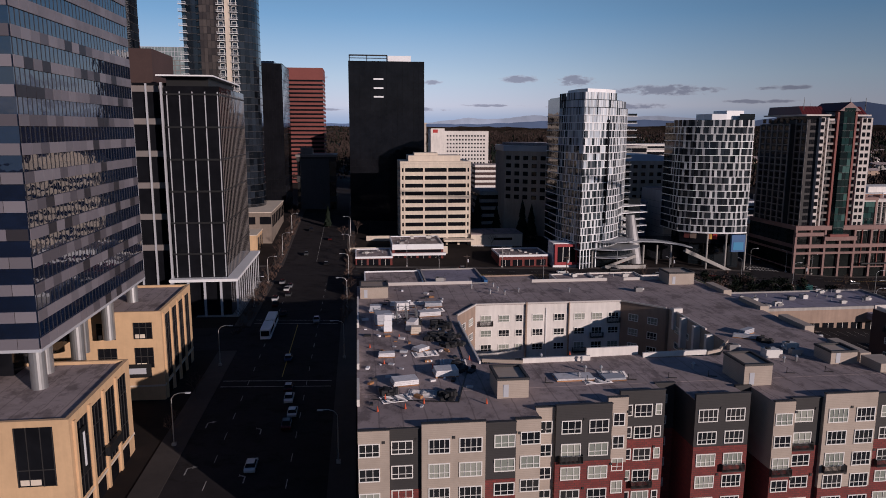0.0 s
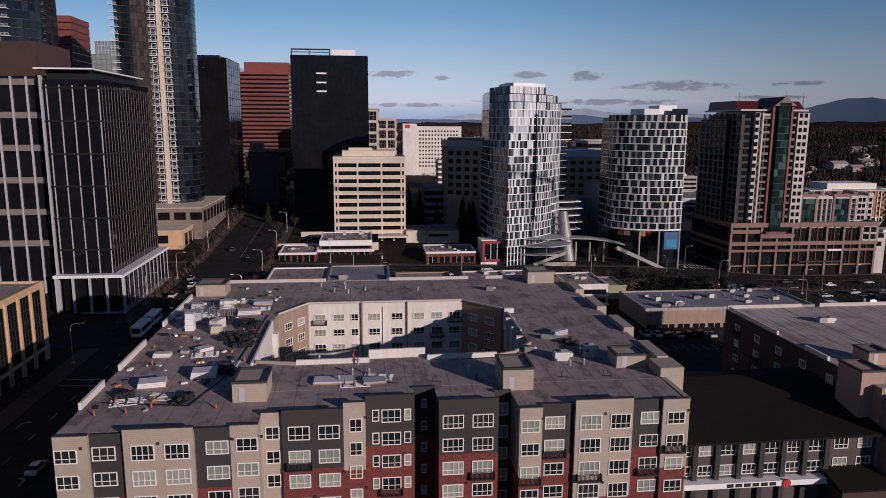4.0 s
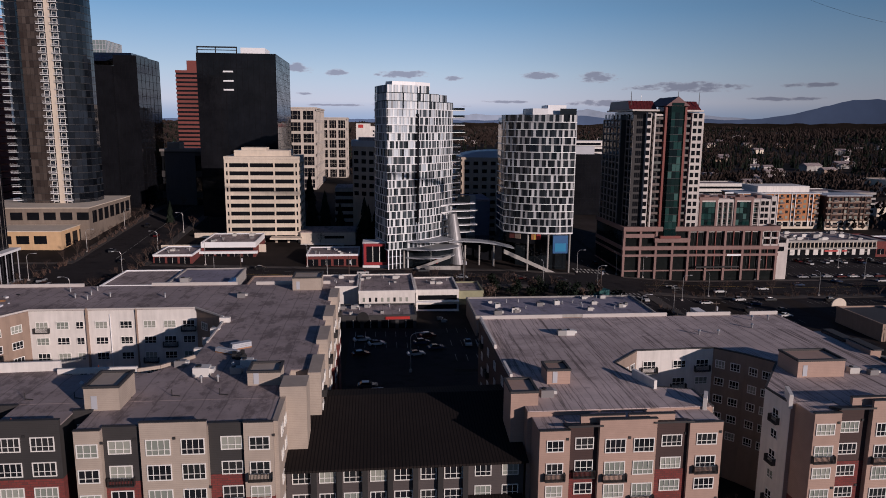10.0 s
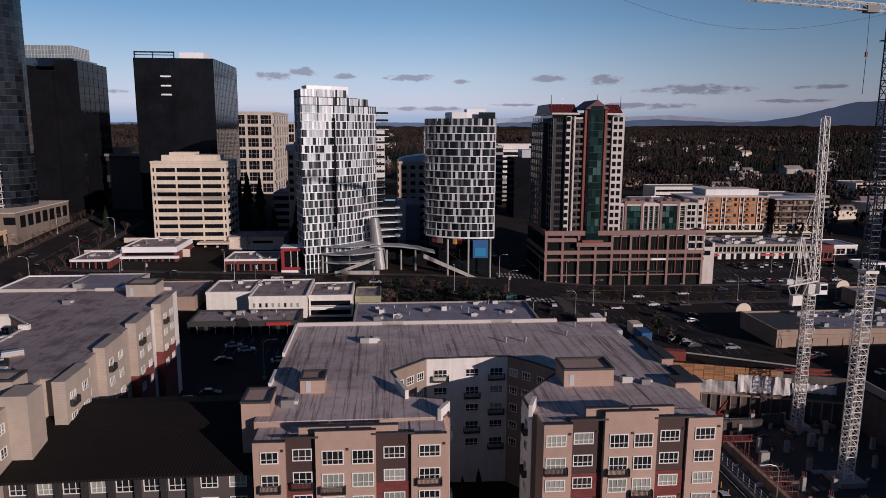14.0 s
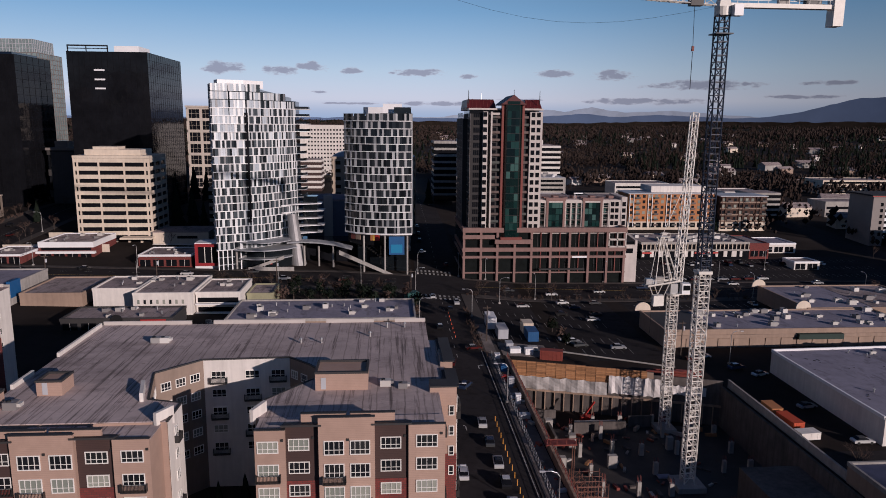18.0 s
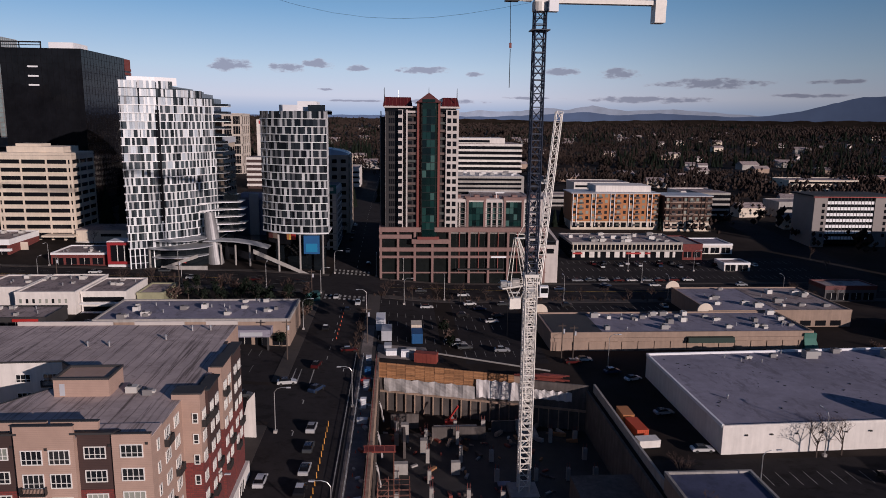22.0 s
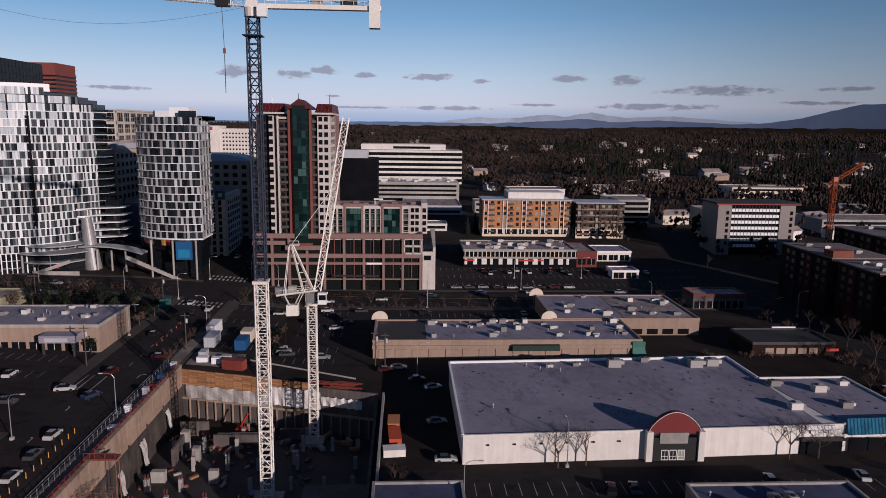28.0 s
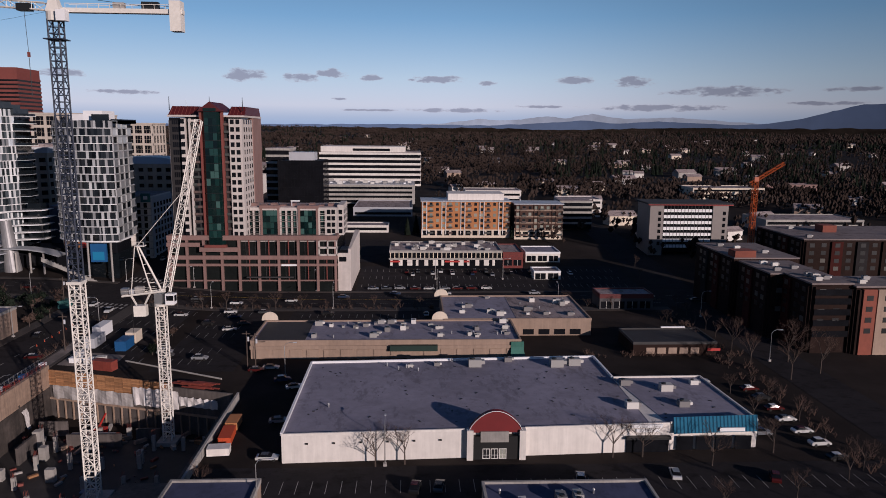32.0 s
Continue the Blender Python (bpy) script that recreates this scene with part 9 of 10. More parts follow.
for x, y, l, w, h, m, label, cat in ((190.2, 171.5, 1.6, 1.6, 1.6, M_BLUEPAINT, "blue plastic tank on the verge", "tank"), (189.9, 166, 2.4, 1.2, 0.8, M_REDPAINT, "red stack of barriers on the verge", "barrier stack"), (190.1, 150, 1.2, 1.2, 2.3, M_WHITE, "white portable toilet on the verge", "toilet"), (190.2, 142, 2.2, 1.4, 1.0, M_GREYPAN, "grey tool box on the verge", "tool box"), (196, 187.5, 3.0, 2.0, 1.4, M_WHITE, "white wrapped pallet at the head of the pit", "pallet"), (199.8, 186.8, 2.2, 1.8, 1.8, M_WHITE, "white wrapped pallet at the head of the pit", "pallet"), (201.6, 190.4, 2.6, 1.6, 1.2, M_UNIT, "grey crate at the head of the pit", "crate"), (195, 192, 2.0, 3.2, 1.6, M_GREYPAN, "grey generator at the head of the pit", "generator"), (190, 181.5, 1.4, 1.4, 1.3, M_WHITE, "white bulk bag on the verge", "bulk bag")):
    box_thing("site_" + cat.replace(" ", "_"), x, y, l, w, h, 0, m, label, cat, 2)
for i in range(30):
    x, y = 189.2 + SITE.random() * 2.4, 90 + SITE.random() * 88
    s = SITE.uniform(0.3, 0.8)
    whole("site_clutter", G().box(-s, -0.5 * s, 0, s, 0.5 * s, 0.8 * s, pose(x, y, land(x, y) + 0.16, 0, 0, SITE.uniform(0, 180))), SITE.choice((M_RUSTRED, M_CONC, M_WOOD, M_GREYPAN)), "small pile of site materials on the verge", "material stack", "", "piles on the verge")
whole("retaining_wall", G().add([(246.2, 98, -11.3), (246.2, 163, -11.3), (246.2, 163, -9.2), (246.2, 98, -9.6), (246.7, 98, -11.3), (246.7, 163, -11.3), (246.7, 163, -9.2), (246.7, 98, -9.6)], [(0, 3, 2, 1), (4, 5, 6, 7), (3, 7, 6, 2), (0, 4, 7, 3), (1, 2, 6, 5)]), M_CONC, "low pale grey wall along the pit edge", "wall")
whole("pipe_run", G().tube((208, 191, land(208, 191) + 0.3), (238.5, 177.5, land(238.5, 177.5) + 0.3), 0.24, 0.24, 10), M_CONC, "long pale pipe lying beside the yard", "pipe")
# ---- cars ----


def car_model():
    t = thing("car", 0, 0, 0, "passenger car with dark windows on the asphalt", "car", "cars")
    prof = [(-2.25, 0.35), (-2.3, 0.75), (-2.1, 0.95), (-1.2, 1.0), (1.0, 0.98), (2.0, 0.8), (2.25, 0.6), (2.2, 0.35)]
    n = len(prof)
    g = G().add([(x, -0.88, z) for x, z in prof] + [(x, 0.88, z) for x, z in prof], [tuple(range(n)), tuple(range(2 * n - 1, n - 1, -1))] + [(i, n + i, n + (i + 1) % n, (i + 1) % n) for i in range(n)])
    part("body", g, M_CAR, t)
    cab = G().add([(-1.75, -0.82, 0.97), (0.95, -0.82, 0.97), (0.3, -0.66, 1.44), (-1.2, -0.66, 1.46), (-1.75, 0.82, 0.97), (0.95, 0.82, 0.97), (0.3, 0.66, 1.44), (-1.2, 0.66, 1.46)],
                  [(0, 1, 2, 3), (7, 6, 5, 4), (1, 5, 6, 2), (0, 3, 7, 4), (3, 2, 6, 7)])
    part("glasshouse", cab, M_GLASS_DARK, t)
    part("roof", G().add([(-1.2, -0.64, 1.47), (0.28, -0.64, 1.45), (0.28, 0.64, 1.45), (-1.2, 0.64, 1.47), (-1.25, -0.66, 1.4), (0.34, -0.66, 1.38), (0.34, 0.66, 1.38), (-1.25, 0.66, 1.4)], [(0, 1, 2, 3), (4, 5, 1, 0), (3, 2, 6, 7), (5, 6, 2, 1), (7, 4, 0, 3)]), M_CAR, t)
    for x in (-1.4, 1.4):
        for y in (-0.8, 0.8):
            part("wheel", G().tube((x, y - 0.11, 0.33), (x, y + 0.11, 0.33), 0.33, 0.33, 10), M_TYRE, t)
    return t


CAR = car_model()
CARS = random.Random(3)
FIRST = [True]


def car(x, y, deg, s=1.0):
    z = land(x, y) + 0.06
    m = pose(x, y, z, 0, 0, deg) @ Matrix.Diagonal((s, s, s, 1))
    if FIRST[0]:
        FIRST[0] = False
        CAR.matrix_basis = pose(x, y, z, 0, 0, deg)
        return CAR
    c = copy_thing(CAR, pose(x, y, z, 0, 0, deg))
    c.scale = (s * 1.02, s, s * CARS.choice((1.0, 1.0, 1.22)))
    return c


for x, y in ((181.4, 90), (181.4, 97.5), (181.3, 105), (181.2, 112.5), (181.0, 120), (180.6, 128.6), (180.2, 137)):
    car(x, y, 87)
for x, y, a in ((174, 115, 88), (171.5, 161, 10), (178.8, 158, 60), (184.3, 188, 10), (177, 174, 80), (176, 207, 90), (181, 229, 90), (176, 245, 90), (184, 238, -90)):
    car(x, y, a)
for x, y in ((-17.6, 109), (-12.9, 131), (-14.2, 138), (-14.9, 144.5), (-13.4, 125), (-26.8, 248), (-23.7, 243), (-24.3, 238), (-25.6, 216), (-23, 230), (-16.8, 164), (-26.5, 223), (-13, 285), (-22, 300), (-13, 330), (-23, 350), (-22, 205), (-12, 198)):
    car(x, y, 90)
for x, y in ((84, 184, ), (88, 180.5), (100, 181), (103.5, 177), (95.7, 139), (86, 150), (98, 172), (84, 172), (102, 187)):
    car(x, y, 0 if y < 160 else 15)
for i in range(7):
    car(112 + i * 3.2 + CARS.random() * 0.4, 180 + CARS.random(), 90)
    if i % 2:
        car(140 + i * 3, 168 + CARS.random(), 90)
for x, y in ((152, 146), (158, 147), (147, 155), (163, 152), (156.5, 143)):
    car(x, y, CARS.choice((0, 10, 170)))
for x, y, a in ((214.4, 202.6, 8), (216, 199.8, 8), (217.4, 197, 8), (228, 194, 0), (223.8, 246, 10), (226.7, 240, 10), (259, 244, 0), (220, 231, 0), (246.5, 184, 0), (208, 240, 0), (232, 231, 10), (236, 246, 0), (229, 224, 5)):
    car(x, y, a)
for i in range(9):
    car(284.5 + (i - 2) * 6 + CARS.random(), 284.6, 0)
    if i % 3:
        car(282 + i * 5.2, 311 + CARS.random(), 90)
    car(290 + i * 9, 306 + CARS.random() * 3, 90)
for x, y, a in ((259, 171, 20), (259, 149.5, 10), (260, 131, 0), (255, 176, 15), (250, 186, 0), (290, 118, 80), (294.5, 118.5, 80), (322, 121, 80), (341, 122, 80), (360, 120, 70)):
    car(x, y, a)
for i in range(7):
    car(367 + CARS.random(), 140 + i * 5.5, CARS.choice((8, 0, 175)))
    car(377 + CARS.random(), 128 + i * 6.5, 5)
for i in range(22):
    x = -20 + i * 20 + CARS.random() * 8
    if not -32 < x < -2 and not 168 < x < 192:
        car(x, CARS.choice((259, 263.5, 270, 275.5)), 0)
for i in range(5):
    car(CARS.choice((175, 185)), 300 + i * 19 + CARS.random() * 6, 90)
for i in range(6):
    car(CARS.uniform(250, 296), CARS.choice((228, 243)), 90)

# bus on the avenue
bus = thing("bus", -24.2, 189, land(-24, 189), "white and pale grey city bus on the avenue", "bus")
for k, (y, l) in enumerate(((184, 9), (194.2, 8))):
    z = land(-24, y) + 0.06
    part("body", G().box(-24.2 - 1.3, y - l / 2, z + 0.4, -24.2 + 1.3, y + l / 2, z + 3.0), M_WHITE, bus)
    part("window_band", G().box(-24.2 - 1.33, y - l / 2 + 0.4, z + 1.5, -24.2 + 1.33, y + l / 2 - 0.4, z + 2.4), M_GLASS_DARK, bus)
    part("windscreen", G().box(-25.3, y - l / 2 - 0.03, z + 1.2, -23.1, y - l / 2, z + 2.6), M_GLASS_DARK, bus)
    for s in (-1.25, 1.05):
        for q in (-2.8, 2.8):
            part("wheel", G().tube((-24.2 + s, y + q, z + 0.48), (-24.2 + s + 0.2, y + q, z + 0.48), 0.48, 0.48, 10), M_TYRE, bus)

# ---- street lamps ----


def lamp_model():
    t = thing("street_lamp", 0, 0, 0, "grey steel street lamp with a curved arm", "street lamp", "street lamps")
    part("base", G().box(-0.35, -0.35, 0, 0.35, 0.35, 0.6), M_CONC, t)
    part("pole", G().tube((0, 0, 0.6), (0, 0, 8.6), 0.12, 0.08, 8), M_STEEL, t)
    g = G()
    pts = [(0, 0, 8.6), (0.5, 0, 9.3), (1.4, 0, 9.6), (2.6, 0, 9.6)]
    for a, b in zip(pts, pts[1:]):
        g.tube(a, b, 0.06, 0.06, 6)
    part("arm", g, M_STEEL, t)
    part("head", G().box(2.4, -0.18, 9.5, 3.3, 0.18, 9.68), M_GREYPAN, t)
    return t


LAMP = lamp_model()
spots = [(173.2, 135, 0), (187.6, 100, 180), (187.6, 150, 180), (169.5, 100, 0), (169.6, 205, 0), (187.6, 222, 180), (170, 250, 0), (189, 284, 90), (172, 284, 0)]
spots += [(-32, y, 0) for y in (118, 160, 215, 250, 300, 345)] + [(-3.5, y, 180) for y in (110, 165, 215, 258, 300, 340)]
spots += [(x, 253, 90) for x in (30, 70, 120, 150, 215, 260, 300, 345)] + [(x, 282, 270) for x in (20, 60, 110, 200, 250, 300)]
spots += [(255, 180, 0), (262, 112, 0), (284, 127.8, 90), (200, 243, 0), (300, 300, 0), (330, 300, 0), (395, 190, 0), (395, 240, 0), (96, 160, 0), (86, 125, 0)]
for k, (x, y, a) in enumerate(spots):
    m = pose(x, y, land(x, y) + 0.05, 0, 0, a)
    if k == 0:
        LAMP.matrix_basis = m
    else:
        copy_thing(LAMP, m)
# utility poles
for x, y in ((243.5, 186), (246.2, 184), (169, 178), (189, 196), (120, 250), (78, 250), (40, 250), (168, 240)):
    z = land(x, y)
    t = thing("utility_pole", x, y, z, "dark wooden utility pole with cross-arms", "utility pole", "utility poles")
    part("pole", G().tube((x, y, z), (x, y, z + 11), 0.18, 0.13, 8), M_BARK, t)
    part("cross_arm", G().box(x - 1.2, y - 0.08, z + 10.2, x + 1.2, y + 0.08, z + 10.4), M_BARK, t)
    part("transformer", G().tube((x + 0.4, y, z + 8.2), (x + 0.4, y, z + 9.4), 0.32, 0.32, 10), M_GREYPAN, t)
# traffic cones along the lane
cone_a = mesh("cone_body", G().tube((0, 0, 0.05), (0, 0, 0.75), 0.16, 0.03, 8), M_CONE)
cs = []
post_a = mesh("post_body", G().tube((0, 0, 0), (0, 0, 1.15), 0.1, 0.07, 8), M_YPOST)
for k in range(16):
    x, y = 183.3, 99 + k * 2.7
    z = land(x, y) + 0.06
    t = thing("lane_post", x, y, z, "orange-yellow plastic post along the lane", "lane post", "lane posts")
    part("post_body", post_a, None, t, "", pose(x, y, z))
cs += [(180 + (i % 2) * 2.2, 198 + i * 2.2) for i in range(0, 14, 2)]
cs += [(189.6, 110 + 9 * i) for i in range(5)]
rc = [(2.5, 82), (3.6, 86), (6, 82.5), (8.5, 84), (16.5, 83), (11, 97), (33, 101), (43, 101), (49, 100), (46, 82), (4, 100), (2, 108), (7, 113), (17, 100.5)]
for x, y in cs:
    z = land(x, y) + 0.06
    t = thing("traffic_cone", x, y, z, "orange traffic cone on the asphalt", "traffic cone", "traffic cones")
    part("cone_body", cone_a, None, t, "", pose(x, y, z))
for x, y in rc:
    t = thing("traffic_cone", x, y, zr, "red warning cone on the roof", "traffic cone", "cones on the roof")
    part("cone_body", cone_a, None, t, "", pose(x, y, zr))

# ---- roof works on the west flats ----
ROOF = random.Random(21)
M_POLY = material("pale_sheet", (0.64, 0.62, 0.62), 0.5, vary=0.3, grain=1.2)
M_MESS = material("black_roofing_felt", (0.014, 0.014, 0.016), 0.8, vary=0.3)


def pallet(x, y, l, w, h, deg, mat, label):
    m = pose(x, y, zr, 0, 0, deg)
    t = thing("pallet_stack", x, y, zr, label, "pallet")
    part("pallet", G().box(-l / 2, -w / 2, 0, l / 2, w / 2, 0.14, m), M_WOOD, t)
    for k in range(3):
        part("sheet", G().box(-l / 2 + 0.06 * k, -w / 2 + 0.03, 0.16 + k * h / 3, l / 2 - 0.05, w / 2 - 0.05 * k, 0.13 + (k + 1) * h / 3, m), mat, t)
    return t


for x, y, l, w, h, a, mt in ((6.5, 91.5, 3.6, 2.4, 0.7, 10, M_POLY), (12.6, 94.5, 3.4, 2.6, 0.9, 5, M_POLY), (9.6, 118, 3.0, 1.6, 1.6, 70, M_POLY), (5.3, 117.2, 1.5, 1.5, 3.0, 0, M_WHITE), (13.5, 127, 4.2, 2.2, 0.8, 8, M_POLY),
                             (15, 134, 3.5, 2, 0.7, 0, M_GREYPAN), (5, 124, 3, 2, 1.4, 20, M_GREYPAN), (10, 106, 2.4, 1.8, 0.5, 40, M_POLY), (4.5, 103.5, 2.6, 1.4, 0.6, 0, M_POLY), (30.5, 91, 5.5, 2.6, 0.25, 0, M_POLY),
                             (36, 90.2, 3.2, 2.2, 0.3, 4, M_GREYPAN), (3.4, 131, 2.2, 1.6, 1.2, 0, M_GREYPAN), (8.6, 131.5, 2.6, 1.8, 1.5, 10, M_POLY), (4.6, 122.5, 3.0, 3.0, 1.9, 5, M_GREYPAN), (10.0, 115.4, 1.8, 1.4, 1.2, 0, M_CREAM), (8.2, 134.6, 3.4, 1.2, 0.8, 0, M_POLY), (67, 109, 3.2, 1.2, 0.8, 30, M_GREYPAN), (65.5, 106.5, 4.2, 0.9, 0.6, -30, M_GREYPAN)):
    pallet(x, y, l, w, h, a, mt, "pallet of pale roofing sheets on the flat roof")
for x, y, r in ((15.0, 110.5, 3.0), (14.2, 113.5, 2.4), (15.6, 107.5, 2.0), (15.5, 97.0, 2.2), (67.5, 104.5, 1.2), (15, 118, 2.0), (12.5, 112, 1.5), (12, 86, 1.8), (4, 88, 1.2), (10.5, 122, 1.4), (14, 120, 1.6)):
    g = G()
    for k in range(14):
        a, q = ROOF.uniform(0, 6.28), ROOF.uniform(0.1, r)
        s = ROOF.uniform(0.25, 0.7)
        g.box(-s, -0.6 * s, 0, s, 0.6 * s, ROOF.uniform(0.3, 0.9), pose(x + q * math.cos(a), y + q * math.sin(a), zr, 0, 0, ROOF.uniform(0, 180)))
    whole("felt_heap", g, M_MESS, "heap of black roofing felt on the roof", "heap", "stuff")
for k in range(90):
    x, y = ROOF.uniform(1, 17.5), ROOF.uniform(82, 150)
    if (17.5 < x < 23 and 84 < y < 91) or (x < 7 and y > 140):
        continue
    s = ROOF.uniform(0.2, 0.6)
    whole("roof_debris", G().box(-s, -0.5 * s, 0, s, 0.5 * s, 0.6 * s, pose(x, y, zr, 0, 0, ROOF.uniform(0, 180))), ROOF.choice((M_POLY, M_GREYPAN, M_WOOD, M_BLACK, M_WHITE)), "small bundle of roofing material", "bundle", "", "bundles on the roof")
bar_m = mesh("bar", G().box(-2.0, -0.06, 0, 2.0, 0.06, 0.1), M_POLY)
cross_m = mesh("bar", G().box(-0.06, -1.2, 0.1, 0.06, 1.2, 0.18), M_STEEL)
for x, y, a in ((5.0, 86.0, 12), (8.6, 87.4, -14), (10.6, 104.0, 8), (14.4, 99.6, -6), (33.4, 89.6, 4), (36.6, 92.0, -8), (6.2, 126.5, 10), (14.8, 130.6, 5), (12.0, 136.5, 0)):
    m = pose(x, y, zr, 0, 0, a)
    t = thing("frame_stack", x, y, zr, "pale metal roofing frames lying on the roof", "frame stack", "frame stacks")
    for i in range(6):
        part("bar", bar_m, None, t, "", m @ pose(0, -1.1 + i * 0.44, 0))
    for i in (-1.5, 0, 1.5):
        part("bar", cross_m, None, t, "", m @ pose(i, 0, 0))
scaffold(7.2, 121.5, zr, 2, 3, 1, 1.8, 1.9, "grey steel rack frame on the roof", M_STEEL)
whole("cable", G().bar((2, 86, zr + 0.05), (13, 84, zr + 0.05), 0.12).bar((13, 84, zr + 0.05), (16, 96, zr + 0.05), 0.12).bar((16, 96, zr + 0.05), (17, 126, zr + 0.05), 0.12), M_BLACK, "black cable lying across the roof", "cable")
for k in range(60):
    x, y = ROOF.uniform(24, 74), ROOF.choice((ROOF.uniform(90, 102), ROOF.uniform(136, 152)))
    if k < 18:
        roof_vent(x, y, zr)
for k in range(5):
    roof_vent(ROOF.uniform(112, 168), ROOF.uniform(112, 128), ze)
for x, y, s in ((64, 97, 1.0), (69.5, 100.5, 0.8), (68.5, 97.6, 0.7), (61, 142, 0.7), (60, 101, 0.7)):
    roof_unit(x, y, zr, s)
for x, y, s in ((121, 119, 0.7), (122.5, 119, 0.7), (160.5, 97, 0.7), (111.5, 91, 0.8), (163, 96, 0.6)):
    roof_unit(x, y, ze, s)
for x in range(26, 74, 6):
    g = G().bar((x, 89.5, zr), (x, 89.5, zr + 0.9), 0.08).bar((x, 89.5, zr + 0.1), (x + 1.1, 89.2, zr + 0.1), 0.1)
    whole("anchor_post", g, M_RAIL, "thin dark safety anchor post on the roof", "anchor", "", "anchors on the roof")

# ---- trees ----


def bare_tree_model(seed, h):
    r = random.Random(seed)
    trunk, twigs = G(), G()

    def grow(p, d, length, rad, depth):
        q = p + d * length
        (trunk if depth < 2 else twigs).tube(p, q, rad, rad * 0.65, 5 if depth < 2 else 3)
        if depth >= 5:
            return
        for k in range(3 if depth else 5):
            a = r.uniform(0, math.tau)
            side = Vector((math.cos(a), math.sin(a), r.uniform(-0.1, 0.5)))
            nd = (d * r.uniform(0.7, 1.1) + side * r.uniform(0.45, 0.8)).normalized()
            grow(p + d * length * r.uniform(0.6, 1.0), nd, length * r.uniform(0.58, 0.78), rad * 0.55, depth + 1)

    grow(Vector((0, 0, 0)), Vector((0, 0, 1)), h * 0.32, h * 0.013, 0)
    t = thing("bare_tree", 0, 0, 0, "leafless winter street tree with fine brown twigs", "tree", "street trees")
    part("trunk", trunk, M_BARK, t)
    part("crown", twigs, M_TWIG, t)
    return t


TREES = random.Random(8)
models = [bare_tree_model(s, 7.5) for s in (2, 5, 9)]
tspots = [(-33, y) for y in range(196, 420, 12)] + [(-2.8, y) for y in range(196, 330, 11)] + [(282, 127.6), (288, 128), (331, 130.4), (337.5, 130.8), (366, 131), (370, 150), (372, 164)]
tspots += [(-33, 120), (-33, 138), (-7, 330), (0, 345), (6, 352), (-36, 385), (-20, 400), (62, 318), (81, 318), (191, 300), (191, 318), (191, 340), (170, 330), (170, 352)]
tspots += [(194 + 9 * i, 251) for i in range(20)] + [(100 + 9 * i, 251.5) for i in range(5)] + [(380, 100 + 12 * i) for i in range(12)] + [(390, 215 + 9 * i) for i in range(5)]
tspots += [(250, 118), (250, 105), (256, 93), (270, 96), (286, 100), (298, 104), (345, 108), (360, 112), (374, 118), (205, 330), (240, 330), (262, 345), (392, 300), (396, 320), (137, 86), (139, 92)]
tspots += [(387, 185), (400, 189), (388, 200), (404, 180), (393, 174), (350, 126)]
tspots += [(282 + 13 * i, 412 + (i * 37) % 60) for i in range(14)]
for k, (x, y) in enumerate(tspots):
    m = pose(x + TREES.uniform(-0.5, 0.5), y + TREES.uniform(-0.8, 0.8), land(x, y), 0, 0, TREES.uniform(0, 360))
    if k < 3:
        models[k].matrix_basis = m
        continue
    t = copy_thing(models[k % 3], m)
    s = TREES.uniform(0.75, 1.35) if y > 132 or y < 126 else 1.65
    if x > 386 and 170 < y < 204:
        s = TREES.uniform(1.9, 2.4)
    t.scale = (s * 0.85, s * 0.85, s) if s < 1.6 or s > 1.7 else (s * 1.1, s * 1.1, s * 0.92)


def fir_shape(g, x, y, z, h, r, rnd, tiers=5, n=7):
    for k in range(tiers):
        f = k / tiers
        z0, z1 = z + h * (0.08 + f * 0.85), z + h * (0.08 + f * 0.85) + h * 0.34
        rr = r * (1 - f * 0.85)
        base = len(g.v)
        for i in range(n):
            a = math.tau * i / n + rnd.random() * 0.6
            q = rr * rnd.uniform(0.7, 1.15)
            g.v.append((x + q * math.cos(a), y + q * math.sin(a), z0 - rnd.random() * h * 0.05))
        g.v.append((x, y, min(z1, z + h)))
        g.f += [(base + i, base + (i + 1) % n, base + n) for i in range(n)]


def fir(x, y, h):
    z = land(x, y)
    t = thing("fir_tree", x, y, z, "dark evergreen conifer among the buildings", "tree", "evergreen trees")
    part("trunk", G().tube((x, y, z), (x, y, z + h * 0.5), h * 0.018, h * 0.01, 6), M_BARK, t)
    g = G()
    fir_shape(g, x, y, z, h, h * 0.2, TREES, 9, 9)
    part("crown", g, M_FIR, t)


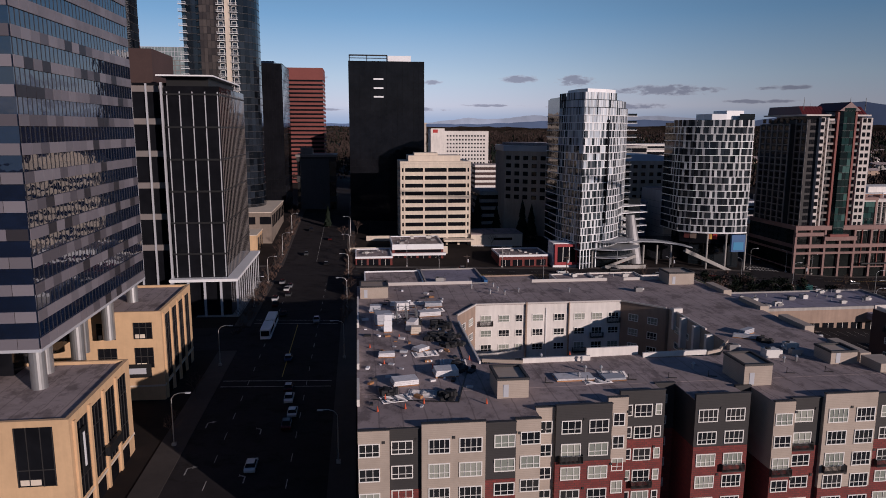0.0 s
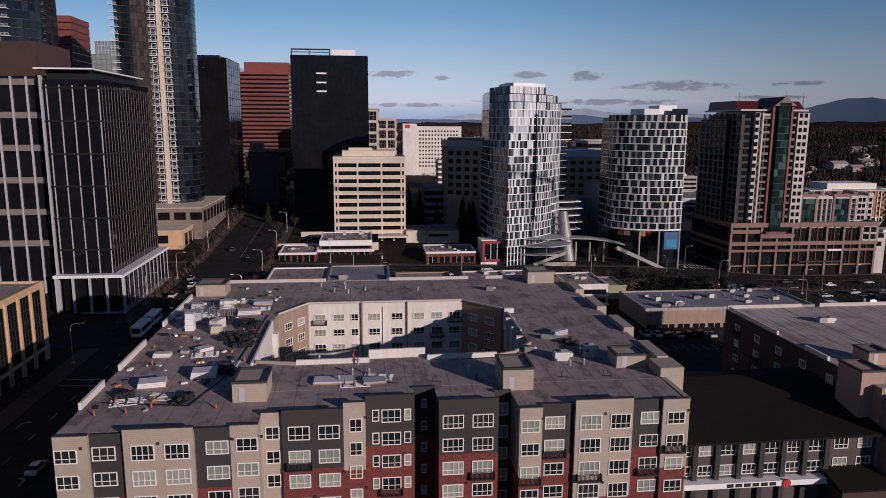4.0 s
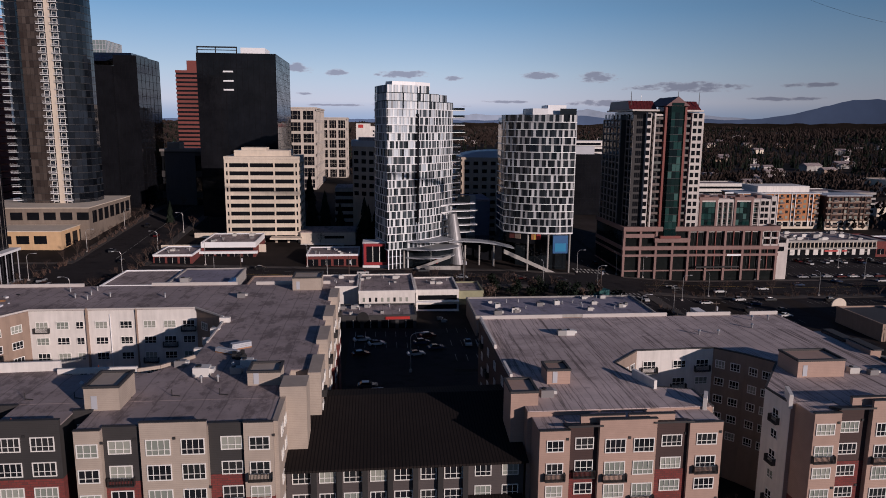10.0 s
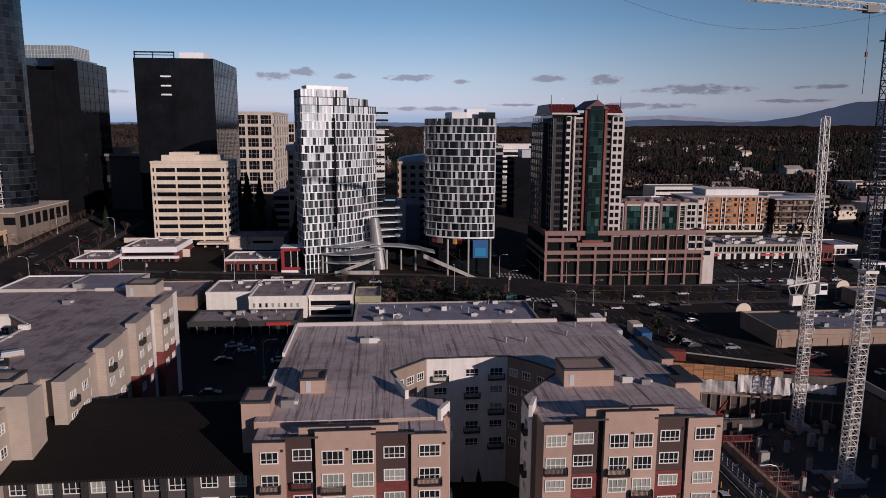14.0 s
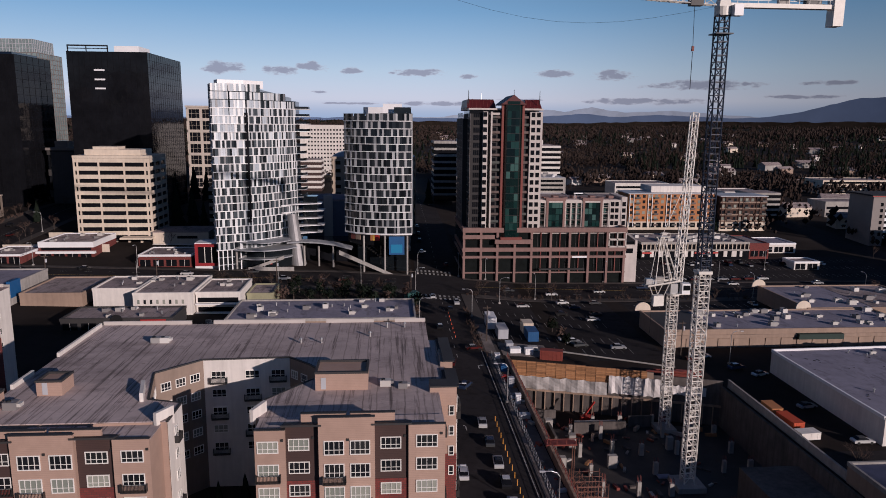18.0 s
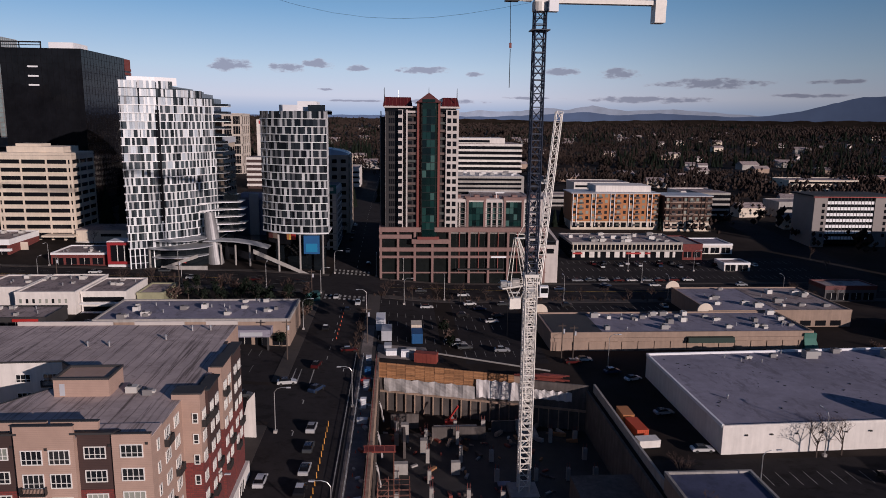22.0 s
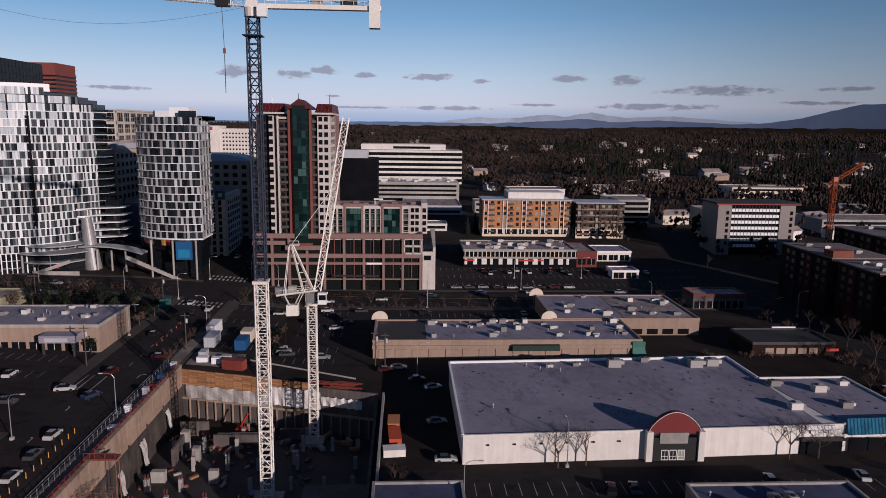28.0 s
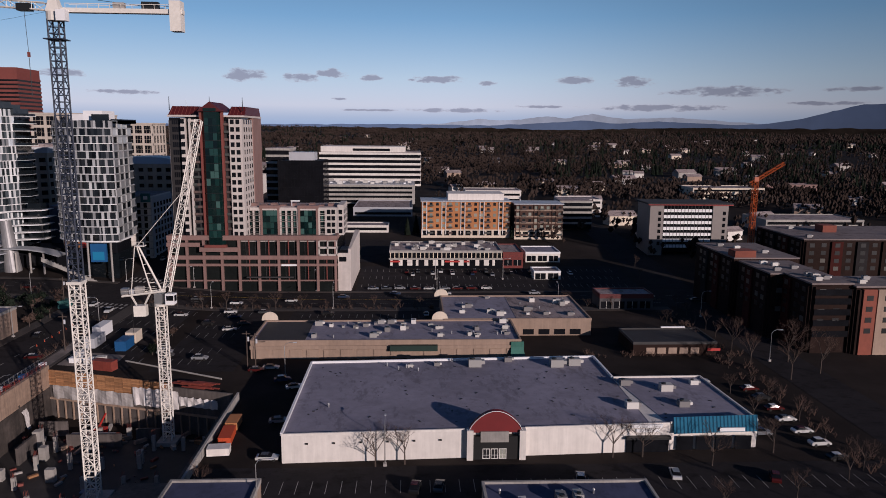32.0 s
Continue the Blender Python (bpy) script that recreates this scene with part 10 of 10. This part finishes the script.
def bushy_tree(x, y, h, wide):
    """A rounded dark evergreen: short limbs and a crown of many small leaf clumps with gaps."""
    z = land(x, y)
    t = thing("bushy_tree", x, y, z, "dark bushy evergreen tree beside the street", "tree", "bushy trees")
    wood, g = G().tube((x, y, z), (x, y, z + h * 0.55), h * 0.03, h * 0.015, 6), G()
    for k in range(7):
        a, e = TREES.uniform(0, math.tau), TREES.uniform(0.35, 0.95)
        c = Vector((x + wide * 0.55 * math.cos(a) * TREES.random(), y + wide * 0.55 * math.sin(a) * TREES.random(), z + h * e * 0.85))
        wood.tube((x, y, z + h * 0.3), c, h * 0.012, h * 0.005, 4)
        for i in range(26):
            d = Vector((TREES.gauss(0, 1), TREES.gauss(0, 1), TREES.gauss(0, 0.8)))
            p = c + d * (wide * 0.2)
            if p.z < z + 0.4:
                continue
            q = TREES.uniform(0.22, 0.55)
            u = Vector((TREES.uniform(-1, 1), TREES.uniform(-1, 1), TREES.uniform(-1, 1))).normalized() * q
            v = u.cross(d).normalized() * q if u.cross(d).length > 1e-4 else Vector((0, 0, q))
            g.add([p - u, p + v * 0.7, p + u, p - v * 0.7, p + u.cross(v) * 0.5], [(0, 1, 4), (1, 2, 4), (2, 3, 4), (3, 0, 4), (3, 2, 1, 0)])
    part("trunk", wood, M_BARK, t)
    part("crown", g, M_FIR if TREES.random() < 0.6 else M_TWIG, t)


for k in range(20):
    bushy_tree(126 + 2.2 * k + TREES.uniform(-2, 2), 226 + (k * 7) % 19 + TREES.uniform(-2, 2), TREES.uniform(4.5, 9), TREES.uniform(2.4, 4.0))
for x, y, h, w in ((166, 188, 5, 2.4), (164.5, 193, 5.5, 2.6), (168.6, 216, 5, 2.4), (168.8, 222, 5.5, 2.6), (213, 198, 4.5, 2.2), (213, 204, 4, 2), (212, 211, 5, 2.2), (212.5, 217, 4, 2), (244, 214, 3.5, 1.8), (244, 208, 4, 1.8)):
    bushy_tree(x, y, h, w)
for x, y, h in ((56, 350, 22), (62, 356, 20), (84, 330, 18), (82, 340, 20), (88, 345, 17), (70, 346, 16), (292, 396, 12), (287, 392, 11), (346, 384, 9), (136, 97, 8), (139, 101, 7),
                (38, 448, 22), (46, 446, 20), (-15, 360, 12), (186, 470, 18), (168, 455, 16), (170, 440, 15)):
    fir(x, y, h)

# ---- woods, far houses, hills ----
FARR = random.Random(31)


def hill(x, y):
    far = max(0.0, math.hypot(x - 150, y) - 700)
    return land(x, y) + far * 0.012 + min(1, far / 600) * 9 * noise.noise((x * 0.002, y * 0.002, 0.3))


groves = [G() for i in range(6)]
brown = [G() for i in range(4)]
for k in range(24000):
    d = 430 + 3300 * FARR.random() ** 1.5
    a = math.radians(FARR.uniform(-33, 50))
    x, y = 150 + d * math.sin(a), d * math.cos(a)
    if (x < 330 and y < 700 and FARR.random() < 0.93) or (d < 640 and FARR.random() < 0.93):
        continue
    if noise.noise((x * 0.006, y * 0.006, 2.0)) < -0.3 or (-120 < x < 330 and y < 560):
        continue
    h = FARR.uniform(8, 18) * (1.0 if d < 1500 else 1.25)
    if d > 800 and FARR.random() < 0.24 + 0.9 * noise.noise((x * 0.004, y * 0.004, 5.0)):
        fir_shape(groves[k % 6], x, y, hill(x, y) - 1, h * 1.1, h * FARR.uniform(0.15, 0.24), FARR, 3 if d < 1400 else 2, 6)
    else:
        g = brown[k % 4]
        z = hill(x, y)
        for i in range(10 if d < 1500 else 6):
            a2, q = FARR.uniform(0, 6.28), FARR.uniform(0.1, h * 0.42)
            c = Vector((x + q * math.cos(a2), y + q * math.sin(a2), z + h * FARR.uniform(0.2, 0.72)))
            p = h * (FARR.uniform(0.05, 0.13) if d < 1500 else FARR.uniform(0.08, 0.2))
            u = p * FARR.uniform(0.7, 1.5)
            g.add([c + Vector((p, 0, 0)), c + Vector((-p * 0.5, p * 0.8, 0)), c + Vector((-p * 0.5, -p * 0.8, 0)), c + Vector((p * 0.2, 0, u)), c - Vector((0, 0, p))], [(0, 1, 3), (1, 2, 3), (2, 0, 3), (1, 0, 4), (2, 1, 4), (0, 2, 4)])
M_BROWNWOOD = material("bare_woods", (0.034, 0.025, 0.022), 1.0, spec=0.0, vary=0.5, grain=0.1, coarse=0.01)
for g in groves:
    whole("evergreen_woods", g, M_FIR, "dark evergreen woods on the far slopes", "woods", "stuff")
for g in brown:
    whole("bare_woods", g, M_BROWNWOOD, "brown leafless woods on the far slopes", "woods", "stuff")
ridge = G()
for row, (d, base, amp, seed) in enumerate(((3300, 52, 16, 1.0), (3900, 64, 18, 4.0))):
    n, b = 220, len(ridge.v)
    for i in range(n + 1):
        a = math.radians(-45 + 105 * i / n)
        x, y = 150 + d * math.sin(a), d * math.cos(a)
        z = base + amp * noise.noise((a * 6, seed, 0)) + 6 * noise.noise((a * 60, seed, 1)) + 3.5 * noise.noise((a * 220, seed, 2)) + 22 * max(0, math.sin(a - 0.1))
        ridge.v += [(x, y, -10), (x, y, z), (x + 60 * math.sin(a), y + 60 * math.cos(a), -10)]
    for i in range(n):
        p = b + i * 3
        ridge.f += [(p, p + 3, p + 4, p + 1), (p + 1, p + 4, p + 5, p + 2)]
whole("wooded_ridge", ridge, M_WOODS, "dark wooded ridge along the horizon", "backdrop", "structure")
RANGE = ((-40, 0.3), (-10, 0.35), (0, 0.45), (8, 0.4), (12, 0.6), (15.5, 0.85), (18, 0.6), (21, 0.8), (24, 0.65), (27, 0.55), (29, 0.7), (31, 1.05), (33, 1.6), (34.6, 2.0), (36, 2.0), (38, 1.7), (42, 1.2), (55, 0.9))
SNOW = ((-10, 0.3), (4, 0.5), (7, 0.9), (9.5, 0.8), (12.5, 1.15), (14, 1.0), (16, 1.35), (18.5, 0.95), (22, 1.1), (26, 0.8), (30, 0.5))
# Flat ranges; the haze in front of them is in their colour.
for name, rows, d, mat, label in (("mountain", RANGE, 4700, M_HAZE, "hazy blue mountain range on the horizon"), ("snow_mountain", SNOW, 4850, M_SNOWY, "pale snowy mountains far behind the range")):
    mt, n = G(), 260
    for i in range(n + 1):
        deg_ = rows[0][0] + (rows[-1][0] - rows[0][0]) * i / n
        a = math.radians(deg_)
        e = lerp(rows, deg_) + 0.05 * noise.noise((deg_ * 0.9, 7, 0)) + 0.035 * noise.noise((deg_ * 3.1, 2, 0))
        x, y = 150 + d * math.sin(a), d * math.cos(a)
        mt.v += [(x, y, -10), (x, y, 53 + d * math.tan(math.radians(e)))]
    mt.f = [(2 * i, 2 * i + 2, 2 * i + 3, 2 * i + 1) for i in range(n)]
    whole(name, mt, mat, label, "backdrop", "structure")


def house_model(w, d, h, mat):
    t = thing("house", 0, 0, 0, "small distant pale house among the trees", "house", "far houses")
    part("wall", G().box(-w / 2, -d / 2, -3, w / 2, d / 2, h), mat, t)
    part("roof", G().add([(-w / 2 - 0.5, -d / 2 - 0.5, h), (w / 2 + 0.5, -d / 2 - 0.5, h), (w / 2 + 0.5, d / 2 + 0.5, h), (-w / 2 - 0.5, d / 2 + 0.5, h), (-w / 2 - 0.5, 0, h + d * 0.3), (w / 2 + 0.5, 0, h + d * 0.3)], [(0, 1, 5, 4), (2, 3, 4, 5), (0, 4, 3), (1, 2, 5), (0, 3, 2, 1)]), M_ROOF, t)
    return t


hm = [house_model(11, 8, 5, M_WHITEWALL), house_model(18, 10, 6, M_CREAM), house_model(24, 12, 6, M_CONC), house_model(18, 10, 5, M_BROWNWALL)]
for k in range(110):
    d = 480 + 1900 * FARR.random() ** 1.5
    a = math.radians(FARR.uniform(-6, 46))
    x, y = 150 + d * math.sin(a), d * math.cos(a)
    if k < 4:
        x, y = 330 + 90 * k, 640 + 40 * k
    elif (x < 330 and y < 720) or (170 < x < 210 and y < 900):
        continue
    m = pose(x, y, hill(x, y), 0, 0, FARR.uniform(-25, 25))
    if k < 4:
        hm[k].matrix_basis = m
    else:
        copy_thing(hm[k % 4], m)
for x0, y0, x1, y1, h, mt_ in ((140, 560, 168, 590, 14, M_WHITEWALL), (206, 650, 226, 680, 16, M_CONC), (330, 520, 372, 545, 13, M_WHITEWALL), (300, 480, 330, 500, 8, M_CONC), (392, 470, 420, 495, 12, M_WHITEWALL), (440, 430, 480, 450, 10, M_CONC),
                               (250, 470, 290, 520, 6, M_GREYPAN), (520, 560, 580, 590, 12, M_CREAM), (610, 620, 660, 640, 10, M_ROSE), (500, 400, 560, 430, 8, M_CONC), (240, 400, 276, 415, 4, M_WHITEWALL), (350, 430, 370, 450, 9, M_CONC)):
    z = land(x0, y0)
    t = flat_shop("far_block", x0, y0, x1, y1, z, z + h, mt_, M_ROOF, "plain distant commercial block", glass=False)
    for k in range(max(1, int(h / 4))):
        part("window_band", G().box(x0 + 1, y0 - 0.12, z + 1.2 + 4 * k, x1 - 1, y0 - 0.02, z + 2.8 + 4 * k), M_GLASS_DARK, t)

# winter shrubs along verges and lot edges
SHRUB = random.Random(31)


def hedge(label, spots):
    g = G()
    for x, y, n, sx, sy in spots:
        for k in range(n):
            px, py = x + SHRUB.uniform(-sx, sx), y + SHRUB.uniform(-sy, sy)
            base, h = Vector((px, py, land(px, py) - 0.1)), SHRUB.uniform(0.7, 2.6)
            for i in range(7):
                a = SHRUB.uniform(0, 6.28)
                tip = base + Vector((math.cos(a) * h * 0.45, math.sin(a) * h * 0.45, h * SHRUB.uniform(0.6, 1.0)))
                g.tube(base, tip, 0.09, 0.02, 3)
                q = base.lerp(tip, 0.6)
                g.tube(q, q + Vector((SHRUB.uniform(-0.5, 0.5), SHRUB.uniform(-0.5, 0.5), 0.6)), 0.05, 0.015, 3)
    whole("shrubs", g, M_TWIG, label, "shrubs", "stuff")


hedge("brown leafless shrubs along the avenue verge", [(-32, 190 + 14 * i, 9, 1.5, 6) for i in range(14)] + [(-4, 200 + 13 * i, 7, 1.2, 6) for i in range(9)])
hedge("brown leafless shrubs between street and parking lots", [(195 + 12 * i, 253, 8, 6, 1.6) for i in range(16)] + [(104 + 10 * i, 262, 9, 5, 5) for i in range(6)] + [(186.5, 186 + 10 * i, 7, 1.2, 5) for i in range(5)])
hedge("brown leafless shrubs round the eastern lots", [(383, 95 + 12 * i, 10, 4, 6) for i in range(13)] + [(345 + 8 * i, 196, 7, 4, 2) for i in range(6)] + [(250, 92 + 8 * i, 6, 1.6, 4) for i in range(4)] + [(272 + 12 * i, 103, 8, 6, 4) for i in range(3)])
